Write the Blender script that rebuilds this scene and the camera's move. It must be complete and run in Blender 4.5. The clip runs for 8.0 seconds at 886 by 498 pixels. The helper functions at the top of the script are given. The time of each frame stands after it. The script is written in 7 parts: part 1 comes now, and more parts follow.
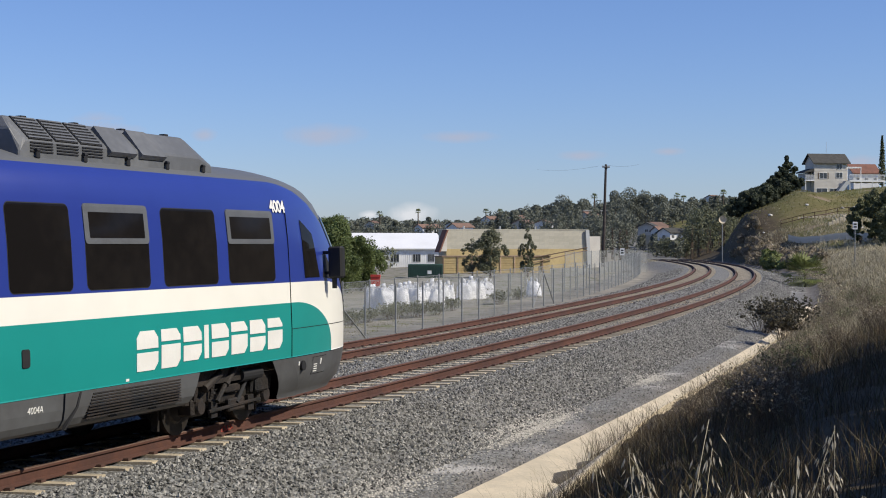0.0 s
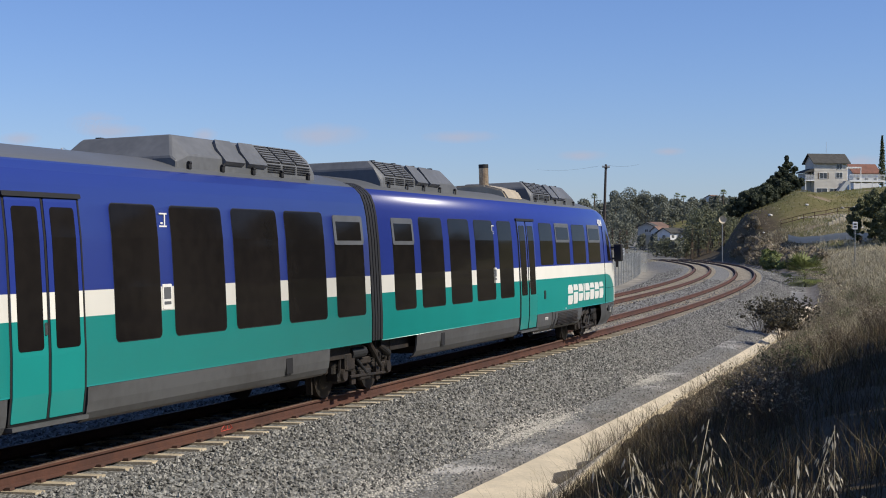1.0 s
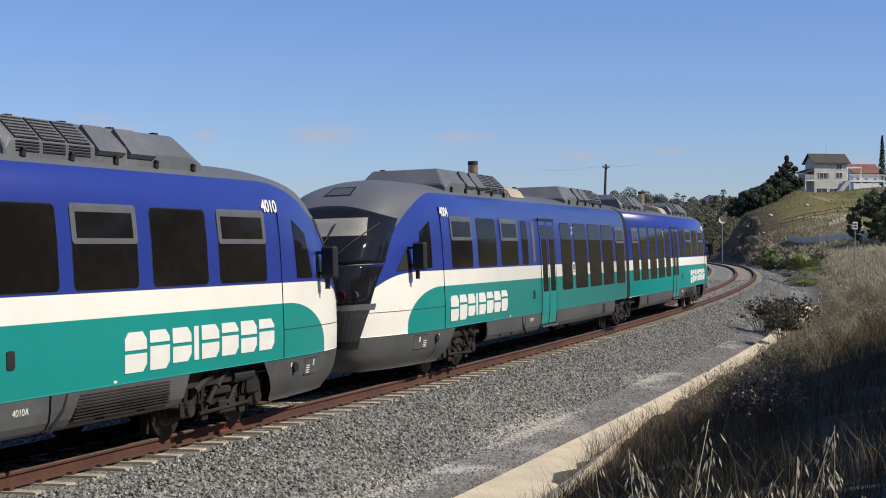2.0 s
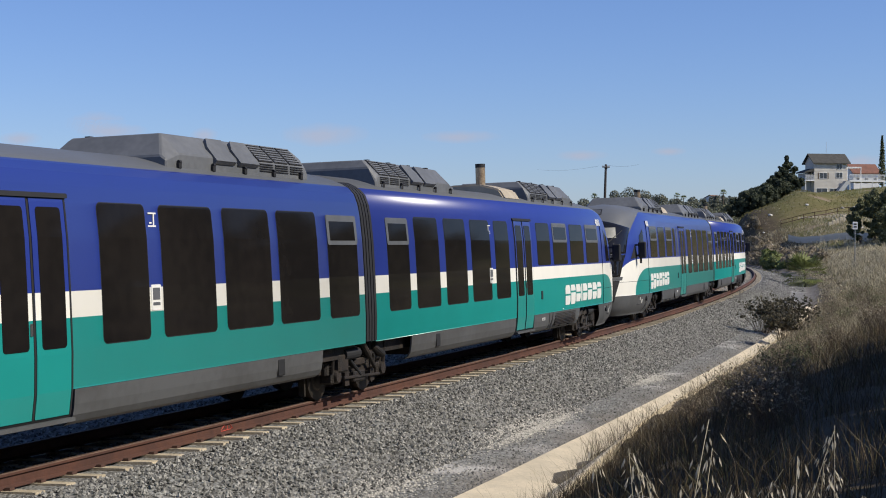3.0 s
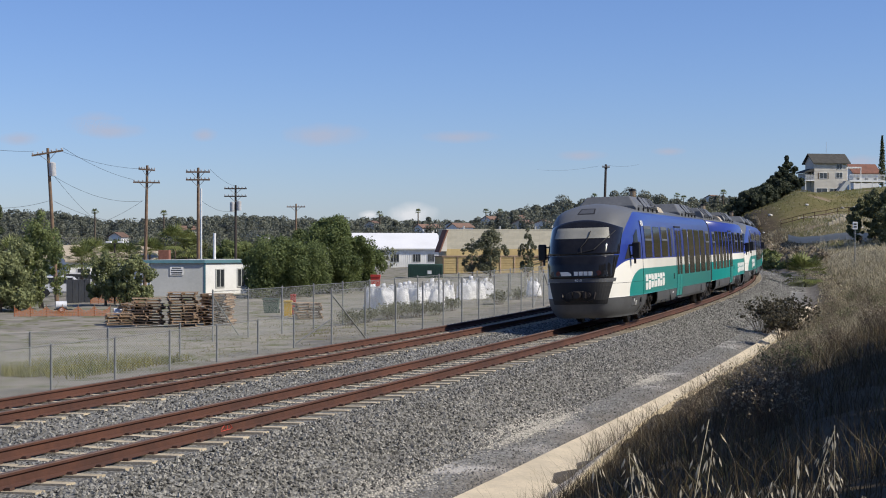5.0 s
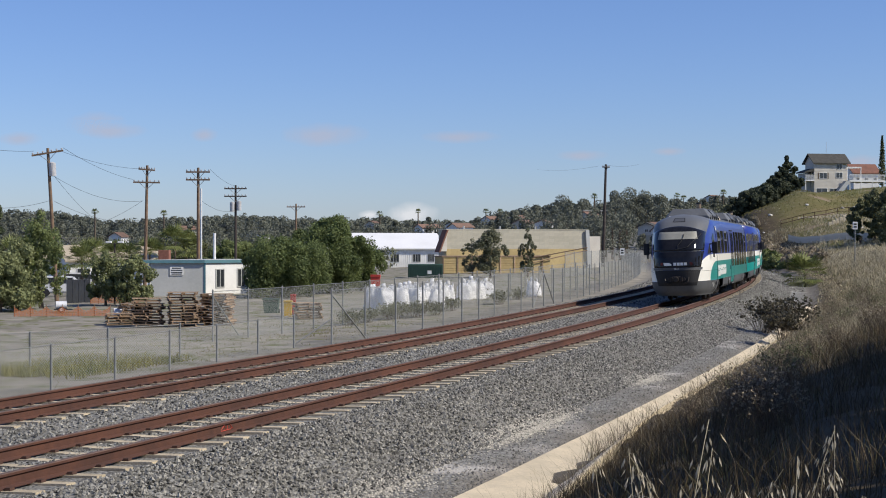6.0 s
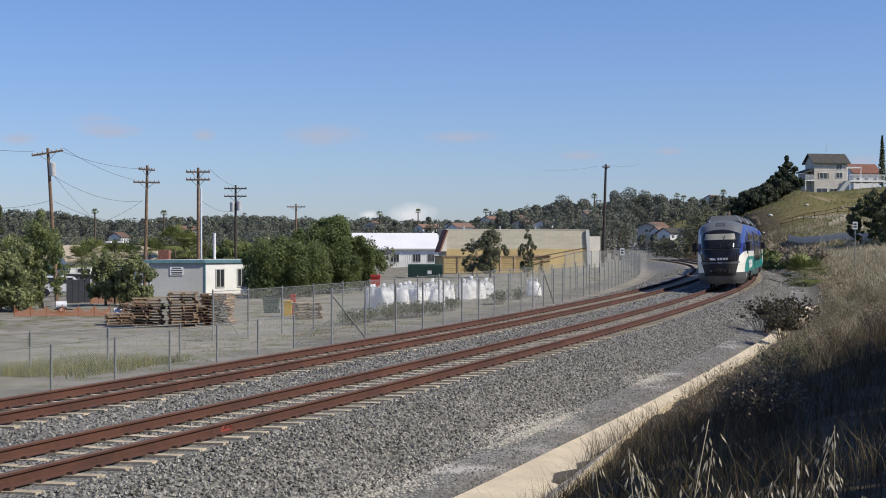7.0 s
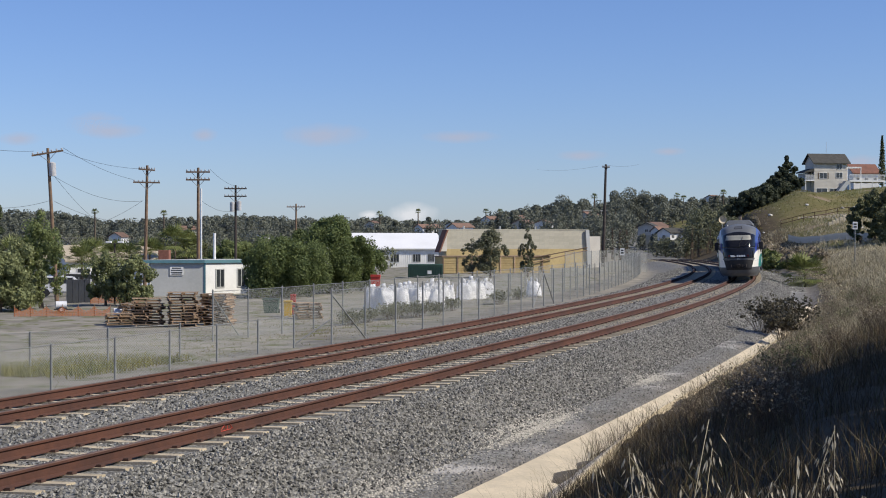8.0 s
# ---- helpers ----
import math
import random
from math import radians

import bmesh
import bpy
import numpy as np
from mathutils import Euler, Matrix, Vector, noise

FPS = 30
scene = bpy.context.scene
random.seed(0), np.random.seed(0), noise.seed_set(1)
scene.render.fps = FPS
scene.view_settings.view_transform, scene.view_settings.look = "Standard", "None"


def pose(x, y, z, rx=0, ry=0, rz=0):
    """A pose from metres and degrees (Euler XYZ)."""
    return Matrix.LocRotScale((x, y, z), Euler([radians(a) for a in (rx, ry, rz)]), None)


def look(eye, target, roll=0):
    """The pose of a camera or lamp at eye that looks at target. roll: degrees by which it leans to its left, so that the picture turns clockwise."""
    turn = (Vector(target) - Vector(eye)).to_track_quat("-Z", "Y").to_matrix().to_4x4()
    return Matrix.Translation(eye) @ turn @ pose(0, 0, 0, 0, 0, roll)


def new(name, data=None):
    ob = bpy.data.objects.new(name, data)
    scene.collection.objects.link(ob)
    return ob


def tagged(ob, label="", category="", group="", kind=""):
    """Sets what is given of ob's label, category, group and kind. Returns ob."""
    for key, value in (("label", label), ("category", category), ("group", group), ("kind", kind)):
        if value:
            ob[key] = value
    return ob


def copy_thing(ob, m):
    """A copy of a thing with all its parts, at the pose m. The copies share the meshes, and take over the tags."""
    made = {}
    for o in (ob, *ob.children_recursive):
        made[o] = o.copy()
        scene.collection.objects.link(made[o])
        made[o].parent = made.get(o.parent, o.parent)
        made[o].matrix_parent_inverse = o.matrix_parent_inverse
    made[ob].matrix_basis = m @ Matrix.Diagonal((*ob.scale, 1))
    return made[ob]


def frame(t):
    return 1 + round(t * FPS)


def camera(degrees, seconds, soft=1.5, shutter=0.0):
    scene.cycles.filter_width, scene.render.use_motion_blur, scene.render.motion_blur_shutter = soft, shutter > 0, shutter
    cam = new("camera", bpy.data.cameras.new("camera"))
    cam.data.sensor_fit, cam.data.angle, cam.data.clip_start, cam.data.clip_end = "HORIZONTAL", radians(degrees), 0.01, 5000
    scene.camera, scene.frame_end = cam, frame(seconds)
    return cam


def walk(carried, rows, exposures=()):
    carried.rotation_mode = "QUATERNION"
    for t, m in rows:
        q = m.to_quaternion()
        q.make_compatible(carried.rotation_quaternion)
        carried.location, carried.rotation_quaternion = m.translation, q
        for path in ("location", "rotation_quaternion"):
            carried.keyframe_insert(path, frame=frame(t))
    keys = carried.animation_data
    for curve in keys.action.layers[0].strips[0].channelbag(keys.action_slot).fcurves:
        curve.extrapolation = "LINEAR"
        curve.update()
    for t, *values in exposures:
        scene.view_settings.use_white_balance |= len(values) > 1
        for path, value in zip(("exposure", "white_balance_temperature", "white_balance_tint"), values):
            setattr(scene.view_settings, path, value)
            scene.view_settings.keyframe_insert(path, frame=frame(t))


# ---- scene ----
# camera on a tripod on the bank beside the line; it does not move
cam = camera(32.37, 8.0, soft=1.0)
EYE_Z = 2.535
CAM = pose(0, 0, EYE_Z, 90 - 0.198, 0, 0)
walk(cam, [(0.0, CAM), (8.0, CAM)], exposures=((0.0, -0.06), (8.0, -0.06)))

# ---------------------------------------------------------------- sky and sun
SUN_EL, SUN_AZ = 42.0, -18.0          # degrees; azimuth counted from +X towards +Y
world = bpy.data.worlds.new("sky")
scene.world = world
world.use_nodes = True
wn = world.node_tree.nodes
sky = wn.new("ShaderNodeTexSky")
sky.sky_type = "NISHITA"
sky.sun_disc = False
sky.sun_elevation = radians(SUN_EL)
sky.sun_rotation = radians(90 - SUN_AZ)
sky.altitude = 100
sky.air_density = 1.0
sky.dust_density = 0.3
sky.ozone_density = 5.0
wn["Background"].inputs["Strength"].default_value = 0.10
tint = wn.new("ShaderNodeMix")
tint.data_type, tint.blend_type = "RGBA", "MULTIPLY"
tint.inputs["Factor"].default_value, tint.inputs["B"].default_value = 1.0, (0.90, 0.97, 1.28, 1)
world.node_tree.links.new(sky.outputs[0], tint.inputs["A"])
world.node_tree.links.new(tint.outputs["Result"], wn["Background"].inputs["Color"])
sun = new("sun", bpy.data.lights.new("sun", "SUN"))
sun.data.energy, sun.data.angle, sun.data.color = 4.9, radians(0.55), (1.0, 0.925, 0.79)
SUN_DIR = Vector((math.cos(radians(SUN_EL)) * math.cos(radians(SUN_AZ)),
                  math.cos(radians(SUN_EL)) * math.sin(radians(SUN_AZ)), math.sin(radians(SUN_EL))))
sun.matrix_world = look(SUN_DIR * 100, (0, 0, 0))


# ---------------------------------------------------------------- materials
def mat(name, c1, c2=None, rough=0.7, metal=0.0, scale=3.0, bump=0.0, bscale=40.0, spec=0.5, coat=0.0,
        island=0.0, object_random=0.0, fine=0.25):
    """Two-scale noise between c1 and c2, with fine grain, relief and optional change from piece to piece."""
    m = bpy.data.materials.new(name)
    m.use_nodes = True
    t = m.node_tree
    n, l = t.nodes, t.links
    b = n["Principled BSDF"]
    b.inputs["Roughness"].default_value = rough
    b.inputs["Metallic"].default_value = metal
    b.inputs["Specular IOR Level"].default_value = spec
    b.inputs["Coat Weight"].default_value = coat
    b.inputs["Coat Roughness"].default_value = 0.08
    c2 = c2 or tuple(x * 0.8 for x in c1)
    co = n.new("ShaderNodeTexCoord")
    big = n.new("ShaderNodeTexNoise")
    big.inputs["Scale"].default_value, big.inputs["Detail"].default_value = scale, 6
    small = n.new("ShaderNodeTexNoise")
    small.inputs["Scale"].default_value, small.inputs["Detail"].default_value = scale * 11, 4
    for k in (big, small):
        l.new(co.outputs["Object"], k.inputs["Vector"])
    add = n.new("ShaderNodeMath")
    add.operation = "MULTIPLY_ADD"
    l.new(small.outputs["Fac"], add.inputs[0])
    add.inputs[1].default_value = fine * 2
    l.new(big.outputs["Fac"], add.inputs[2])
    ramp = n.new("ShaderNodeMapRange")
    ramp.inputs["From Min"].default_value = 0.35 + fine
    ramp.inputs["From Max"].default_value = 0.65 + fine
    l.new(add.outputs[0], ramp.inputs["Value"])
    mix = n.new("ShaderNodeMix")
    mix.data_type = "RGBA"
    mix.inputs["A"].default_value, mix.inputs["B"].default_value = (*c1, 1), (*c2, 1)
    l.new(ramp.outputs[0], mix.inputs["Factor"])
    out = mix.outputs["Result"]
    for amount, node, socket in ((island, "ShaderNodeNewGeometry", "Random Per Island"),
                                 (object_random, "ShaderNodeObjectInfo", "Random")):
        if amount:
            g = n.new(node)
            mr = n.new("ShaderNodeMapRange")
            mr.inputs["To Min"].default_value, mr.inputs["To Max"].default_value = 1 - amount, 1 + amount
            l.new(g.outputs[socket], mr.inputs["Value"])
            hsv = n.new("ShaderNodeHueSaturation")
            l.new(mr.outputs[0], hsv.inputs["Value"])
            l.new(out, hsv.inputs["Color"])
            out = hsv.outputs["Color"]
    l.new(out, b.inputs["Base Color"])
    if bump:
        bn = n.new("ShaderNodeTexNoise")
        bn.inputs["Scale"].default_value, bn.inputs["Detail"].default_value = bscale, 5
        l.new(co.outputs["Object"], bn.inputs["Vector"])
        bp = n.new("ShaderNodeBump")
        bp.inputs["Strength"].default_value = bump
        bp.inputs["Distance"].default_value = 0.05
        l.new(bn.outputs["Fac"], bp.inputs["Height"])
        l.new(bp.outputs[0], b.inputs["Normal"])
    return m


def leaf_mat(name, c1, c2, island=0.35, through_light=0.25):
    m = mat(name, c1, c2, rough=0.6, scale=0.8, island=island, spec=0.25)
    n, l = m.node_tree.nodes, m.node_tree.links
    b = n["Principled BSDF"]
    tr = n.new("ShaderNodeBsdfTranslucent")
    l.new(b.inputs["Base Color"].links[0].from_socket, tr.inputs["Color"])
    mx = n.new("ShaderNodeMixShader")
    mx.inputs[0].default_value = through_light
    l.new(b.outputs[0], mx.inputs[1])
    l.new(tr.outputs[0], mx.inputs[2])
    l.new(mx.outputs[0], n["Material Output"].inputs["Surface"])
    return m


GREY_PAINT = (0.095, 0.098, 0.10)
M_SKIRT = mat("grey_skirt_paint", GREY_PAINT, (0.07, 0.07, 0.07), rough=0.5, scale=0.7)
M_ROOF_UNIT = mat("grey_roof_paint", (0.155, 0.16, 0.165), (0.11, 0.115, 0.12), rough=0.55, scale=0.9)
M_GLASS = mat("tinted_train_glass", (0.010, 0.009, 0.009), (0.016, 0.014, 0.013), rough=0.06, scale=0.5, spec=0.05)
M_SHIELD = mat("windshield_glass", (0.010, 0.010, 0.012), (0.018, 0.018, 0.02), rough=0.05, scale=0.5, spec=0.28)
M_RUBBER = mat("black_rubber", (0.015, 0.015, 0.016), rough=0.7, scale=5)
M_FRAME = mat("grey_window_frame", (0.12, 0.125, 0.13), rough=0.45, scale=4)
M_UNDER = mat("grimy_running_gear", (0.008, 0.007, 0.006), (0.030, 0.021, 0.015), rough=0.7, scale=2.5, bump=0.3)
M_WHEEL = mat("dark_steel_wheel", (0.018, 0.017, 0.016), (0.045, 0.036, 0.03), rough=0.5, metal=0.4, scale=4)
M_STEEL = mat("worn_steel", (0.45, 0.44, 0.42), (0.3, 0.29, 0.28), rough=0.3, metal=0.9, scale=6)
M_WHITE_MARK = mat("white_marking", (0.82, 0.81, 0.76), (0.76, 0.75, 0.70), rough=0.4, scale=3)
M_LAMP = mat("headlamp_glass", (0.09, 0.09, 0.09), (0.05, 0.05, 0.05), rough=0.15, scale=6)
M_RED_LAMP = mat("red_tail_lamp", (0.11, 0.012, 0.012), (0.06, 0.008, 0.008), rough=0.2, scale=6)
M_TAN = mat("tan_duct", (0.46, 0.39, 0.28), (0.38, 0.32, 0.23), rough=0.6, scale=3)
M_EXHAUST = mat("heat_stained_exhaust", (0.46, 0.36, 0.24), (0.20, 0.14, 0.09), rough=0.45, metal=0.5, scale=2.5)


def livery():
    """Blue over cream-white over teal, with a grey roof; the bands sweep down and round off at the cab end."""
    m = mat("train_livery", (0, 0, 0), rough=0.3, coat=0.06, spec=0.35)
    t = m.node_tree
    n, l = t.nodes, t.links
    b = n["Principled BSDF"]
    co = n.new("ShaderNodeTexCoord")
    sep = n.new("ShaderNodeSeparateXYZ")
    l.new(co.outputs["Object"], sep.inputs[0])
    U, Z = sep.outputs["X"], sep.outputs["Z"]

    def op(kind, a, c=0.0, d=0.0):
        k = n.new("ShaderNodeMath")
        k.operation = kind
        for i, v in enumerate((a, c, d)):
            if isinstance(v, (int, float)):
                k.inputs[i].default_value = v
            else:
                l.new(v, k.inputs[i])
        return k.outputs[0]

    def step(a, c):                       # 1 where a > c, with an edge 6 mm soft
        d = op("SUBTRACT", a, c)
        k = op("MULTIPLY_ADD", d, 160.0, 0.5)
        return op("MINIMUM", op("MAXIMUM", k, 0.0), 1.0)

    over18 = op("MAXIMUM", op("SUBTRACT", U, 18.0), 0.0)
    z_bw = op("SUBTRACT", 1.99, op("MULTIPLY", op("POWER", over18, 4.0), 0.0125))
    over17 = op("MAXIMUM", op("SUBTRACT", U, 17.2), 0.0)
    z_roof = op("SUBTRACT", 3.485, op("MULTIPLY", op("MULTIPLY", over17, over17), 0.16))
    # rounded front end of the teal band
    e1 = op("DIVIDE", op("MAXIMUM", op("SUBTRACT", U, 17.6), 0.0), 1.55)
    e2 = op("DIVIDE", op("MAXIMUM", op("SUBTRACT", Z, 1.0), 0.0), 0.69)
    teal = step(1.0, op("ADD", op("MULTIPLY", e1, e1), op("MULTIPLY", e2, e2)))
    blue = step(Z, z_bw)
    roof = step(Z, z_roof)
    grime = n.new("ShaderNodeTexNoise")
    grime.inputs["Scale"].default_value, grime.inputs["Detail"].default_value = 1.3, 8
    l.new(co.outputs["Object"], grime.inputs["Vector"])

    def mix(f, a, c):
        k = n.new("ShaderNodeMix")
        k.data_type = "RGBA"
        for s, v in (("Factor", f), ("A", a), ("B", c)):
            if isinstance(v, tuple):
                k.inputs[s].default_value = (*v, 1)
            else:
                l.new(v, k.inputs[s])
        return k.outputs["Result"]

    col = mix(teal, (0.84, 0.82, 0.74), (0.014, 0.26, 0.235))
    col = mix(blue, col, (0.025, 0.046, 0.255))
    col = mix(roof, col, (0.125, 0.13, 0.135))
    hsv = n.new("ShaderNodeHueSaturation")
    l.new(col, hsv.inputs["Color"])
    l.new(op("MULTIPLY_ADD", grime.outputs["Fac"], 0.18, 0.91), hsv.inputs["Value"])
    l.new(hsv.outputs["Color"], b.inputs["Base Color"])
    l.new(op("MULTIPLY_ADD", roof, 0.25, 0.28), b.inputs["Roughness"])
    return m


M_LIVERY = livery()
M_RAIL = mat("rusty_rail_side", (0.105, 0.042, 0.026), (0.065, 0.028, 0.02), rough=0.85, scale=0.6, bump=0.15)
M_RAIL_TOP = mat("worn_rail_head", (0.17, 0.105, 0.075), (0.11, 0.068, 0.05), rough=0.65, metal=0.15, scale=1.5)
M_TIE = mat("dusty_concrete_sleeper", (0.56, 0.47, 0.33), (0.43, 0.365, 0.26), rough=0.9, scale=3, bump=0.3,
            object_random=0.15)
M_CLIP = mat("rusty_clip", (0.07, 0.034, 0.024), rough=0.9, scale=8)
M_STONE = mat("crushed_granite", (0.265, 0.255, 0.228), (0.145, 0.141, 0.127), rough=0.9, scale=9, island=0.78)
M_CONCRETE = mat("pale_ditch_concrete", (0.66, 0.56, 0.40), (0.52, 0.445, 0.32), rough=0.9, scale=1.2, bump=0.2)
M_POST = mat("galvanised_post", (0.30, 0.31, 0.30), (0.22, 0.22, 0.21), rough=0.6, metal=0.3, scale=5)


# ---------------------------------------------------------------- building helpers
def mesh_from(name, verts, faces, material, smooth=False):
    me = bpy.data.meshes.new(name)
    me.from_pydata([tuple(map(float, v)) for v in verts], [], [tuple(map(int, f)) for f in faces])
    for m in (material if isinstance(material, (list, tuple)) else [material]):
        me.materials.append(m)
    if smooth:
        me.polygons.foreach_set("use_smooth", [True] * len(me.polygons))
    me.update()
    return me


def part(name, bm, material, parent=None, label="", smooth=False):
    """Links a bmesh (or a mesh) as one object under parent."""
    if isinstance(bm, bmesh.types.BMesh):
        me = bpy.data.meshes.new(name)
        bm.to_mesh(me)
        bm.free()
        me.materials.append(material)
        if smooth:
            me.polygons.foreach_set("use_smooth", [True] * len(me.polygons))
    else:
        me = bm
    ob = new(name, me)
    if parent:
        ob.parent = parent
    if label:
        tagged(ob, label)
    return ob


def add_box(bm, x0, y0, z0, x1, y1, z1, m=None, bevel=0.0):
    """A box between two corners, added to bm."""
    mm = Matrix.Translation(((x0 + x1) / 2, (y0 + y1) / 2, (z0 + z1) / 2)) @ Matrix.Diagonal((abs(x1 - x0), abs(y1 - y0), abs(z1 - z0), 1))
    g = bmesh.ops.create_cube(bm, size=1, matrix=(m @ mm) if m else mm)
    if bevel:
        ed = list({e for v in g["verts"] for e in v.link_edges})
        bmesh.ops.bevel(bm, geom=ed, offset=bevel, segments=1, affect="EDGES")
    return bm


def box(x0, y0, z0, x1, y1, z1, m=None, bevel=0.0):
    return add_box(bmesh.new(), x0, y0, z0, x1, y1, z1, m, bevel)


def add_rod(bm, a, b, r0, r1=None, seg=8):
    """A tapered rod from a to b."""
    a, b = Vector(a), Vector(b)
    d = b - a
    q = d.to_track_quat("Z", "Y").to_matrix().to_4x4()
    bmesh.ops.create_cone(bm, cap_ends=True, segments=seg, radius1=r0, radius2=r0 if r1 is None else r1,
                          depth=d.length, matrix=Matrix.Translation((a + b) / 2) @ q)
    return bm


def rod(a, b, r0, r1=None, seg=8):
    return add_rod(bmesh.new(), a, b, r0, r1, seg)


def prism(points, axis, a, b):
    """Extrudes a closed outline of (p, q) pairs along axis from a to b. Axis 'x': (y, z); 'y': (x, z); 'z': (x, y)."""
    bm = bmesh.new()

    def put(p, q, k):
        return {"x": (k, p, q), "y": (p, k, q), "z": (p, q, k)}[axis]
    lo = [bm.verts.new(put(p, q, a)) for p, q in points]
    hi = [bm.verts.new(put(p, q, b)) for p, q in points]
    bm.faces.new(lo)
    bm.faces.new(hi[::-1])
    for i in range(len(points)):
        j = (i + 1) % len(points)
        bm.faces.new((lo[j], lo[i], hi[i], hi[j]))
    bmesh.ops.recalc_face_normals(bm, faces=bm.faces)
    return bm


def tube(pts, r, seg=5):
    """One connected thin tube through the points."""
    pts = [Vector(p) for p in pts]
    v, f = [], []
    for i, p in enumerate(pts):
        d = (pts[min(i + 1, len(pts) - 1)] - pts[max(i - 1, 0)]).normalized()
        a = d.cross(Vector((0.13, 0.31, 1))).normalized()
        b = d.cross(a)
        for k in range(seg):
            w = 6.28318 * k / seg
            v.append(p + a * r * math.cos(w) + b * r * math.sin(w))
        if i:
            for k in range(seg):
                f.append(((i - 1) * seg + k, (i - 1) * seg + (k + 1) % seg, i * seg + (k + 1) % seg, i * seg + k))
    return v, f


def empty(name, m=None):
    ob = new(name)
    if m:
        ob.matrix_basis = m
    return ob


# ---------------------------------------------------------------- the line of the railway
# centre line of the near track: heading TH0 at s = 0, bending gently to the left
TH0, Y0, GRADE, CANT, APART = 1.24248, 33.1815, 0.00162, 0.0454, 3.786
LINE_S = np.linspace(-75, 420, 1981)
_k = np.interp(LINE_S, [-75, 40, 70, 110, 150, 190, 420], [0.0013308, 0.0013308, 0.0015858, 0.0011, 0.00135, 0.0001, 0.0001])
_ds = LINE_S[1] - LINE_S[0]
_th = np.concatenate([[0], np.cumsum((_k[1:] + _k[:-1]) / 2 * _ds)])
LINE_TH = _th - np.interp(0, LINE_S, _th) + TH0
_x = np.concatenate([[0], np.cumsum((np.cos(LINE_TH[1:]) + np.cos(LINE_TH[:-1])) / 2 * _ds)])
_y = np.concatenate([[0], np.cumsum((np.sin(LINE_TH[1:]) + np.sin(LINE_TH[:-1])) / 2 * _ds)])
LINE_X = _x - np.interp(0, LINE_S, _x)
LINE_Y = _y - np.interp(0, LINE_S, _y) + Y0


def grade(s):
    """Rise of the line: slightly up, then falling away beyond the bend."""
    return GRADE * np.asarray(s) - 2.25e-05 * np.clip(np.asarray(s) - 70, 0, None) ** 2


def on_line(s, lat, z=0.0):
    """A point lat metres to the right of the near track's centre, z above its right-hand rail."""
    th = np.interp(s, LINE_S, LINE_TH)
    return Vector((float(np.interp(s, LINE_S, LINE_X) + lat * np.sin(th)),
                   float(np.interp(s, LINE_S, LINE_Y) - lat * np.cos(th)), float(z + grade(s))))


def heading(s):
    return math.degrees(float(np.interp(s, LINE_S, LINE_TH)))


def bank(s, lat, z=0.0):
    """Pose on the line with the track's lean, x along the line."""
    p = on_line(s, lat, z)
    return pose(p.x, p.y, p.z, 0, 0, heading(s)) @ pose(0, 0, 0, -math.degrees(CANT / 1.505), 0, 0)


def line_coords(px, py):
    """Nearest s and lateral offset for arrays of points."""
    px, py = np.asarray(px, float), np.asarray(py, float)
    s_out, l_out = np.empty_like(px), np.empty_like(px)
    sub = slice(None, None, 4)
    lx, ly, lt, ls = LINE_X[sub], LINE_Y[sub], LINE_TH[sub], LINE_S[sub]
    for a in range(0, len(px), 4000):
        dx, dy = px[a:a + 4000, None] - lx, py[a:a + 4000, None] - ly
        i = (dx * dx + dy * dy).argmin(1)
        r = np.arange(len(i))
        s_out[a:a + 4000] = ls[i] + dx[r, i] * np.cos(lt[i]) + dy[r, i] * np.sin(lt[i])
        l_out[a:a + 4000] = dx[r, i] * np.sin(lt[i]) - dy[r, i] * np.cos(lt[i])
    return s_out, l_out


# ---------------------------------------------------------------- the ground
PROFILE_L = [-400, -60, -30, -16, -12, -9.5, -7.6, -6.1, -5.2, -3.8, -2.35, -1.35, 1.42, 1.9, 3.0, 3.5, 4.2, 4.7, 5.9, 6.2, 6.7, 8.0, 9.5, 11.4, 14, 20, 40, 400]
PROFILE_Z = [-1.8, -1.6, -1.5, -1.4, -1.35, -1.15, -0.8, -0.34, -0.262, -0.235, -0.185, -0.262, -0.185, -0.23, -0.62, -0.715, -0.735, -0.93, -0.93, -0.66, -0.28, 0.25, 0.70, 1.08, 1.5, 2.1, 2.6, 3.0]


def smooth(a, b, x):
    t = np.clip((x - a) / (b - a), 0, 1)
    return t * t * (3 - 2 * t)


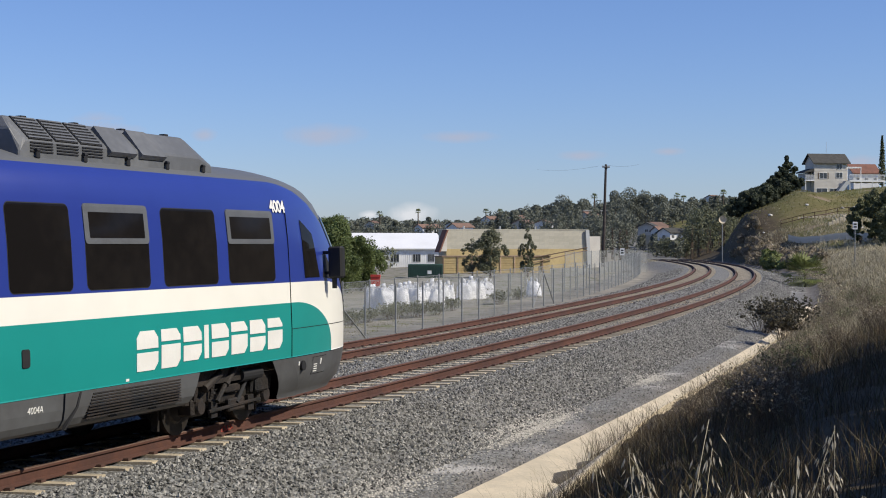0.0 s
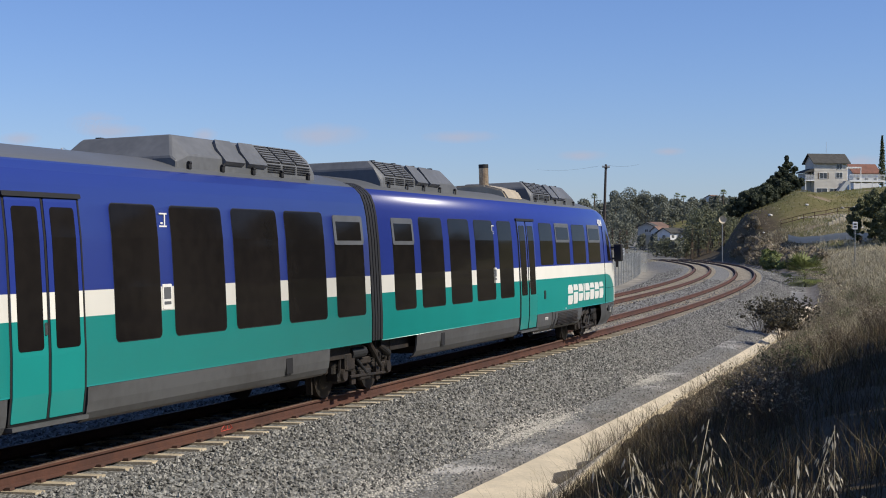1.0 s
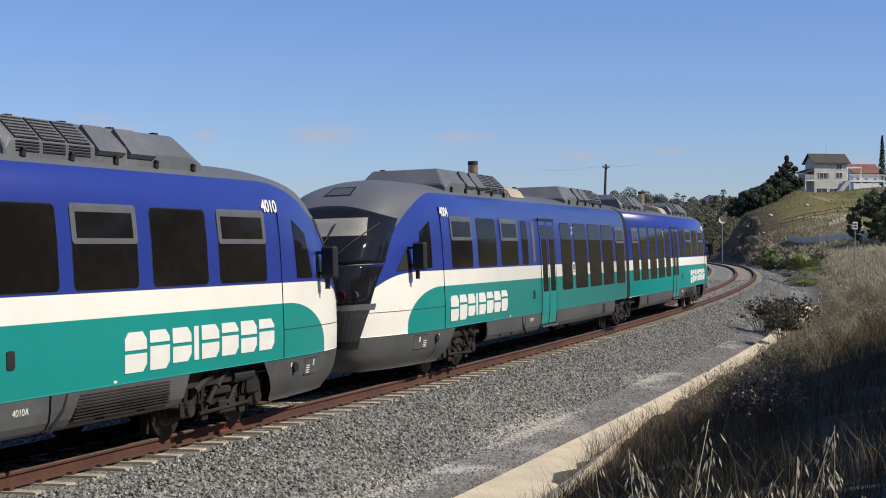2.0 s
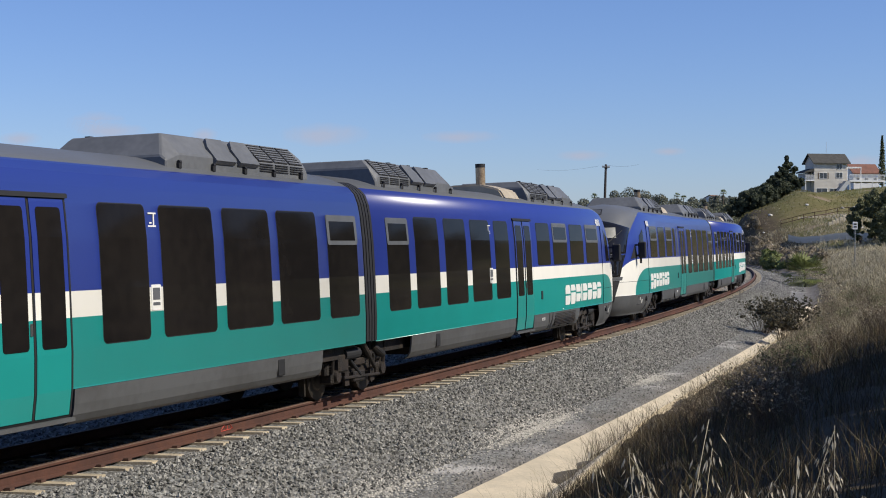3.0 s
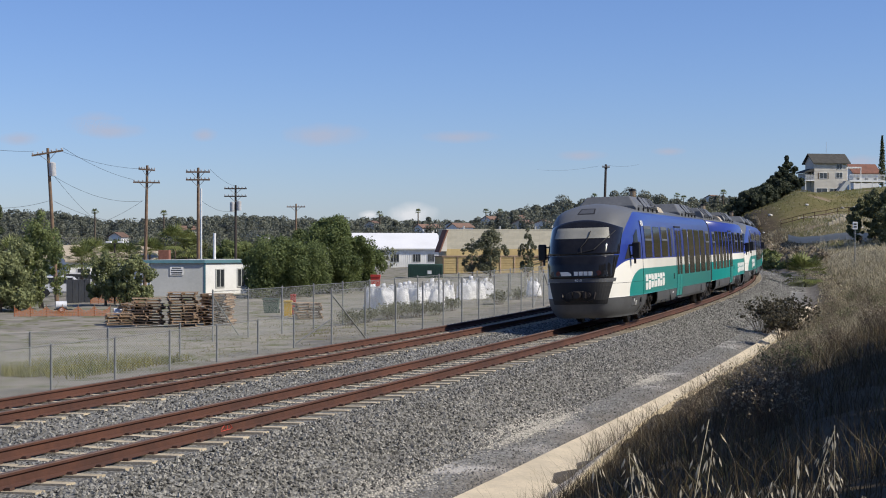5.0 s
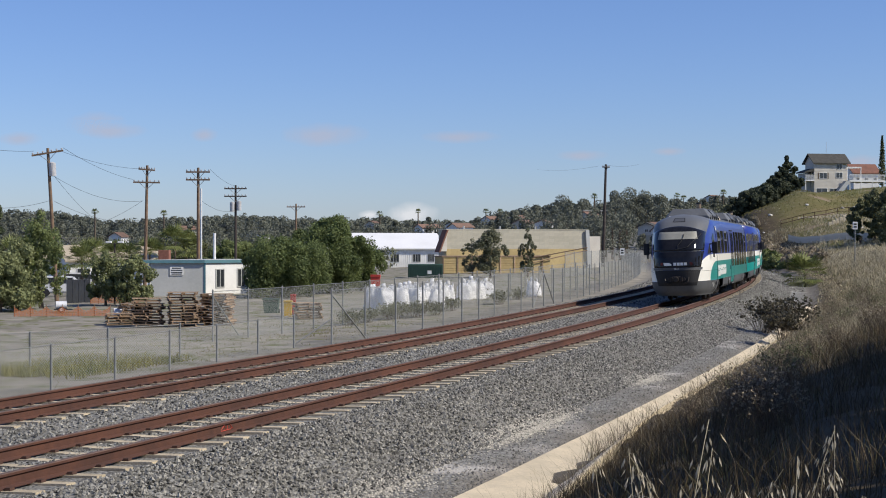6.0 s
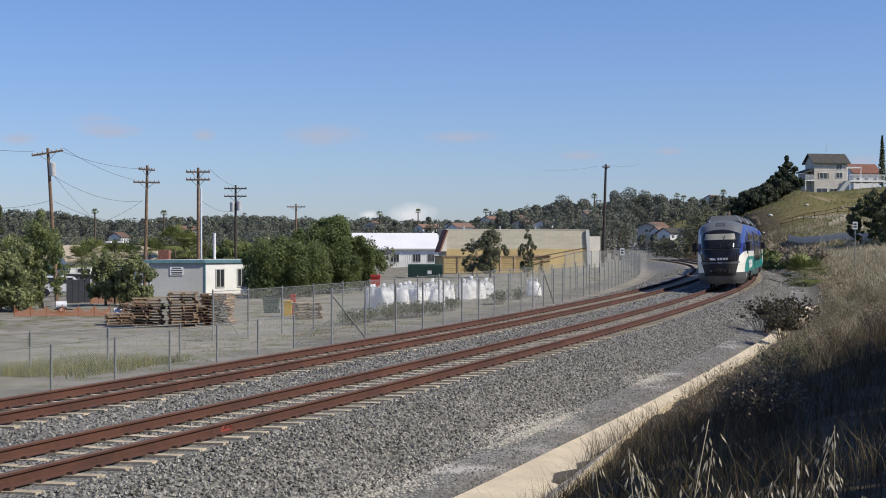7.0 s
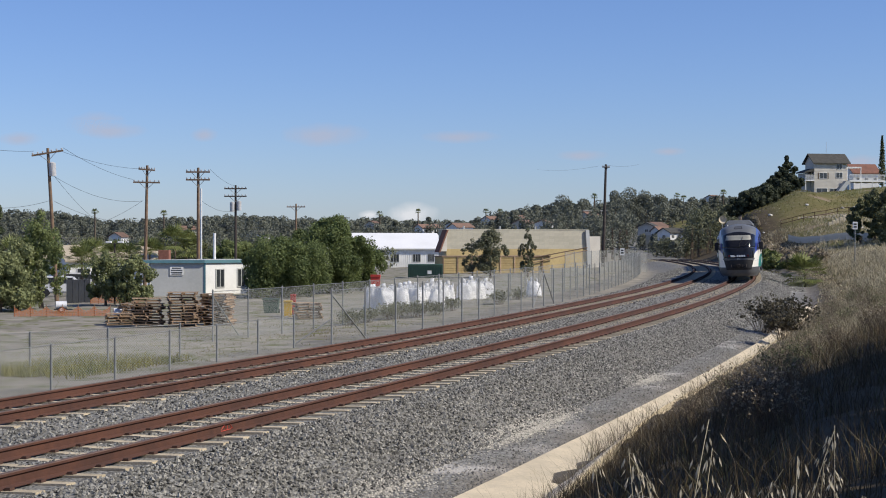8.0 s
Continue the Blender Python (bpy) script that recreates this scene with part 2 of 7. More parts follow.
def ground_z(px, py):
    """Height of the ground: ballast bed, side path, ditch, bank, yard, far hills."""
    px, py = np.atleast_1d(np.asarray(px, float)), np.atleast_1d(np.asarray(py, float))
    s, lat = line_coords(px, py)
    z = np.interp(lat, PROFILE_L, PROFILE_Z) + grade(np.clip(s, -60, 260))
    # the drain's bed fills up beyond its end and narrows before it
    z += smooth(4.3, 4.8, lat) * (1 - smooth(5.9, 6.5, lat)) * (0.22 * smooth(44, 54, s) + 0.30 * smooth(-17, -1, s) * smooth(4.95, 5.35, lat))
    # the yard rises towards the line as it runs away
    z += np.where(lat < -9, 0.006 * np.clip(s - 30, 0, 130), 0) * smooth(-9, -12, lat)
    # yard dips away to the west
    z -= 1.0 * smooth(-35, -75, lat) * smooth(0, 60, s + 40)
    # house hill beyond the curve, on the right of the line
    hill = 10.4 * smooth(160, 310, py) * smooth(-2, 17, px - 0.175 * py) * (1 - 0.8 * smooth(325, 480, py)) + 2.2 * smooth(60, 110, px) * smooth(120, 200, py) * (1 - smooth(325, 480, py))
    z = z + hill * smooth(5, 22, lat)
    # its western shoulder, cut steeply down to the line
    shoulder = np.interp(px / np.maximum(py, 1.0), [0.172, 0.184, 0.191, 0.2, 0.2095, 0.228, 0.25, 0.3], [0, 4.8, 6.6, 6.8, 6.0, 3.2, 0.3, 0])
    z = z + shoulder * smooth(212, 252, py) * (1 - smooth(258, 300, py)) * smooth(4.8, 9, lat)
    # far wooded ridges
    far = np.hypot(px, py)
    z = z + 8.5 * smooth(380, 900, far) + 7.0 * np.exp(-(((px - 85) / 70) ** 2 + ((py - 540) / 100) ** 2))
    z = z + 34 * smooth(1400, 3000, far)
    return z


def ground_at(x, y):
    return float(ground_z(x, y)[0])


def spread(lo, hi, step, far_lo, far_hi, grow=1.16):
    mid = list(np.arange(lo, hi + 1e-6, step))
    a, d = hi, step
    while a < far_hi:
        d *= grow
        a += d
        mid.append(a)
    a, d, pre = lo, step, []
    while a > far_lo:
        d *= grow
        a -= d
        pre.append(a)
    return np.array(pre[::-1] + mid)


def ground_material():
    """Gravel near the rails, dust and dry grass beyond, told apart by the distance from the line."""
    m = bpy.data.materials.new("ground_cover")
    m.use_nodes = True
    n, l = m.node_tree.nodes, m.node_tree.links
    b = n["Principled BSDF"]
    b.inputs["Roughness"].default_value = 0.95
    b.inputs["Specular IOR Level"].default_value = 0.2
    co = n.new("ShaderNodeTexCoord")
    at = n.new("ShaderNodeAttribute")
    at.attribute_name = "lateral"

    def noise_at(scale, detail=5):
        k = n.new("ShaderNodeTexNoise")
        k.inputs["Scale"].default_value, k.inputs["Detail"].default_value = scale, detail
        l.new(co.outputs["Object"], k.inputs["Vector"])
        return k.outputs["Fac"]

    def rng(v, a, c, x=0.0, y=1.0):
        k = n.new("ShaderNodeMapRange")
        for s, w in (("From Min", a), ("From Max", c), ("To Min", x), ("To Max", y)):
            k.inputs[s].default_value = w
        l.new(v, k.inputs["Value"])
        return k.outputs[0]

    def mix(f, a, c):
        k = n.new("ShaderNodeMix")
        k.data_type = "RGBA"
        for s, v in (("Factor", f), ("A", a), ("B", c)):
            if isinstance(v, tuple):
                k.inputs[s].default_value = (*v, 1)
            else:
                l.new(v, k.inputs[s])
        return k.outputs["Result"]

    def plus(a, c, w):
        k = n.new("ShaderNodeMath")
        k.operation = "MULTIPLY_ADD"
        l.new(c, k.inputs[0])
        k.inputs[1].default_value = w
        l.new(a, k.inputs[2])
        return k.outputs[0]

    vor = n.new("ShaderNodeTexVoronoi")
    vor.inputs["Scale"].default_value = 15
    l.new(co.outputs["Object"], vor.inputs["Vector"])
    shade = n.new("ShaderNodeSeparateColor")
    l.new(vor.outputs["Color"], shade.inputs[0])
    gravel = mix(shade.outputs[0], (0.10, 0.098, 0.090), (0.30, 0.295, 0.275))
    gravel = mix(rng(noise_at(0.25), 0.45, 0.7), gravel, (0.215, 0.205, 0.185))
    fines = mix(rng(noise_at(2.2), 0.35, 0.65), (0.135, 0.122, 0.106), (0.22, 0.20, 0.175))
    dust = mix(rng(noise_at(0.5), 0.35, 0.65), (0.19, 0.174, 0.143), (0.30, 0.275, 0.23))
    weeds = mix(rng(noise_at(0.9, 8), 0.52, 0.64), dust, (0.12, 0.13, 0.045))
    dry = mix(rng(noise_at(0.35, 8), 0.35, 0.65), (0.20, 0.160, 0.068), (0.135, 0.125, 0.042))
    dry = mix(rng(noise_at(0.045, 9), 0.42, 0.60), dry, (0.115, 0.115, 0.036))
    dry = mix(rng(noise_at(0.11, 9), 0.60, 0.66), dry, (0.26, 0.20, 0.13))
    # brown soil of the near bank, coloured extra dark to deepen its shade
    shade_soil = mix(rng(noise_at(1.1, 6), 0.35, 0.65), (0.105, 0.080, 0.046), (0.060, 0.047, 0.028))
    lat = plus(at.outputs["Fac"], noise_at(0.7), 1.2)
    dry = mix(rng(lat, 12, 15), shade_soil, dry)
    # spilled pale dust on the side path
    path = mix(rng(noise_at(0.42, 3), 0.56, 0.64), gravel, (0.42, 0.40, 0.37))
    col = mix(rng(lat, 3.7, 3.9), gravel, path)
    col = mix(rng(lat, 4.6, 5.2), col, fines)
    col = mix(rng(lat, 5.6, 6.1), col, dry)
    col = mix(rng(lat, -7.4, -8.8), col, dust)
    col = mix(rng(lat, -10.5, -13), col, weeds)
    # scrub on the far hills
    away = n.new("ShaderNodeMath")
    away.operation = "ABSOLUTE"
    l.new(at.outputs["Fac"], away.inputs[0])
    scrub = mix(rng(noise_at(0.02), 0.4, 0.6), (0.045, 0.055, 0.035), (0.085, 0.08, 0.05))
    col = mix(rng(away.outputs[0], 110, 220), col, scrub)
    l.new(col, b.inputs["Base Color"])
    hgt = mix(rng(vor.outputs["Distance"], 0.0, 0.6), (1, 1, 1), (0, 0, 0))
    bp = n.new("ShaderNodeBump")
    bp.inputs["Distance"].default_value = 0.04
    stony = n.new("ShaderNodeMath")
    stony.operation = "MULTIPLY"
    l.new(rng(lat, 5.2, 6.0, 0.8, 0.1), stony.inputs[0])
    l.new(rng(lat, -7.6, -9.0, 1.0, 0.25), stony.inputs[1])
    l.new(stony.outputs[0], bp.inputs["Strength"])
    l.new(hgt, bp.inputs["Height"])
    l.new(bp.outputs[0], b.inputs["Normal"])
    return m


def build_ground():
    gx = spread(-24, 42, 0.45, -3200, 3200, 1.13)
    gy = spread(-6, 150, 0.55, -900, 4300, 1.10)
    X, Y = np.meshgrid(gx, gy)
    px, py = X.ravel(), Y.ravel()
    z = ground_z(px, py)
    s, lat = line_coords(px, py)
    rough = np.array([noise.noise((x * 0.9, y * 0.9, 0)) for x, y in zip(px, py)])
    z = z + rough * np.where(lat > 5.2, 0.14, np.where(lat < -9, 0.06, 0.015))
    w, h = len(gx), len(gy)
    i = np.arange(w * h).reshape(h, w)
    f = np.stack([i[:-1, :-1], i[:-1, 1:], i[1:, 1:], i[1:, :-1]], -1).reshape(-1, 4)
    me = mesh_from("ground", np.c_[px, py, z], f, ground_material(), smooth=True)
    a = me.attributes.new("lateral", "FLOAT", "POINT")
    a.data.foreach_set("value", lat.astype(np.float32))
    ob = new("ground", me)
    return tagged(ob, "grey gravel, dust and dry grass ground beside the railway", "ground", kind="structure")


build_ground()
RAIL_OUT = [(-0.07, -0.172), (0.07, -0.172), (0.07, -0.160), (0.012, -0.140), (0.009, -0.045), (0.036, -0.036), (0.036, -0.008), (0.028, 0.0),
            (-0.028, 0.0), (-0.036, -0.008), (-0.036, -0.036), (-0.009, -0.045), (-0.012, -0.140), (-0.07, -0.160)]


def rail_mesh(lat, z, s0, s1, step=1.0):
    ss = np.arange(s0, s1 + 1e-6, step)
    v, f = [], []
    k = len(RAIL_OUT)
    for a, s in enumerate(ss):
        for p, q in RAIL_OUT:
            v.append(on_line(s, lat + p, z + q))
        if a:
            for j in range(k):
                f.append(((a - 1) * k + j, (a - 1) * k + (j + 1) % k, a * k + (j + 1) % k, a * k + j))
    me = mesh_from("rail", v, f, [M_RAIL, M_RAIL_TOP])
    me.polygons.foreach_set("material_index", [1 if (i % k) in (6, 7, 8) else 0 for i in range(len(f))])
    return me


def build_track(name, offset, s0=-28, s1=330):
    track = tagged(empty(name), "ballasted railway track with rusty rails on concrete sleepers", "railway track", kind="structure")
    for lat, z in ((0.7525, 0.0), (-0.7525, -CANT)):
        part("rail", rail_mesh(offset + lat, z, s0 - 30, s1), None, track, "rust-brown steel rail")
    # sleeper: a waisted concrete beam with sloping ends
    out = [(-1.30, -0.23), (-1.30, 0.0), (-0.45, 0.0), (-0.35, -0.010), (0.35, -0.010), (0.45, 0.0), (1.30, 0.0), (1.30, -0.23)]
    bm = prism([(q, r) for q, r in out], "x", -0.115, 0.115)
    for v in bm.verts:
        if v.co.z > -0.05:
            v.co.x *= 0.78
            v.co.y *= 0.985
    me = bpy.data.meshes.new("sleeper")
    bm.to_mesh(me)
    bm.free()
    me.materials.append(M_TIE)
    rng = random.Random(4)
    clips_v, clips_f = [], []
    n_tie = int((s1 - s0) / 0.615)
    rest_v, rest_f = [], []
    for i in range(n_tie):
        s = s0 + i * 0.615 + rng.uniform(-0.015, 0.015)
        z = -0.176 - CANT / 2
        m = bank(s, offset, z + rng.uniform(-0.006, 0.004)) @ pose(0, 0, 0, 0, 0, rng.uniform(-0.6, 0.6))
        if i < 150:
            ob = part("sleeper", me, None, track)
            ob.matrix_basis = m
        else:
            k = len(rest_v)
            rest_v += [m @ v.co for v in me.vertices]
            rest_f += [[k + j for j in p.vertices] for p in me.polygons]
        for side in (-0.7525, 0.7525):
            for d in (-0.125, 0.125):
                k = len(clips_v)
                for dz in (0.0, 0.030):
                    for a, c in ((-0.05, -0.042), (0.05, -0.042), (0.05, 0.042), (-0.05, 0.042)):
                        clips_v.append(m @ Vector((a * (1 - dz * 6), side + d + c * (1 - dz * 6), 0.004 + dz)))
                clips_f += [[k + 4, k + 5, k + 6, k + 7]] + [[k + j, k + (j + 1) % 4, k + 4 + (j + 1) % 4, k + 4 + j] for j in range(4)]
    tagged(part("distant_sleepers", mesh_from("distant_sleepers", rest_v, rest_f, M_TIE), None, track), kind="stuff")
    tagged(part("rail_clips", mesh_from("rail_clips", clips_v, clips_f, M_CLIP), None, track), "rusty spring clips", kind="stuff")


build_track("railway_track_near", 0.0)


def rail_scribble(s0):
    """Red paint strokes on the outer web of the near rail."""
    m = mat("red_marking_paint", (0.45, 0.06, 0.04), (0.32, 0.05, 0.035), rough=0.8, scale=6)
    strokes = (((0.0, -0.115), (0.10, -0.055)), ((0.10, -0.055), (0.16, -0.12)), ((0.0, -0.13), (0.30, -0.125)), ((0.20, -0.06), (0.20, -0.12)), ((0.27, -0.055), (0.36, -0.12)), ((0.36, -0.12), (0.30, -0.10)))
    v, f = [], []
    for a, b in strokes:
        pv, pf = tube([on_line(s0 + a[0], 0.7525 + 0.012, a[1]), on_line(s0 + b[0], 0.7525 + 0.012, b[1])], 0.008, 4)
        f += [tuple(k + len(v) for k in q) for q in pf]
        v += pv
    part("paint_scribble", mesh_from("paint_scribble", v, f, m), None, bpy.data.objects["railway_track_near"], "red paint scribble on the rail")


rail_scribble(-11.80)
build_track("railway_track_far", -APART)


def stones(name, lat0, lat1, s0, s1, count, size, seed, top=0.0):
    """Loose angular stones on the bed, one mesh."""
    rg = np.random.default_rng(seed)
    s, lat = rg.uniform(s0, s1, count), rg.uniform(lat0, lat1, count)
    th = np.interp(s, LINE_S, LINE_TH)
    x = np.interp(s, LINE_S, LINE_X) + lat * np.sin(th)
    y = np.interp(s, LINE_S, LINE_Y) - lat * np.cos(th)
    z = np.interp(lat, PROFILE_L, PROFILE_Z) + grade(s) + top
    base = np.array([(1, 0, 0), (-1, 0, 0), (0, 1, 0), (0, -1, 0), (0, 0, 1)])
    tri = np.array([(0, 2, 4), (2, 1, 4), (1, 3, 4), (3, 0, 4)])
    r = size * rg.uniform(0.6, 1.35, (count, 1, 1)) * rg.uniform(0.55, 1.2, (count, 5, 1))
    v = base[None] * r
    a = rg.uniform(0, 6.28, count)
    ca, sa = np.cos(a)[:, None], np.sin(a)[:, None]
    tilt = rg.uniform(-0.7, 0.7, count)[:, None]
    vx, vz = v[..., 0] * np.cos(tilt) - v[..., 2] * np.sin(tilt), v[..., 0] * np.sin(tilt) + v[..., 2] * np.cos(tilt)
    v = np.stack([vx * ca - v[..., 1] * sa, vx * sa + v[..., 1] * ca, vz], -1)
    v += np.stack([x, y, z], -1)[:, None] + rg.uniform(-0.01, 0.02, (count, 1, 1)) * np.array([0, 0, 1])
    f = tri[None] + (np.arange(count) * 5)[:, None, None]
    ob = new(name, mesh_from(name, v.reshape(-1, 3), f.reshape(-1, 3), M_STONE))
    return tagged(ob, "loose crushed grey ballast stones round the sleepers", "ballast", kind="stuff")


stones("ballast", 1.33, 3.55, -24, 26, 56000, 0.031, 1)
stones("ballast", 1.25, 3.4, 26, 70, 20000, 0.038, 2)
stones("ballast", -2.7, -0.9, -24, 30, 17000, 0.032, 3)
stones("ballast", -0.62, 0.62, -24, 30, 15000, 0.028, 4, top=-0.012)
stones("ballast", -3.3, 1.2, 30, 80, 6000, 0.045, 5)
stones("ballast", -7.0, -5.0, -24, 60, 9000, 0.034, 6)
stones("ballast", 3.3, 4.4, -24, 30, 9000, 0.016, 7)
stones("ballast", 1.4, 4.6, 70, 135, 6000, 0.055, 8)
stones("ballast", -8.6, -5.6, 40, 140, 7000, 0.055, 9)


M_PALE_STONE = mat("pale_limestone_chips", (0.50, 0.475, 0.42), (0.36, 0.34, 0.30), rough=0.9, scale=9, island=0.3)


def spill(s0, lat0, ds, dl, count, seed):
    """Spilled pale chips lying on the side path."""
    rg = np.random.default_rng(seed)
    s, lat = rg.normal(s0, ds, count), rg.normal(lat0, dl, count) + 0.12 * np.sin(s0 * 3 + rg.normal(0, 1, count))
    th = np.interp(s, LINE_S, LINE_TH)
    x, y = np.interp(s, LINE_S, LINE_X) + lat * np.sin(th), np.interp(s, LINE_S, LINE_Y) - lat * np.cos(th)
    z = np.interp(lat, PROFILE_L, PROFILE_Z) + grade(s) + 0.012
    base = np.array([(1, 0, 0), (-0.5, 0.87, 0), (-0.5, -0.87, 0), (0, 0, 0.9)])
    v = base[None] * (0.017 * rg.uniform(0.5, 1.4, (count, 1, 1))) + np.stack([x, y, z], -1)[:, None]
    f = np.array([(0, 1, 3), (1, 2, 3), (2, 0, 3)])[None] + (np.arange(count) * 4)[:, None, None]
    tagged(new("spilled_chips", mesh_from("spilled_chips", v.reshape(-1, 3), f.reshape(-1, 3), M_PALE_STONE)), "pale stone chips spilled on the side path", "gravel", kind="stuff")


spill(-5.3, 3.45, 1.5, 0.18, 4200, 1)
spill(4.6, 3.5, 0.8, 0.18, 1700, 2)
spill(-12.6, 3.5, 1.2, 0.25, 1300, 3)


def build_ditch():
    """Concrete-lined drain along the foot of the bank."""
    out = [(4.60, -1.0), (4.60, -0.715), (5.70, -0.80), (6.10, -0.62), (6.16, -0.62), (6.16, -1.0)]
    v, f = [], []
    ss = np.arange(-34, 49, 1.0)
    k = len(out)
    for a, s in enumerate(ss):
        for p, q in out:
            w = 0.02 * noise.noise((s * 0.6, p * 3, 1.7))
            p_ = 4.60 + (p - 4.60) * (1 - 0.62 * smooth(-17, -1, s))
            v.append(on_line(s, p_ + w, q + w))
        if a:
            for j in range(k):
                f.append(((a - 1) * k + j, (a - 1) * k + (j + 1) % k, a * k + (j + 1) % k, a * k + j))
    ob = new("drain_ditch", mesh_from("drain_ditch", v, f, M_CONCRETE))
    tagged(ob, "pale concrete drain along the foot of the grassy bank", "drain", kind="structure")


build_ditch()
# ---------------------------------------------------------------- the train
# car space: x from the articulation towards the cab, z above the rails, body half-width from SIDE
SIDE_Z = [0.30, 0.45, 0.60, 0.88, 1.30, 2.00, 2.60, 3.00, 3.20, 3.36, 3.46, 3.54, 3.62, 3.70, 3.745, 3.77]
SIDE_W = [1.18, 1.29, 1.36, 1.40, 1.415, 1.405, 1.385, 1.350, 1.315, 1.255, 1.165, 1.04, 0.84, 0.58, 0.32, 0.0]
END_Z = [0.25, 0.45, 0.80, 1.20, 1.55, 1.90, 2.20, 2.50, 2.90, 3.20, 3.42, 3.59, 3.70, 3.77]
END_U = [20.30, 20.55, 20.70, 20.72, 20.72, 20.66, 20.52, 20.33, 19.98, 19.62, 19.25, 18.80, 18.30, 17.60]
CAB0 = 16.8


def half_w(z):
    return float(np.interp(z, SIDE_Z, SIDE_W))


def nose_u(y, z, out=0.0):
    """How far the cab's skin reaches at (y, z)."""
    w = max(half_w(z), 1e-4)
    e = float(np.interp(z, END_Z, END_U)) + out
    k = min(abs(y) / w, 1.0)
    return CAB0 + (e - CAB0) * (1 - k ** 4.2) ** 0.52


def shell_mesh(z0, z1, u0, name, material, zs):
    """The car's skin from the articulation to the cab's tip, between two heights."""
    zs = [z for z in zs if z0 <= z <= z1]
    ts = np.concatenate([np.linspace(-1, -0.9, 12), np.linspace(-0.88, -0.5, 8), np.linspace(-0.4, 0.4, 9),
                         np.linspace(0.5, 0.88, 8), np.linspace(0.9, 1, 12)])
    v, f = [], []
    cols = len(ts) + 2
    for z in zs:
        w = half_w(z)
        v.append((u0, -w, z))
        for t in ts:
            v.append((nose_u(t * w, z), t * w, z))
        v.append((u0, w, z))
    for a in range(len(zs) - 1):
        for j in range(cols - 1):
            f.append((a * cols + j, a * cols + j + 1, (a + 1) * cols + j + 1, (a + 1) * cols + j))
    # rear bulkhead
    f.append([a * cols for a in range(len(zs))] + [a * cols + cols - 1 for a in range(len(zs) - 1, -1, -1)])
    if z0 <= 0.31 or z0 >= 0.8:
        f.append(list(range(cols)))
    return mesh_from(name, v, f, material, smooth=True)


def auto_smooth(ob, degrees=35):
    me = ob.data
    me.set_sharp_from_angle(angle=radians(degrees))


def pane(u0, u1, z0, z1, side, out=0.004, r=0.07, seg=4, slope=0.0):
    """A thin rounded plate that follows the car's side; side is -1 or 1."""
    pts = []
    for cx, cz, a0 in ((u1 - r, z1 - r, 0), (u0 + r, z1 - r, 90), (u0 + r, z0 + r, 180), (u1 - r, z0 + r, 270)):
        for i in range(seg + 1):
            a = radians(a0 + 90 * i / seg)
            pts.append((cx + r * math.cos(a), cz + r * math.sin(a)))
    zs = sorted({round(q, 5) for _, q in pts} | {z for z in (0.60, 0.88, 1.30, 1.36, 2.0, 2.6, 3.0) if z0 + r < z < z1 - r})
    bm = bmesh.new()
    rows = []
    for z in zs:
        # outline extent at this height
        if z > z1 - r:
            d = r - math.sqrt(max(0, r * r - (z - (z1 - r)) ** 2))
        elif z < z0 + r:
            d = r - math.sqrt(max(0, r * r - (z0 + r - z) ** 2))
        else:
            d = 0
        rows.append([(u0 + d, z), (u1 - d, z)])
    fr = [[bm.verts.new((u, side * (half_w(z) + out), z)) for u, z in row] for row in rows]
    bk = [[bm.verts.new((u, side * (half_w(z) - 0.02), z)) for u, z in row] for row in rows]
    for a in range(len(rows) - 1):
        bm.faces.new((fr[a][0], fr[a][1], fr[a + 1][1], fr[a + 1][0]))
        for k in (0, 1):
            bm.faces.new((fr[a][k], fr[a + 1][k], bk[a + 1][k], bk[a][k]))
    bm.faces.new((fr[0][0], fr[0][1], bk[0][1], bk[0][0]))
    bm.faces.new((fr[-1][0], fr[-1][1], bk[-1][1], bk[-1][0]))
    bmesh.ops.recalc_face_normals(bm, faces=bm.faces)
    return bm


def nose_patch(z0, z1, k0, k1, out, rows=14, cols=25, round_top=0.0):
    """A plate lying on the cab's front between two heights, half-widths k0 (low) to k1 (high)."""
    bm = bmesh.new()
    grid = []
    for a in range(rows + 1):
        f = a / rows
        z = z0 + (z1 - z0) * f
        k = k0 + (k1 - k0) * f
        row = []
        for j in range(cols + 1):
            y = -k + 2 * k * j / cols
            zz = z - round_top * (y / k) ** 2 * f
            row.append(bm.verts.new((nose_u(y, zz) + out, y, zz)))
        grid.append(row)
    for a in range(rows):
        for j in range(cols):
            bm.faces.new((grid[a][j], grid[a][j + 1], grid[a + 1][j + 1], grid[a + 1][j]))
    g = bmesh.ops.extrude_face_region(bm, geom=bm.faces[:])
    bmesh.ops.translate(bm, verts=[v for v in g["geom"] if isinstance(v, bmesh.types.BMVert)], vec=(-0.05, 0, 0))
    bmesh.ops.recalc_face_normals(bm, faces=bm.faces)
    return bm


def text_mesh(body, size, spacing=1.0, bold=0.0):
    cu = bpy.data.curves.new("lettering", "FONT")
    cu.body, cu.size, cu.extrude, cu.space_character = body, size, 0.003, spacing
    cu.align_x, cu.align_y, cu.offset = "CENTER", "CENTER", bold
    ob = new("lettering", cu)
    me = bpy.data.meshes.new_from_object(ob.evaluated_get(bpy.context.evaluated_depsgraph_get()))
    bpy.data.objects.remove(ob)
    return me


def side_pose(u, z, side, out=0.008):
    """Upright on the car's side, reading from outside."""
    lean = math.degrees(math.atan2(half_w(z - 0.2) - half_w(z + 0.2), 0.4))
    return pose(u, side * (half_w(z) + out), z, 90 - lean, 0, 0 if side < 0 else 180)


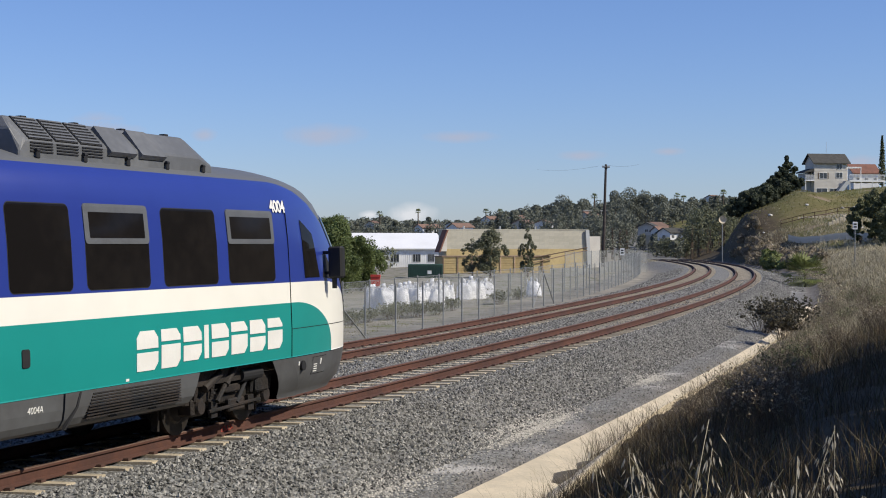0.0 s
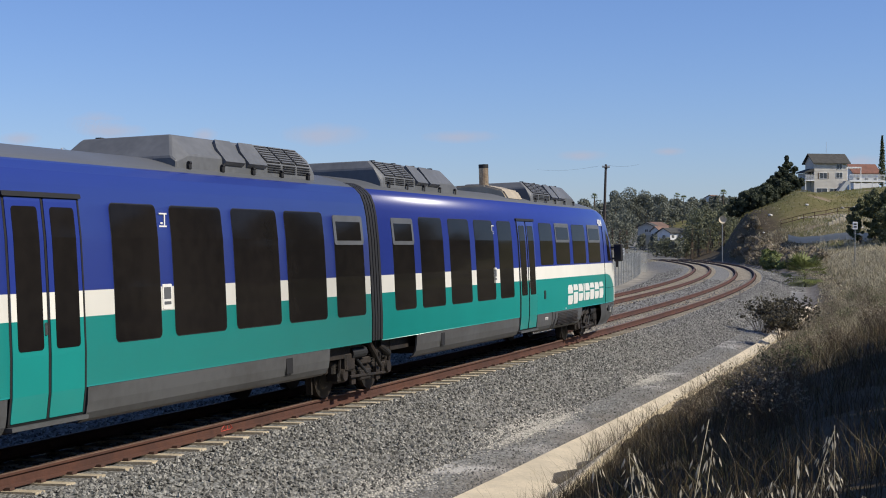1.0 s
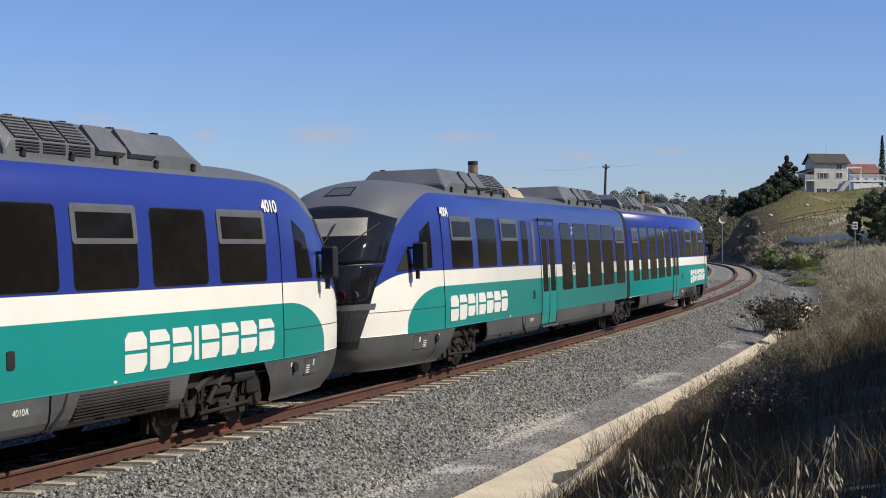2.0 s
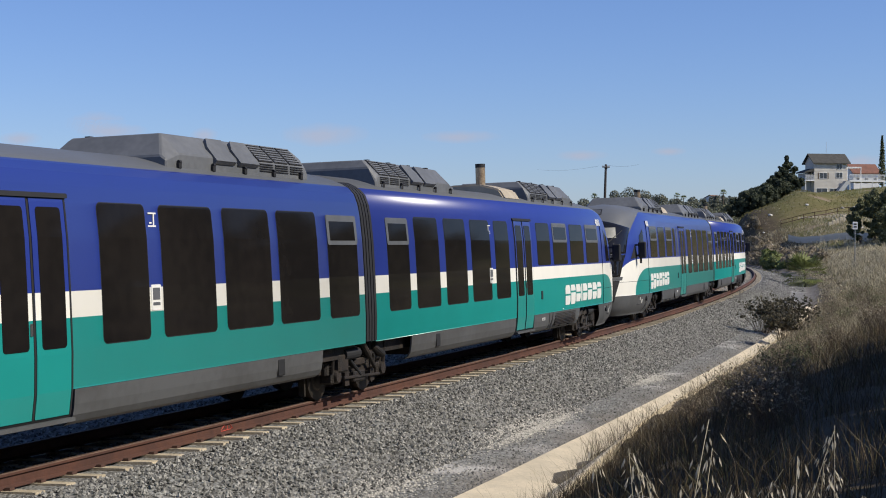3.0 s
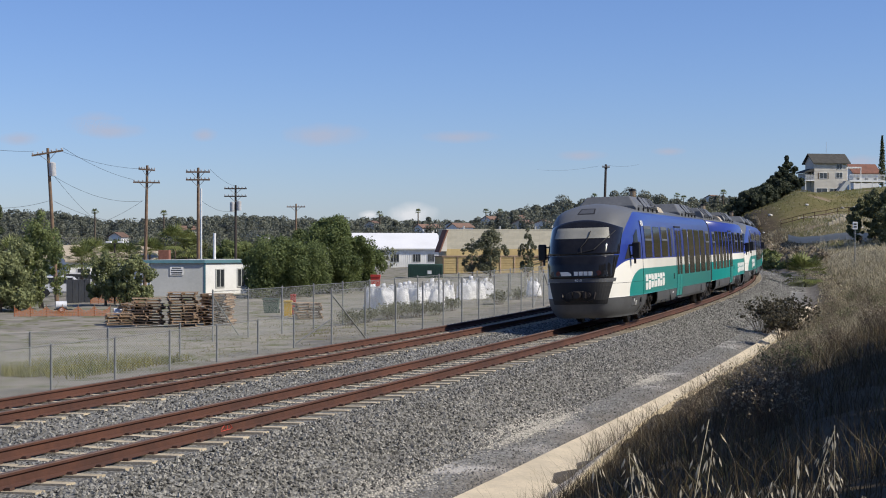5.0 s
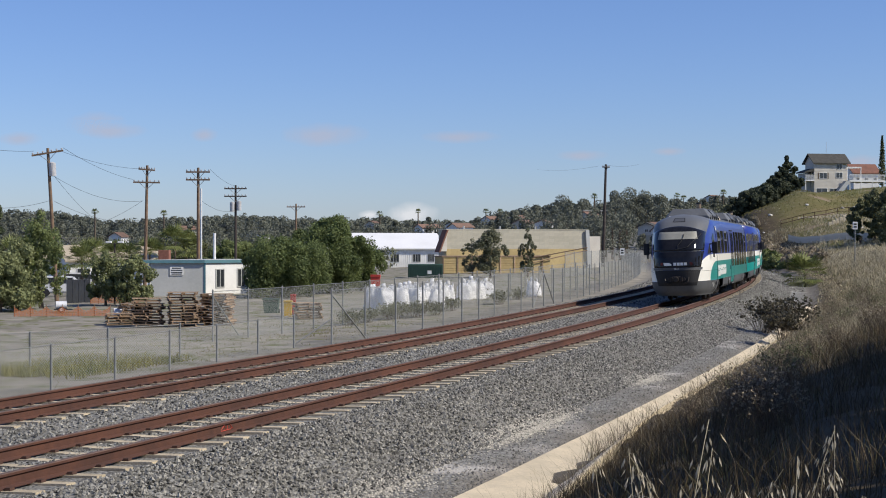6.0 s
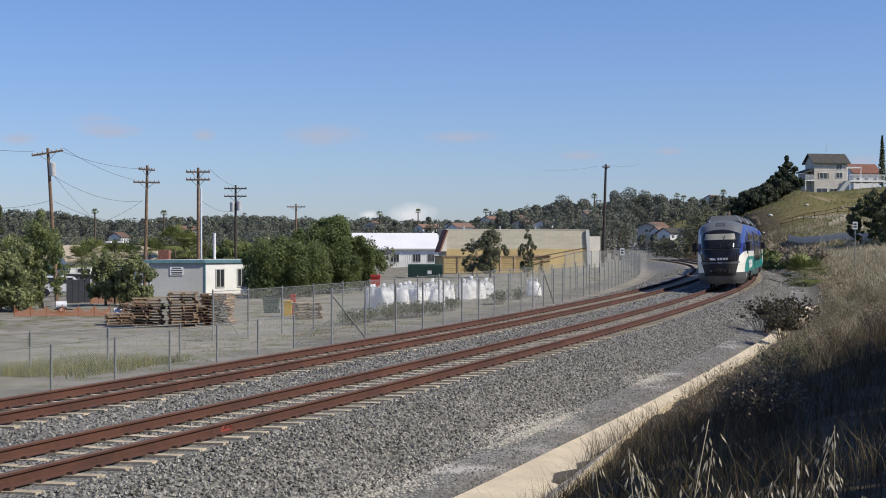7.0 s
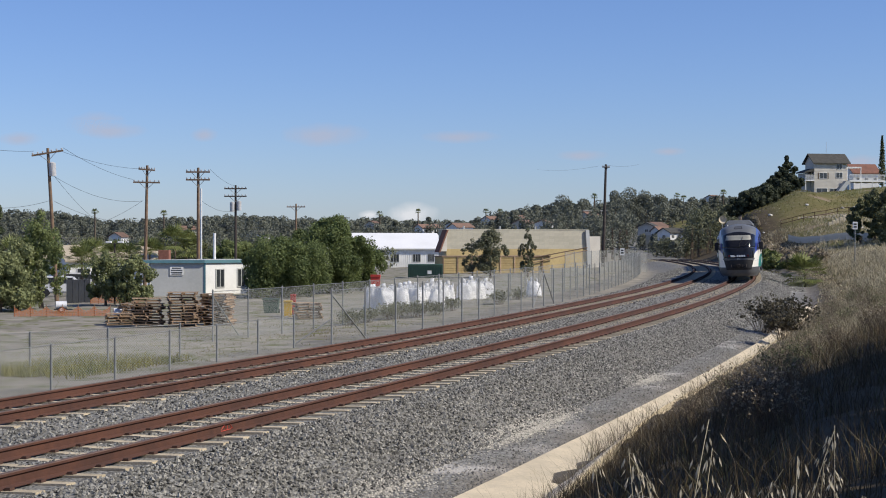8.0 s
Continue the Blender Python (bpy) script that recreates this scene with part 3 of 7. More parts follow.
def wordmark(car, u0, u1, z0, z1, side):
    """The operator's mark as eight plain white shapes, slit across."""
    w = (u1 - u0) / 7.4
    u = u0
    for i in range(8):
        wide = 0.36 * w if i == 3 else w * (1.05 if i == 0 else 1.0)
        a, b = u + 0.04 * w, u + wide - 0.10 * w
        u += wide
        zl = z0 - 0.05 * (i in (0, 1))
        h = z1 - zl
        mid = zl + h * (0.62 if i % 2 else 0.48)
        c = 0.09
        if i == 3:                           # one slim bar
            shapes = [[(a, zl), (b, zl), (b, z1), (a, z1)]]
        else:                                # a level bar with one cut corner over a slab with the opposite corner cut
            shapes = [[(a, mid + 0.035), (b, mid + 0.035), (b, z1 - c), (b - c, z1), (a + c * (i == 0), z1), (a, z1 - c * (i == 0))],
                      [(a, zl), (b - c, zl), (b, zl + c), (b, mid - 0.01), (a, mid - 0.01)]]
        bm = bmesh.new()
        for pts in shapes:
            vs, back = [], []
            for p, q in pts:
                p = u0 + u1 - p if side > 0 else p
                vs.append(bm.verts.new((p, side * (half_w(q) + 0.008), q)))
                back.append(bm.verts.new((p, side * (half_w(q) - 0.004), q)))
            bm.faces.new(vs)
            for k in range(len(vs)):
                j = (k + 1) % len(vs)
                bm.faces.new((vs[k], vs[j], back[j], back[k]))
        bmesh.ops.recalc_face_normals(bm, faces=bm.faces)
        part("mark_block", bm, M_WHITE_MARK, car)


def bogie(car, u, tag):
    """A two-axle bogie under the car at u."""
    bg = part("bogie", bogie_frame(), M_UNDER, car, "grimy steel bogie frame with axle boxes")
    bg.location = (u, 0, 0)
    for a in (-0.95, 0.95):
        for s in (-1, 1):
            bm = bmesh.new()
            add_rod(bm, (0, -0.065, 0), (0, 0.065, 0), 0.385, seg=28)
            add_rod(bm, (0, s * 0.05, 0), (0, s * 0.09, 0), 0.25, 0.2, seg=20)
            add_rod(bm, (0, -s * 0.065, 0), (0, -s * 0.09, 0), 0.41, seg=28)
            w = part("wheel", bm, M_WHEEL, bg)
            w.location = (a, s * 0.75, 0.385)
        ax = part("axle", rod((0, -0.7, 0), (0, 0.7, 0), 0.09, seg=12), M_WHEEL, bg)
        ax.location = (a, 0, 0.385)
    for s in (-1, 1):
        for a in (-0.38, 0.38):
            bm = bmesh.new()
            rings = [[bm.verts.new((a + r * math.cos(q * math.pi / 7), s * 1.0 + r * math.sin(q * math.pi / 7), z)) for q in range(14)]
                     for z, r in [(0.48 + 0.03 * k, (0.09, 0.13)[k % 2]) for k in range(13)]]
            for lo, hi in zip(rings, rings[1:]):
                for q in range(14):
                    bm.faces.new((lo[q], lo[(q + 1) % 14], hi[(q + 1) % 14], hi[q]))
            bm.faces.new(rings[0][::-1])
            bm.faces.new(rings[-1])
            part("air_spring", bm, M_RUBBER, bg)
        part("damper", add_rod(rod((-0.55, s * 1.22, 0.42), (-0.1, s * 1.22, 0.80), 0.035), (-0.3, s * 1.22, 0.63), (0.0, s * 1.22, 0.88), 0.055), M_UNDER, bg)
        bm = bmesh.new()
        add_rod(bm, (0.15, s * 1.18, 0.72), (0.75, s * 1.18, 0.72), 0.10, seg=14)
        add_rod(bm, (0.05, s * 1.2, 0.35), (0.5, s * 1.15, 0.7), 0.03)
        part("air_tank", bm, M_RUBBER, bg)
    return bg


def bogie_frame():
    bm = bmesh.new()
    for s in (-1, 1):
        y0, y1 = s * 0.94, s * 1.10
        add_box(bm, -0.55, y0, 0.36, 0.55, y1, 0.50, bevel=0.02)
        for d in (-1, 1):
            add_box(bm, d * 0.5, y0, 0.40, d * 0.78, y1, 0.66, bevel=0.03)
            add_box(bm, d * 0.74, y0, 0.52, d * 1.25, y1, 0.64, bevel=0.03)
            # axle box with cap and primary springs
            add_box(bm, d * 0.95 - 0.16, s * 0.92, 0.26, d * 0.95 + 0.16, s * 1.16, 0.50, bevel=0.03)
            add_rod(bm, (d * 0.95, s * 1.1, 0.385), (d * 0.95, s * 1.21, 0.385), 0.12, 0.10, seg=14)
            for e in (-0.2, 0.2):
                add_rod(bm, (d * 0.95 + e, s * 1.05, 0.42), (d * 0.95 + e, s * 1.05, 0.62), 0.075, seg=10)
            # brake caliper and lifeguard
            add_box(bm, d * 1.25, s * 0.84, 0.42, d * 1.36, s * 1.04, 0.62, bevel=0.02)
            add_box(bm, d * 1.36, s * 0.70, 0.10, d * 1.41, s * 0.80, 0.52)
            add_box(bm, d * 0.45, s * 1.12, 0.20, d * 0.62, s * 1.17, 0.42)
        add_box(bm, -0.22, y0, 0.50, 0.22, s * 1.18, 0.62, bevel=0.02)
        add_rod(bm, (-1.2, s * 1.14, 0.70), (1.2, s * 1.14, 0.68), 0.02, seg=6)
        add_rod(bm, (-0.75, s * 1.2, 0.30), (0.75, s * 1.2, 0.34), 0.025, seg=6)
    for x in (-0.28, 0.28):
        add_rod(bm, (x, -0.95, 0.45), (x, 0.95, 0.45), 0.09, seg=10)
    add_box(bm, -0.3, -0.9, 0.55, 0.3, 0.9, 0.80, bevel=0.03)
    add_box(bm, -1.2, -0.62, 0.30, 1.2, 0.62, 0.60, bevel=0.05)
    for s in (-1, 1):
        add_box(bm, -1.28, s * 0.98, 0.66, -0.72, s * 1.14, 0.82, bevel=0.02)
        add_box(bm, 0.60, s * 1.10, 0.44, 0.98, s * 1.24, 0.74, bevel=0.03)
        add_box(bm, -0.16, s * 1.12, 0.24, 0.30, s * 1.20, 0.42, bevel=0.02)
        add_rod(bm, (-0.9, s * 1.22, 0.62), (-0.45, s * 1.22, 0.80), 0.06, seg=10)
        for x in (-1.05, -0.6, 0.55, 1.1):
            add_rod(bm, (x, s * 1.16, 0.46), (x + 0.03, s * 1.2, 0.86), 0.03, seg=6)
    return bm


def roof_unit(car, u0, u1):
    """Angular grey roof equipment box with sloped sides, hatches and louvres; louvres lie at the inner end."""
    zb, zt = 3.50, 4.05
    wb, wm, wt = 0.98, 0.98, 0.70
    bm = bmesh.new()
    secs = [(u0, wb, 3.64, 0.86), (u0 + 0.10, wm, 3.76, wt), (u1 - 0.34, wm, 3.76, wt), (u1, wb, 3.66, 0.90)]
    rings = []
    for i, (u, w, zm, t) in enumerate(secs):
        top = zt if 0 < i < 3 else (3.9 if i == 0 else 3.72)
        rings.append([bm.verts.new(p) for p in ((u, -w, zb), (u, -w, zm), (u, -t, top), (u, t, top), (u, w, zm), (u, w, zb))])
    for a in range(3):
        for j in range(5):
            bm.faces.new((rings[a][j], rings[a][j + 1], rings[a + 1][j + 1], rings[a + 1][j]))
    bm.faces.new(rings[0])
    bm.faces.new(rings[-1][::-1])
    bmesh.ops.recalc_face_normals(bm, faces=bm.faces)
    bmesh.ops.bevel(bm, geom=bm.edges[:], offset=0.02, segments=1, affect="EDGES")
    ru = part("roof_unit", bm, M_ROOF_UNIT, car, "grey roof equipment housing with louvres")
    d = 1
    first = u0 + 0.14
    slope = math.degrees(math.atan2(zt - 3.76, wm - wt))
    for s in (-1, 1):
        for k in range(3):
            c = first + d * (0.28 + k * 0.52)
            # sloping louvre panel: frame and slats
            m = Matrix.Translation((c, s * (wm + wt) / 2, (3.76 + zt) / 2)) @ pose(0, 0, 0, -s * (slope) if s > 0 else slope, 0, 0)
            bm = bmesh.new()
            add_box(bm, -0.23, -0.19, -0.01, 0.23, 0.19, 0.012, m)
            part("louvre", bm, M_RUBBER, ru)
            bm = bmesh.new()
            for q in range(7):
                yy = -0.165 + q * 0.055
                add_box(bm, -0.225, yy - 0.012, 0.0, 0.225, yy + 0.012, 0.024, m)
            part("slats", bm, M_ROOF_UNIT, ru)
            bm = bmesh.new()
            for q in range(4):
                add_box(bm, c - 0.22, s * wm - 0.012, 3.625 + q * 0.034, c + 0.22, s * wm + 0.014, 3.64 + q * 0.034)
            part("vent", bm, M_RUBBER, ru)
        for k in range(2):
            c = first + d * (1.95 + k * 0.72)
            # raised pentagonal hatch
            bm = bmesh.new()
            pts = [(-0.30, 0), (0.30, 0), (0.30, 0.2), (0.16, 0.34), (-0.30, 0.34)]
            vs = [bm.verts.new((c + d * p, s * (wm + 0.015 - q * 0.75), 3.66 + q * 0.98)) for p, q in pts]
            fc = bm.faces.new(vs)
            g = bmesh.ops.extrude_face_region(bm, geom=[fc])
            bmesh.ops.translate(bm, verts=[v for v in g["geom"] if isinstance(v, bmesh.types.BMVert)], vec=(0, s * 0.05, 0.05))
            bmesh.ops.recalc_face_normals(bm, faces=bm.faces)
            part("hatch", bm, M_ROOF_UNIT, ru)
        for k in range(5):
            c = u0 + 0.3 + k * (u1 - u0 - 0.6) / 4
            bm = box(c - 0.035, s * wm - 0.03, 3.55, c + 0.035, s * (wm + 0.05), 3.63, bevel=0.01)
            add_rod(bm, (c - 0.03, s * (wm + 0.03), 3.64), (c + 0.03, s * (wm + 0.03), 3.64), 0.025)
            part("bracket", bm, M_RUBBER, ru)
    for k in range(4):
        c = u0 + 0.6 + k * (u1 - u0 - 1.2) / 3
        part("lifting_eye", box(c - 0.05, -0.62, zt - 0.01, c + 0.05, -0.54, zt + 0.035), M_UNDER, ru)
    part("cable_loop", add_rod(add_rod(rod((u1 - 0.05, -0.8, 3.6), (u1 + 0.1, -0.78, 3.72), 0.025), (u1 + 0.1, -0.78, 3.72), (u1 + 0.24, -0.76, 3.71), 0.025),
                               (u1 + 0.24, -0.76, 3.71), (u1 + 0.32, -0.75, 3.58), 0.025), M_WHITE_MARK, ru)


LAYOUT = {
    "front": dict(vent=[(0.85, 1.92, 1.37)], tall=[(2.28, 3.58), (3.97, 5.27), (5.62, 6.92), (7.28, 8.32)], door=(8.76, 10.22),
                  short=[(10.68, 11.85), (13.87, 15.25)], vents=[(12.15, 13.52), (15.58, 16.95)], slim=[]),
    "rear": dict(vent=[(0.50, 1.65, 1.36)], tall=[(2.05, 3.40), (3.68, 5.06), (5.37, 6.73), (7.08, 8.13)], door=(8.77, 10.22),
                 short=[(11.27, 11.74), (13.83, 15.15)], vents=[(12.13, 13.45), (15.55, 16.90)], slim=[(10.65, 10.88)]),
}


def one_window(car, u0, u1, z0, z1, side):
    w = part("window", pane(u0 - 0.012, u1 + 0.012, z0 - 0.012, z1 + 0.012, side, 0.0025, 0.085), M_RUBBER, car)
    part("glass", pane(u0, u1, z0, z1, side, 0.006), M_GLASS, w)
    return w


def vent_window(car, u0, u1, z0, z1, side):
    w = one_window(car, u0, u1, z0, z1, side)
    zm = z1 - 0.44
    part("vent_frame", pane(u0 - 0.015, u1 + 0.015, zm - 0.02, z1 + 0.015, side, 0.014, 0.06), M_FRAME, w, "grey frame of the tilting pane")
    part("vent_glass", pane(u0 + 0.085, u1 - 0.085, zm + 0.05, z1 - 0.085, side, 0.017, 0.012), M_GLASS, w)


def door(car, u0, u1, side):
    z0, z1 = 0.57, 3.08
    d = part("door", pane(u0, u1, z0, z1, side, 0.003, 0.03), M_RUBBER, car, "blue, white and teal double-leaf passenger door")
    part("door_header", pane(u0 - 0.02, u1 + 0.02, z1 - 0.035, z1 + 0.02, side, 0.035, 0.02), M_RUBBER, d)
    mid = (u0 + u1) / 2
    for a, b in ((u0 + 0.035, mid - 0.02), (mid + 0.02, u1 - 0.035)):
        lf = part("leaf", pane(a, b, z0 + 0.03, z1 - 0.045, side, 0.012, 0.02), M_LIVERY, d)
        part("leaf_glass", pane(a + 0.10, b - 0.10, 1.36, 2.94, side, 0.016, 0.05), M_GLASS, lf)
        part("leaf_edge", pane(a, a + 0.018, z0 + 0.03, z1 - 0.05, side, 0.018, 0.008), M_RUBBER, lf)
    bm = pane(mid + 0.05, mid + 0.10, 1.52, 1.66, side, 0.022, 0.02)
    part("push_button", bm, M_STEEL, d)
    part("door_step", box(u0, side * 1.30, 0.52, u1, side * 1.42, 0.565), M_SKIRT, d)


def skirt(car, a, b, side, slant=0.0, name="skirt_panel"):
    """A grey side panel with a rolled-under lower edge."""
    prof = [(0.875, 1.398), (0.70, 1.385), (0.58, 1.362), (0.50, 1.31), (0.46, 1.24), (0.45, 1.10)]
    bm = bmesh.new()
    rows = []
    for z, w in prof:
        k = slant * (0.875 - z) / 0.4
        rows.append([bm.verts.new((a + (k if slant > 0 else 0), side * w, z)), bm.verts.new((b + (k if slant < 0 else 0), side * w, z))])
    for i in range(len(rows) - 1):
        bm.faces.new((rows[i][0], rows[i][1], rows[i + 1][1], rows[i + 1][0]))
    g = bmesh.ops.extrude_face_region(bm, geom=bm.faces[:])
    bmesh.ops.translate(bm, verts=[v for v in g["geom"] if isinstance(v, bmesh.types.BMVert)], vec=(0, -side * 0.03, 0))
    bmesh.ops.recalc_face_normals(bm, faces=bm.faces)
    return part(name, bm, M_SKIRT, car, smooth=False)


def build_car(kind, number):
    car = empty("railcar")
    tagged(car, "blue, white and teal diesel railcar on the near track", "train", group="coupled railcars")
    zs = sorted(set(list(np.round(np.arange(0.90, 3.30, 0.1), 3)) + [0.88, 3.36, 3.41, 3.46, 3.50, 3.53, 3.565, 3.60, 3.64, 3.68, 3.71, 3.735, 3.755, 3.768]))
    body = part("body", shell_mesh(0.88, 3.78, 0.26, "body", M_LIVERY, zs), None, car)
    # grey apron under the cab
    az = [0.27, 0.30, 0.36, 0.45, 0.55, 0.65, 0.75, 0.872]
    apron = shell_mesh(0.26, 0.873, 17.45, "apron", M_SKIRT, az)
    for v in apron.vertices:
        if v.co.x < 17.5:
            v.co.x += 0.55 * (0.872 - v.co.z) / 0.6
    apron = part("apron", apron, None, car, "grey painted front apron")
    auto_smooth(apron, 50)
    for side in (-1, 1):
        def skin(u, z, out=0.006):
            return (u, side * (cab_side(u, z) + out), z)

        def plate(name, u0, u1, z0, z1, material, out):
            bm = bmesh.new()
            us = np.linspace(u0, u1, 6)
            rows = [[bm.verts.new(skin(u, z, out)) for u in us] for z in (z0, z1)]
            rows += [[bm.verts.new(skin(u, z, -0.01)) for u in us] for z in (z0, z1)]
            for k in range(5):
                bm.faces.new((rows[0][k], rows[0][k + 1], rows[1][k + 1], rows[1][k]))
                bm.faces.new((rows[0][k], rows[0][k + 1], rows[2][k + 1], rows[2][k]))
                bm.faces.new((rows[1][k], rows[1][k + 1], rows[3][k + 1], rows[3][k]))
            for k in (0, 5):
                bm.faces.new((rows[0][k], rows[1][k], rows[3][k], rows[2][k]))
            bmesh.ops.recalc_face_normals(bm, faces=bm.faces)
            return part(name, bm, material, apron)
        plate("hatch_gap", 18.28, 18.90, 0.56, 0.83, M_RUBBER, 0.003)
        plate("hatch", 18.295, 18.885, 0.572, 0.818, M_SKIRT, 0.006)
        plate("label_bar", 18.62, 18.67, 0.70, 0.79, M_WHITE_MARK, 0.009)
        for k in range(4):
            plate("label_bar", 18.34, 18.48, 0.60 + k * 0.035, 0.615 + k * 0.035, M_WHITE_MARK, 0.009)
        plate("label_bar", 17.72, 17.76, 0.74, 0.80, M_WHITE_MARK, 0.006)
        plate("panel_gap", 19.28, 19.292, 0.33, 0.86, M_RUBBER, 0.003)
        y_ = cab_side(17.86, 0.73)
        part("socket_cap", rod((17.86, side * (y_ - 0.02), 0.73), (17.86, side * (y_ + 0.04), 0.73), 0.075, seg=14), M_RUBBER, apron)
    part("floor_pan", box(0.3, -1.22, 0.66, 17.4, 1.22, 0.87), M_UNDER, car)
    part("engine_box", box(11.2, -1.1, 0.42, 14.3, 1.1, 0.66), M_UNDER, car)
    part("tank", box(3.2, -1.1, 0.46, 10.0, 1.1, 0.66), M_UNDER, car)
    lay = LAYOUT[kind]
    for side in (-1, 1):
        for a, b, z in lay["vent"]:
            vent_window(car, a, b, z, 2.97, side)
        for a, b in lay["tall"]:
            one_window(car, a, b, 1.36, 3.01, side)
        for a, b in lay["short"]:
            one_window(car, a, b, 2.03, 3.01, side)
        for a, b in lay["vents"]:
            vent_window(car, a, b, 2.03, 3.02, side)
        for a, b in lay["slim"]:
            part("slim_panel", pane(a, b, 2.06, 3.02, side, 0.005, 0.03), M_FRAME, car)
        door(car, *lay["door"], side)
        skirt(car, 1.95, lay["door"][0] - 0.04, side)
        skirt(car, lay["door"][1] + 0.04, 11.62, side, 0.0)
        eng = skirt(car, 11.66, 14.70, side, -0.16, "engine_panel")
        # slanting joint at the other end
        part("panel_joint", prism([(11.60, 0.47), (11.64, 0.47), (11.90, 0.70), (11.98, 0.872), (11.94, 0.872), (11.87, 0.71)], "y", side * 1.36, side * 1.402), M_RUBBER, eng)
        for uu in (12.6, 13.5):
            part("catch", box(uu, side * 1.33, 0.515, uu + 0.14, side * 1.366, 0.545), M_RUBBER, eng)
        if kind == "front":
            bm = bmesh.new()
            for k in range(9):
                add_box(bm, 12.05 + k * 0.02, side * 1.35, 0.545 + k * 0.034, 14.2, side * 1.402, 0.560 + k * 0.034)
            part("louvre", bm, M_UNDER, eng)
        part("grab_recess", box(3.3, side * 1.385, 0.60, 3.52, side * 1.402, 0.84, bevel=0.01), M_RUBBER, car)
        box_u = lay["door"][1] + 0.62
        part("door_key_box", pane(box_u, box_u + 0.14, 1.22, 1.42, side, 0.012, 0.03), M_RUBBER, car, "dark key switch beside the door")
        part("fuel_cap", box(12.9, side * 1.39, 0.905, 12.97, side * 1.408, 0.935), M_WHITE_MARK, car)
        # seam before the cab, side window of the cab, mirror
        part("seam", pane(17.437, 17.442, 0.89, 3.2, side, 0.0015, 0.002), M_RUBBER, car)
        bm = bmesh.new()
        pts = [(18.02, 2.05), (18.66, 2.05), (18.46, 2.72), (17.98, 2.93)]
        vs = [bm.verts.new((u, side * (cab_side(u, z) + 0.008), z)) for u, z in pts]
        fc = bm.faces.new(vs)
        bmesh.ops.subdivide_edges(bm, edges=bm.edges[:], cuts=5, use_grid_fill=True)
        for v in bm.verts:
            v.co.y = side * (cab_side(v.co.x, v.co.z) + 0.008)
        part("cab_window", bm, M_GLASS, car)
        bm = bmesh.new()
        vs = [bm.verts.new((u, side * (cab_side(u, z) + 0.008), z)) for u, z in ((18.82, 2.04), (19.50, 2.00), (19.02, 2.44))]
        bm.faces.new(vs)
        bmesh.ops.subdivide_edges(bm, edges=bm.edges[:], cuts=5, use_grid_fill=True)
        for v in bm.verts:
            v.co.y = side * (cab_side(v.co.x, v.co.z) + 0.008)
        part("quarter_panel", bm, M_RUBBER, car)
        bm = bmesh.new()
        us = np.linspace(17.45, 20.35, 20)
        lo = [bm.verts.new((u, side * (cab_side(u, 1.30) + 0.003), 1.296)) for u in us]
        hi = [bm.verts.new((u, side * (cab_side(u, 1.31) + 0.003), 1.306)) for u in us]
        for q in range(len(us) - 1):
            bm.faces.new((lo[q], lo[q + 1], hi[q + 1], hi[q]))
        part("panel_joint", bm, M_RUBBER, car)
        yo = cab_side(19.0, 2.3)
        bm = box(18.90, side * (yo + 0.10), 2.02, 19.06, side * (yo + 0.34), 2.52, bevel=0.03)
        add_box(bm, 18.95, side * (yo - 0.05), 2.40, 19.0, side * (yo + 0.15), 2.45)
        add_box(bm, 18.95, side * (yo - 0.05), 2.08, 19.0, side * (yo + 0.15), 2.13)
        add_box(bm, 18.96, side * (yo + 0.14), 1.86, 19.02, side * (yo + 0.2), 2.05)
        part("mirror", bm, M_RUBBER, car, "black door mirror arm")
        wordmark(car, 13.12, 17.15, 1.05, 1.49, side)
        # fleet number
        m = text_mesh(number, 0.25, 0.95, 0.007)
        m.materials.append(M_WHITE_MARK)
        ob = part("fleet_number", m, None, car)
        ob.matrix_basis = side_pose(17.19, 3.10, side, 0.006)
        m = text_mesh(number + ("A" if kind == "front" else "B"), 0.11)
        m.materials.append(M_WHITE_MARK)
        ob = part("small_number", m, None, car)
        ob.matrix_basis = side_pose(11.1, 0.74, side, 0.008)
        st = part("notice", pane(6.80, 7.03, 1.70, 2.02, side, 0.006, 0.02), M_WHITE_MARK, car, "white notice between the windows")
        part("notice_bar", pane(6.83, 7.00, 1.76, 1.80, side, 0.008, 0.01), M_FRAME, st)
        part("notice_field", pane(6.83, 7.00, 1.83, 1.98, side, 0.008, 0.01), M_FRAME, st)
        bm = bmesh.new()
        for p in ((6.82, 2.74, 7.01, 2.76), (6.82, 2.90, 7.01, 2.92), (6.86, 2.76, 6.89, 2.90), (6.92, 2.78, 6.98, 2.80)):
            add_box(bm, p[0], side * (half_w(2.8) + 0.003), p[1], p[2], side * (half_w(2.8) + 0.006), p[3])
        part("pictogram", bm, M_WHITE_MARK, car)
    # front of the cab
    shield = part("windshield", nose_patch(2.17, 3.22, 1.09, 1.11, 0.028, round_top=0.26), M_SHIELD, car, "dark curved windshield", smooth=True)
    blind = part("sun_blind", nose_patch(2.66, 2.98, 0.84, 0.78, 0.034, rows=4), mat_blind(), shield, "pale sun blind behind the glass")
    for s in (-1, 1):
        arm = [(0.02 + s * 0.06, 2.22), (-s * 0.2 + 0.25, 2.36 + 0.04 * s), (0.42 - s * 0.25, 2.55), (0.55 - s * 0.3, 2.74), (0.62 - s * 0.34, 2.88)]
        part("wiper", mesh_from("wiper", *tube([(nose_u(y, z) + 0.065, y, z) for y, z in arm], 0.013), M_RUBBER), None, shield)
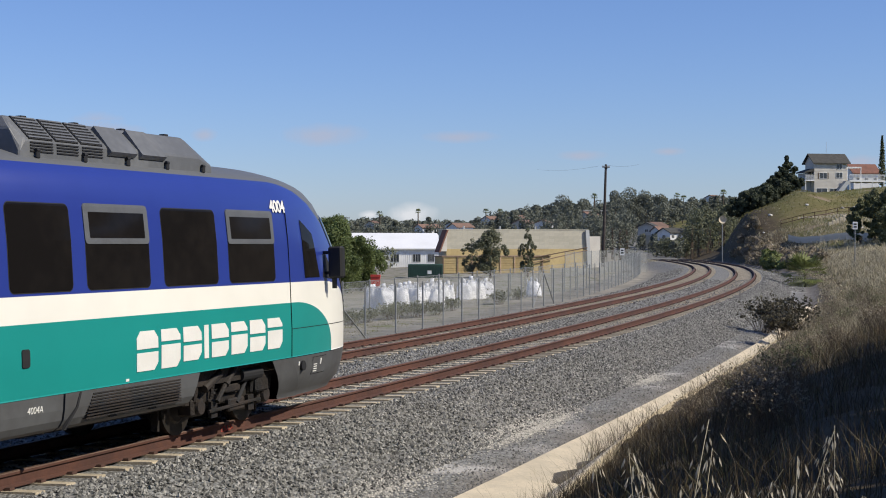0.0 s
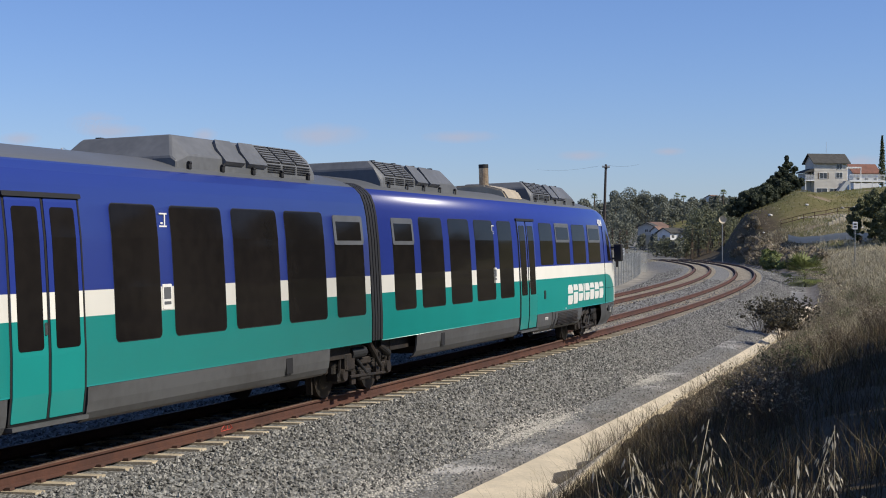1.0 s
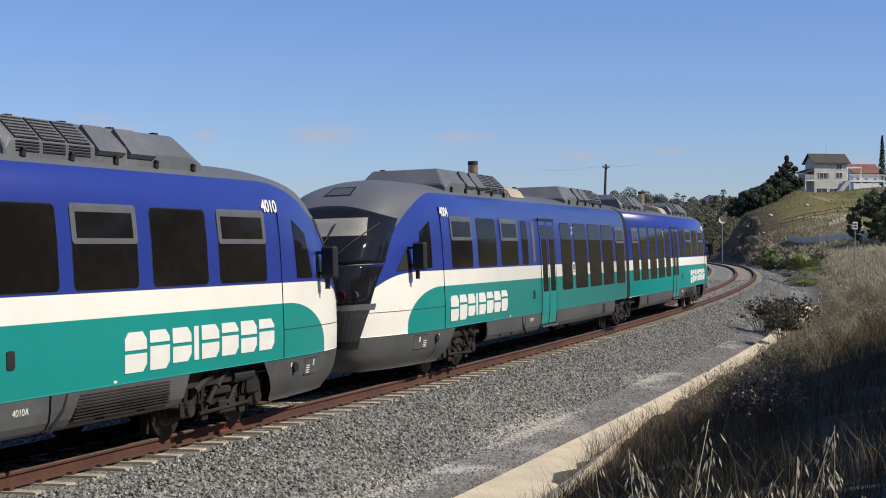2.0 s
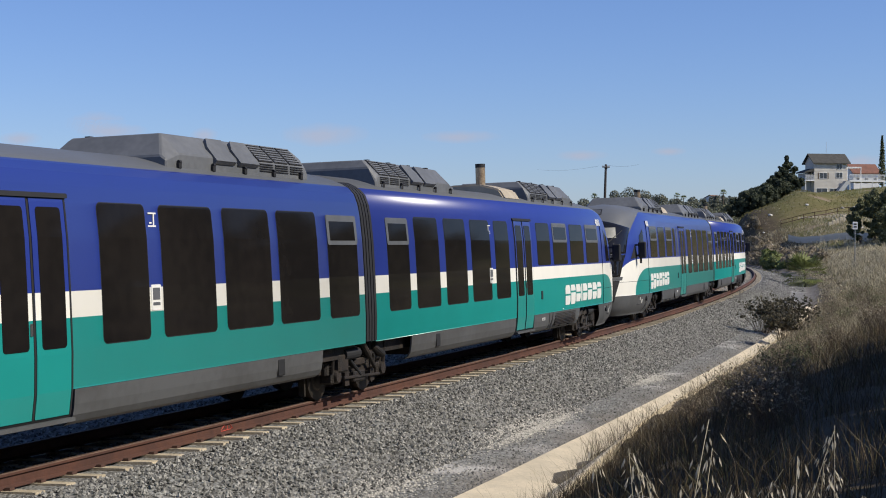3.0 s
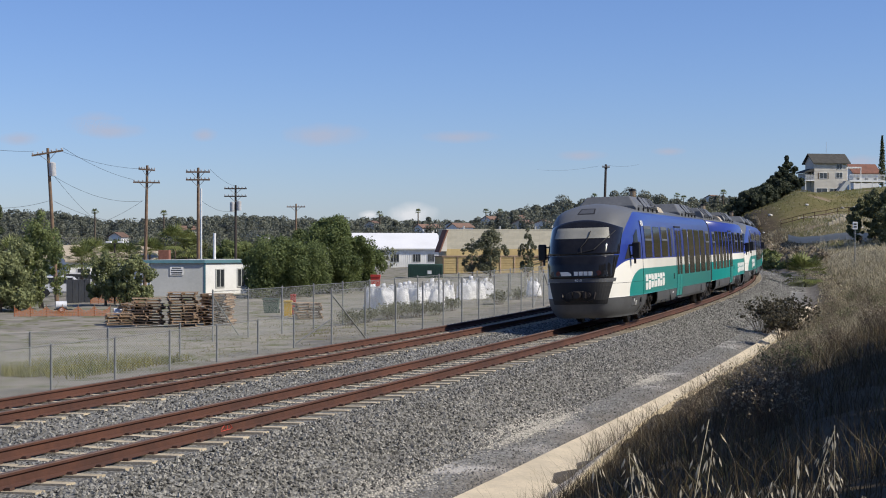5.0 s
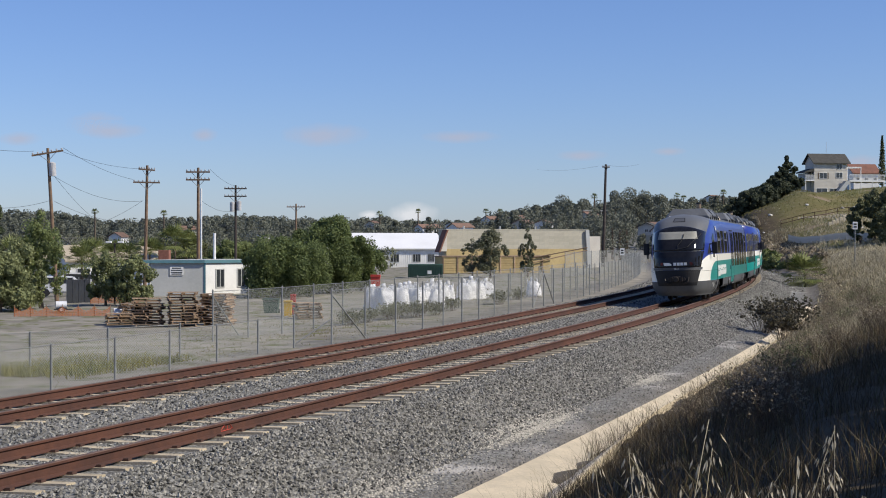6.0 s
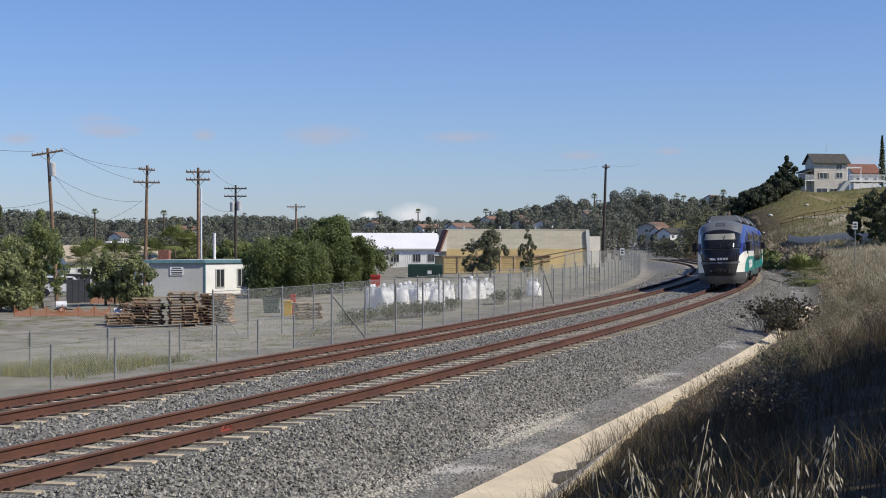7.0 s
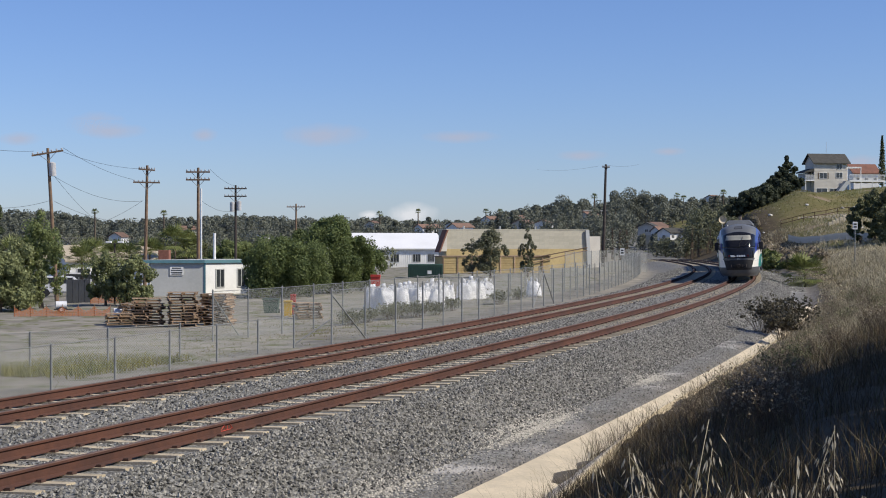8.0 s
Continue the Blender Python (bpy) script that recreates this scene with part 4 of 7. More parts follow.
    panel = part("front_panel", nose_patch(1.47, 2.14, 0.98, 1.085, 0.026), M_SHIELD, car, "glossy black front panel", smooth=True)
    for s in (-1, 1):
        for y, mt in ((0.78, M_LAMP), (0.60, M_RED_LAMP)):
            u = nose_u(s * y, 1.62)
            part("head_lamp" if mt == M_LAMP else "tail_lamp", rod((u - 0.05, s * y, 1.62), (u + 0.042, s * y, 1.62), 0.075, seg=16), mt, panel)
    bm = bmesh.new()
    u = nose_u(0, 1.62) + 0.030
    for k in range(4):
        add_box(bm, u - 0.02, -0.12 + k * 0.145, 1.555, u + 0.012, -0.005 + k * 0.145, 1.675)
    vs = [bm.verts.new((u + 0.012, y, z)) for y, z in ((-0.50, 1.555), (-0.20, 1.555), (-0.20, 1.61), (-0.30, 1.675), (-0.54, 1.675))]
    bm.faces.new(vs)
    part("operator_mark", bm, M_WHITE_MARK, panel)
    strip = part("grey_strip", nose_patch(1.36, 1.465, 1.02, 1.035, 0.014, rows=2), M_SKIRT, car)
    m = text_mesh(number, 0.11)
    m.materials.append(M_WHITE_MARK)
    ob = part("front_number", m, None, strip)
    ob.matrix_basis = pose(nose_u(0, 1.41) + 0.014, 0, 1.41, 90, 0, 90)
    # flat black plate, its colour standing for the dark inside of the coupler recess
    part("coupler_recess", nose_patch(0.70, 1.355, 0.80, 0.97, 0.012, rows=5), M_RUBBER, car)
    bm = bmesh.new()
    add_box(bm, 20.5, -0.16, 0.86, 20.86, 0.16, 1.10, bevel=0.02)
    add_rod(bm, (20.8, 0, 0.98), (21.03, 0, 0.98), 0.12, 0.09, seg=16)
    add_rod(bm, (20.6, -0.30, 0.98), (20.82, -0.30, 0.98), 0.07, seg=12)
    add_rod(bm, (20.6, 0.30, 0.98), (20.82, 0.30, 0.98), 0.07, seg=12)
    add_box(bm, 20.5, -0.42, 1.12, 20.72, 0.42, 1.20, bevel=0.02)
    add_box(bm, 20.5, -0.42, 0.76, 20.70, 0.42, 0.84, bevel=0.02)
    for yy in (-0.52, 0.52):
        add_rod(bm, (20.62, yy, 1.15), (20.80, yy * 0.9, 0.86), 0.025, seg=6)
        add_rod(bm, (20.80, yy * 0.9, 0.86), (20.74, yy * 0.5, 0.76), 0.025, seg=6)
    for yy in (-0.2, 0.2):
        add_box(bm, 20.8, yy - 0.05, 0.88, 20.90, yy + 0.05, 1.08, bevel=0.01)
    part("coupler", bm, M_WHEEL, car, "dark steel automatic coupler")
    part("roof_hatch", nose_patch(3.40, 3.58, 0.27, 0.22, 0.010, rows=3, cols=6), M_RUBBER, car)
    part("hatch_cover", nose_patch(3.425, 3.56, 0.225, 0.185, 0.018, rows=3, cols=6), M_SKIRT, car)
    roof_unit(car, 1.45, 5.85)
    roof_unit(car, 11.5, 15.92)
    bm = rod((10.85, 0, 3.5), (10.85, 0, 4.46), 0.115, seg=18)
    add_rod(bm, (10.85, 0, 3.62), (10.85, 0, 3.86), 0.19, 0.125, seg=18)
    part("exhaust_stack", bm, M_EXHAUST, car, "heat-stained exhaust stack with a sooty top")
    part("exhaust_tip", rod((10.85, 0, 4.38), (10.85, 0, 4.47), 0.118, seg=18), M_RUBBER, car)
    bm = prism([(-0.95, 3.56), (0.95, 3.56), (0.80, 3.80), (0.35, 3.93), (-0.35, 3.93), (-0.80, 3.80)], "x", 9.7, 10.95)
    bmesh.ops.bevel(bm, geom=bm.edges[:], offset=0.04, segments=2, affect="EDGES")
    part("duct", bm, M_TAN, car, "tan exhaust duct on the roof")
    bogie(car, 16.0, "end")
    if kind == "rear":
        bogie(car, 0.0, "mid")
        # bellows of the articulation, ribs as one mesh
        bm = bmesh.new()
        for k in range(5):
            u = -0.24 + k * 0.12
            pr = [(s * half_w(z) * 0.985, z) for s, zz in ((1, (0.9, 1.3, 2, 2.6, 3, 3.2, 3.36, 3.46, 3.53, 3.58)), (-1, (3.58, 3.53, 3.46, 3.36, 3.2, 3, 2.6, 2, 1.3, 0.9))) for z in zz]
            tmp = prism(pr, "x", u - 0.045, u + 0.045)
            me = bpy.data.meshes.new("tmp")
            tmp.to_mesh(me)
            tmp.free()
            bm.from_mesh(me)
            bpy.data.meshes.remove(me)
        part("bellows", bm, M_RUBBER, car, "dark ribbed rubber bellows between the cars")
    return car


def mat_blind():
    if "pale_sun_blind" in bpy.data.materials:
        return bpy.data.materials["pale_sun_blind"]
    return mat("pale_sun_blind", (0.30, 0.29, 0.25), (0.24, 0.235, 0.2), rough=0.6, scale=3)


def cab_side(u, z):
    """Half-width of the cab's skin at u."""
    w = half_w(z)
    e = float(np.interp(z, END_Z, END_U))
    k = np.clip((u - CAB0) / (e - CAB0), 0, 0.999)
    return w * (1 - k ** (1 / 0.52)) ** (1 / 4.2)


CARS = []
for unit, number in ((0, "4004"), (1, "4010")):
    for kind in ("front", "rear"):
        CARS.append((build_car(kind, number), unit, kind))

def run_s(t):
    """Where the leading unit's articulation stands: 20.85 m/s, then slowing a little."""
    return -28.17 + 20.85 * t - 0.28 * max(0.0, t - 3.4) ** 2


def car_pose(s_mid, kind):
    """Pose of a car whose articulation stands at s_mid and whose far bogie stands 16 m on."""
    a = on_line(s_mid, 0, -CANT / 2)
    b = on_line(s_mid + (16 if kind == "front" else -16), 0, -CANT / 2)
    d = b - a
    lean = math.degrees(CANT / 1.505) * (-1 if kind == "front" else 1)
    return pose(a.x, a.y, a.z, 0, 0, math.degrees(math.atan2(d.y, d.x))) @ pose(0, 0, 0, lean, 0, 0)


def motions():
    for car, unit, kind in CARS:
        rows = []
        for i in range(81):
            t = i * 0.1
            rows.append((t, car_pose(run_s(t) - 41.97 * unit, kind)))
        walk(car, rows)


# ---------------------------------------------------------------- materials of the surroundings
M_BARK = mat("grey_brown_bark", (0.16, 0.12, 0.085), (0.09, 0.07, 0.05), rough=0.95, scale=4, bump=0.5)
M_LEAF = leaf_mat("green_foliage", (0.28, 0.32, 0.13), (0.18, 0.215, 0.085), through_light=0.5)
M_LEAF_PEPPER = leaf_mat("pepper_tree_foliage", (0.19, 0.23, 0.085), (0.115, 0.15, 0.055), island=0.3, through_light=0.45)
M_LEAF_DARK = leaf_mat("dark_foliage", (0.085, 0.105, 0.05), (0.13, 0.145, 0.065), through_light=0.35)
M_LEAF_OLIVE = leaf_mat("olive_foliage", (0.19, 0.20, 0.10), (0.12, 0.13, 0.065), through_light=0.3)
M_LEAF_GROVE = leaf_mat("blackish_green_foliage", (0.05, 0.06, 0.034), (0.075, 0.085, 0.045), island=0.25, through_light=0.2)
M_LEAF_SHRUB = leaf_mat("dull_brownish_leaves", (0.12, 0.105, 0.07), (0.07, 0.068, 0.045), through_light=0.3)
M_LEAF_MID = leaf_mat("mid_green_foliage", (0.20, 0.225, 0.105), (0.27, 0.29, 0.135), through_light=0.35)
M_LEAF_FAR = leaf_mat("distant_foliage", (0.20, 0.208, 0.155), (0.125, 0.135, 0.105), island=0.18, through_light=0.3)
M_LEAF_BRUSH = leaf_mat("dry_brush", (0.34, 0.28, 0.20), (0.22, 0.19, 0.125), through_light=0.3)
M_PALM = leaf_mat("palm_leaf", (0.22, 0.24, 0.085), (0.13, 0.155, 0.05))
M_DRY = leaf_mat("dry_grass", (0.56, 0.49, 0.34), (0.36, 0.31, 0.20), island=0.35)
# old brown grass with the bank's deep shade put into its colour
M_THATCH_SHADE = leaf_mat("old_brown_grass_shade", (0.125, 0.094, 0.055), (0.066, 0.051, 0.031), island=0.5)
M_GRASS = leaf_mat("greenish_grass", (0.185, 0.165, 0.075), (0.115, 0.112, 0.048), island=0.35)
M_OAT = leaf_mat("oat_husk", (0.78, 0.72, 0.58), (0.64, 0.56, 0.40), island=0.25, through_light=0.4)
M_POLE = mat("weathered_pole_wood", (0.24, 0.155, 0.095), (0.14, 0.095, 0.065), rough=0.9, scale=2, bump=0.2)
M_POLE_DARK = mat("tarred_pole_wood", (0.07, 0.055, 0.045), (0.045, 0.035, 0.03), rough=0.9, scale=2)
M_GREYBOX = mat("grey_transformer", (0.5, 0.5, 0.5), rough=0.5, scale=3)
M_WIRE = mat("black_wire", (0.02, 0.02, 0.02), rough=0.6)
M_WHITE = mat("white_paint", (0.78, 0.78, 0.76), (0.68, 0.68, 0.66), rough=0.7, scale=0.8)
M_CREAM = mat("cream_siding", (0.62, 0.58, 0.50), (0.55, 0.51, 0.44), rough=0.8, scale=0.6)
M_GREYWALL = mat("grey_portable_wall", (0.46, 0.47, 0.46), (0.40, 0.41, 0.40), rough=0.75, scale=0.6)
M_TEALTRIM = mat("teal_trim", (0.10, 0.22, 0.26), rough=0.6, scale=2)
M_BLOCK = mat("weathered_beige_blockwork", (0.50, 0.46, 0.35), (0.44, 0.41, 0.33), rough=0.9, scale=0.25, bump=0.1, fine=0.4, object_random=0.07)
M_YELLOW_WALL = mat("yellow_painted_wall", (0.52, 0.40, 0.19), (0.42, 0.31, 0.14), rough=0.85, scale=0.35)
M_ROOF_DARK = mat("dark_shingle_roof", (0.075, 0.072, 0.062), (0.05, 0.048, 0.042), rough=0.9, scale=2)
M_ROOF_RED = mat("red_tile_roof", (0.23, 0.10, 0.065), (0.16, 0.075, 0.05), rough=0.85, scale=1.5, object_random=0.2)
M_ROOF_WHITE = mat("white_metal_roof", (0.80, 0.80, 0.79), (0.74, 0.74, 0.73), rough=0.5, scale=0.3)
M_PANE = mat("dark_window_pane", (0.03, 0.035, 0.04), (0.05, 0.055, 0.06), rough=0.1, scale=1)
M_GREEN_BIN = mat("dark_green_container", (0.03, 0.075, 0.05), (0.02, 0.05, 0.035), rough=0.6, scale=1)
M_WOOD = mat("pallet_wood", (0.36, 0.25, 0.155), (0.22, 0.155, 0.105), rough=0.9, scale=3, object_random=0.5, island=0.3)
M_BAG = mat("white_woven_bag", (0.82, 0.82, 0.81), (0.62, 0.62, 0.64), rough=0.7, scale=3, bump=0.3, bscale=8)
M_ORANGE = mat("orange_barrier_net", (0.65, 0.20, 0.07), (0.45, 0.14, 0.05), rough=0.7, scale=4)
M_YELLOW = mat("yellow_plastic", (0.62, 0.38, 0.03), rough=0.5, scale=3)
M_RED = mat("red_plastic", (0.50, 0.05, 0.03), rough=0.5, scale=3)
M_LEAF_PALE = leaf_mat("pale_olive_foliage", (0.22, 0.225, 0.13), (0.12, 0.128, 0.08), island=0.25, through_light=0.3)
M_CAR = mat("white_car_paint", (0.75, 0.75, 0.75), rough=0.3, coat=0.5, scale=1)
M_BRICK = mat("brick_red", (0.30, 0.13, 0.09), (0.22, 0.09, 0.06), rough=0.9, scale=5)


def net_material(name, colour, cover, pitch):
    """Woven wire: bright diagonal wires with see-through gaps."""
    m = bpy.data.materials.new(name)
    m.use_nodes = True
    n, l = m.node_tree.nodes, m.node_tree.links
    b = n["Principled BSDF"]
    b.inputs["Base Color"].default_value = (*colour, 1)
    b.inputs["Roughness"].default_value = 0.6
    co = n.new("ShaderNodeTexCoord")
    fac = None
    for turn in (45, -45):
        mp = n.new("ShaderNodeMapping")
        mp.inputs["Rotation"].default_value = (0, radians(turn), 0)
        l.new(co.outputs["UV"], mp.inputs["Vector"])
        mp.inputs["Rotation"].default_value = (0, 0, radians(turn))
        w = n.new("ShaderNodeTexWave")
        w.inputs["Scale"].default_value = 0.314 / pitch
        w.inputs["Distortion"].default_value = 0.0
        l.new(mp.outputs[0], w.inputs["Vector"])
        gt = n.new("ShaderNodeMath")
        gt.operation = "GREATER_THAN"
        gt.inputs[1].default_value = 1 - cover
        l.new(w.outputs["Fac"], gt.inputs[0])
        if fac is None:
            fac = gt.outputs[0]
        else:
            mx = n.new("ShaderNodeMath")
            mx.operation = "MAXIMUM"
            l.new(fac, mx.inputs[0])
            l.new(gt.outputs[0], mx.inputs[1])
            fac = mx.outputs[0]
    tr = n.new("ShaderNodeBsdfTransparent")
    mix = n.new("ShaderNodeMixShader")
    l.new(fac, mix.inputs[0])
    l.new(tr.outputs[0], mix.inputs[1])
    l.new(b.outputs[0], mix.inputs[2])
    l.new(mix.outputs[0], n["Material Output"].inputs["Surface"])
    return m


M_NET = net_material("chain_link_wire", (0.33, 0.34, 0.32), 0.030, 0.06)
M_NET_MID = net_material("dull_chain_link", (0.24, 0.25, 0.235), 0.038, 0.06)
M_NET_DENSE = net_material("weathered_chain_link", (0.27, 0.28, 0.265), 0.085, 0.06)
M_NET_ORANGE = net_material("orange_net", (0.65, 0.22, 0.08), 0.30, 0.12)


def bearing(p, d):
    """x of a spot d metres ahead on bearing p (784 is straight ahead)."""
    return (p - 784) / 2701 * d


def rise(q, d):
    """Height of a spot d metres ahead on elevation mark q (431.66 is level)."""
    return EYE_Z - (q - 431.66) / 2701 * d


# ---------------------------------------------------------------- plants
def leaf_cloud(rg, centres, radii, per, size, flat=1.0, up=0.35, skin=0.5, inner=0.35):
    """Leaf sprigs strewn through ellipsoids; returns vertices and faces."""
    v, f = [], []
    base = 0
    for c, r in zip(centres, radii):
        d = rg.normal(size=(per, 3))
        d /= np.linalg.norm(d, axis=1)[:, None]
        rad = rg.uniform(inner, 1.0, (per, 1)) ** 0.5 * (1 + rg.normal(0, 0.08, (per, 1)))
        p = np.asarray(c) + d * rad * np.asarray(r)
        a = rg.normal(size=(per, 3)) + d * skin * 2 + np.array([0, 0, up])
        a /= np.linalg.norm(a, axis=1)[:, None]
        t = np.cross(a, rg.normal(size=(per, 3)))
        t /= np.linalg.norm(t, axis=1)[:, None]
        b = np.cross(a, t)
        s = size * rg.uniform(0.5, 1.4, (per, 1))
        q = np.stack([p - t * s, p + t * s * 0.9 + b * s * 0.42 * flat, p + t * s * 0.4 - b * s * 0.85 * flat], 1)
        v.append(q.reshape(-1, 3))
        f.append(base + np.arange(per * 3).reshape(-1, 3))
        base += per * 3
    return np.concatenate(v), np.concatenate(f)


def branchy(bm, rng, p, d, length, r, depth, tips):
    """A tapering limb that forks."""
    q = p + d * length
    add_rod(bm, p, q, r, r * 0.62, seg=7 if depth > 1 else 5)
    if depth == 0:
        tips.append(q)
        return
    for k in range(rng.choice((2, 3))):
        e = (d + Vector((rng.uniform(-0.9, 0.9), rng.uniform(-0.9, 0.9), rng.uniform(-0.1, 0.6)))).normalized()
        branchy(bm, rng, q, e, length * rng.uniform(0.55, 0.8), r * 0.6, depth - 1, tips)


def tree(x, y, height, width, seed, leaf, label, trunk=0.28, per=110, sprig=0.16, z=None, name="tree", lumps=16, airy=1.0, weep=0.0, fine=1.3):
    """A broad-leaved tree: forked trunk and a crown of many sprigs in uneven lumps."""
    rng, rg = random.Random(seed), np.random.default_rng(seed)
    t = empty(name, pose(x, y, ground_at(x, y) - 0.05 if z is None else z))
    tagged(t, label, "tree")
    bm = bmesh.new()
    tips = []
    th = height * trunk
    branchy(bm, rng, Vector((0, 0, 0)), Vector((rng.uniform(-0.1, 0.1), rng.uniform(-0.1, 0.1), 1)).normalized(), th, height * 0.028, 3, tips)
    part("trunk", bm, M_BARK, t)
    cs, rs = [], []
    ch = height - th * 0.8
    lumps, per = lumps * 3, per * 0.42
    for k in range(lumps):
        a = rng.uniform(0, 6.283)
        f = rng.uniform(0, 1)
        zz = th * 0.8 + ch * (0.05 + 0.81 * f)
        spread_ = width / 2 * math.sqrt(max(0.05, 1 - (2 * f - 0.85) ** 2 * 0.75)) * rng.uniform(0.2, 1.04)
        r = width * rng.choice((0.05, 0.08, 0.11, 0.15)) * rng.uniform(0.8, 1.2)
        cs.append((spread_ * math.cos(a), spread_ * math.sin(a), zz))
        rs.append((r * (1 - 0.25 * weep), r * (1 - 0.25 * weep), r * rng.uniform(0.65, 1.0) + weep * r))
    cs.append((0, 0, height - width * 0.12))
    rs.append((width * 0.10, width * 0.10, width * 0.12))
    v, f = leaf_cloud(rg, cs, rs, int(per * airy * 2.2 * fine), sprig * 0.58 / fine ** 0.5, flat=1.2, up=0.3 - weep, skin=0.8, inner=0.45)
    part("crown", mesh_from("crown", v, f, leaf), None, t)
    return t


def fan_palm(x, y, height, crown, seed, label, z=None, name="palm_tree"):
    rng = random.Random(seed)
    t = empty(name, pose(x, y, ground_at(x, y) - 0.05 if z is None else z))
    tagged(t, label, "palm")
    if height > 0.7:
        bm = bmesh.new()
        r = max(0.10, height * 0.02)
        for k in range(6):
            add_rod(bm, (0, 0, height * k / 6), (0, 0, height * (k + 1) / 6), r * (1.25 - 0.07 * k), r * (1.18 - 0.07 * k), seg=9)
        part("trunk", bm, M_BARK, t)
    v, f = [], []
    for k in range(34):
        a, e = rng.uniform(0, 6.283), rng.uniform(-0.5, 1.35)
        d = Vector((math.cos(a) * math.cos(e), math.sin(a) * math.cos(e), math.sin(e)))
        p = Vector((0, 0, height))
        hub = p + d * crown * 0.45
        side = d.cross(Vector((0, 0, 1)))
        side = side.normalized() if side.length > 0.01 else Vector((1, 0, 0))
        up = side.cross(d)
        n0 = len(v)
        v += [p - side * 0.015, p + side * 0.015, hub + side * 0.012, hub - side * 0.012]
        f.append((n0, n0 + 1, n0 + 2, n0 + 3))
        for j in range(11):
            b = -1.25 + 2.5 * j / 10
            dd = (d * math.cos(b) + side * math.sin(b)).normalized()
            tip = hub + dd * crown * 0.55 * rng.uniform(0.85, 1.1) - Vector((0, 0, crown * 0.16 * abs(math.sin(b)))) + up * 0.03
            w = dd.cross(up) * crown * 0.028
            n0 = len(v)
            m_ = hub + dd * crown * 0.3
            v += [hub, m_ + w, tip, m_ - w]
            f.append((n0, n0 + 1, n0 + 2, n0 + 3))
    part("crown", mesh_from("crown", v, f, M_PALM), None, t)
    return t


def woods(name, spots, leaf, label, seed, per=60, sprig=0.75, category="woodland"):
    """A stand of far trees: each spot is x, y, height, width."""
    rg = np.random.default_rng(seed)
    cs, rs = [], []
    tv, tf = [], []
    for x, y, h, w in spots:
        z = ground_at(x, y)
        for k in range(5):
            f = k / 4
            a = rg.uniform(0, 6.28)
            o = w * 0.24 * rg.uniform(0.3, 1.1) * (1 - 0.5 * f)
            cs.append((x + o * math.cos(a), y + o * math.sin(a), z + h * (0.25 + 0.6 * f)))
            r = w * rg.uniform(0.22, 0.40) * (1.0 - 0.35 * f)
            rs.append((r, r, min(r, h * 0.3) * rg.uniform(0.7, 1.0)))
        k0 = len(tv)
        r = 0.025 * h
        for dz, rr in ((-0.3, r), (h * 0.6, r * 0.5)):
            tv += [(x - rr, y - rr, z + dz), (x + rr, y - rr, z + dz), (x + rr, y + rr, z + dz), (x - rr, y + rr, z + dz)]
        tf += [(k0 + j, k0 + (j + 1) % 4, k0 + 4 + (j + 1) % 4, k0 + 4 + j) for j in range(4)]
    v, f = leaf_cloud(rg, cs, rs, per, sprig, flat=1.6, skin=1.1, inner=0.6)
    n0 = len(v)
    v = np.concatenate([v, np.array(tv)])
    faces = [tuple(q) for q in f] + [tuple(n0 + k for k in q) for q in tf]
    me = mesh_from(name, v, faces, [leaf, M_BARK])
    me.polygons.foreach_set("material_index", [0] * len(f) + [1] * len(tf))
    return tagged(new(name, me), label, category, kind="stuff")


def blades(name, pts, heights, leaf, seed, label, width=0.008, per=1, lean=0.35):
    """Grass stalks as slender bent blades, one mesh. pts: x, y arrays."""
    rg = np.random.default_rng(seed)
    x, y = np.repeat(pts[0], per), np.repeat(pts[1], per)
    h = np.repeat(heights, per) * rg.uniform(0.55, 1.15, len(x))
    x = x + rg.normal(0, 0.06, len(x)) * (per > 1)
    y = y + rg.normal(0, 0.06, len(y)) * (per > 1)
    z = ground_z(x, y) - 0.05
    a = rg.uniform(0, 6.283, len(x))
    dx, dy = rg.normal(0, lean, len(x)) * h, rg.normal(0, lean, len(x)) * h
    wx, wy = np.cos(a) * width, np.sin(a) * width
    P = []
    for f, k in ((0, 1.0), (0.55, 0.8)):
        cx, cy, cz = x + dx * f ** 2, y + dy * f ** 2, z + h * f * (1 - 0.12 * f)
        P += [np.stack([cx - wx * k, cy - wy * k, cz], -1), np.stack([cx + wx * k, cy + wy * k, cz], -1)]
    P.append(np.stack([x + dx, y + dy, z + h * 0.88], -1))
    v = np.stack(P, 1)
    i = np.arange(len(x))[:, None] * 5
    f = [tuple(q) for q in i + np.array([[0, 1, 3, 2]])] + [tuple(q) for q in i + np.array([[2, 3, 4]])]
    return tagged(new(name, mesh_from(name, v.reshape(-1, 3), f, leaf)), label, "grass", kind="stuff")


def strew(count, s0, s1, l0, l1, seed, clump=0.0):
    rg = np.random.default_rng(seed)
    s, lat = rg.uniform(s0, s1, count), rg.uniform(l0, l1, count)
    th = np.interp(s, LINE_S, LINE_TH)
    x = np.interp(s, LINE_S, LINE_X) + lat * np.sin(th)
    y = np.interp(s, LINE_S, LINE_Y) - lat * np.cos(th)
    if clump:
        keep = np.array([noise.noise((a * clump, b * clump, 3.3)) for a, b in zip(x, y)]) > rg.uniform(-0.5, 0.35, count)
        x, y = x[keep], y[keep]
    return x, y


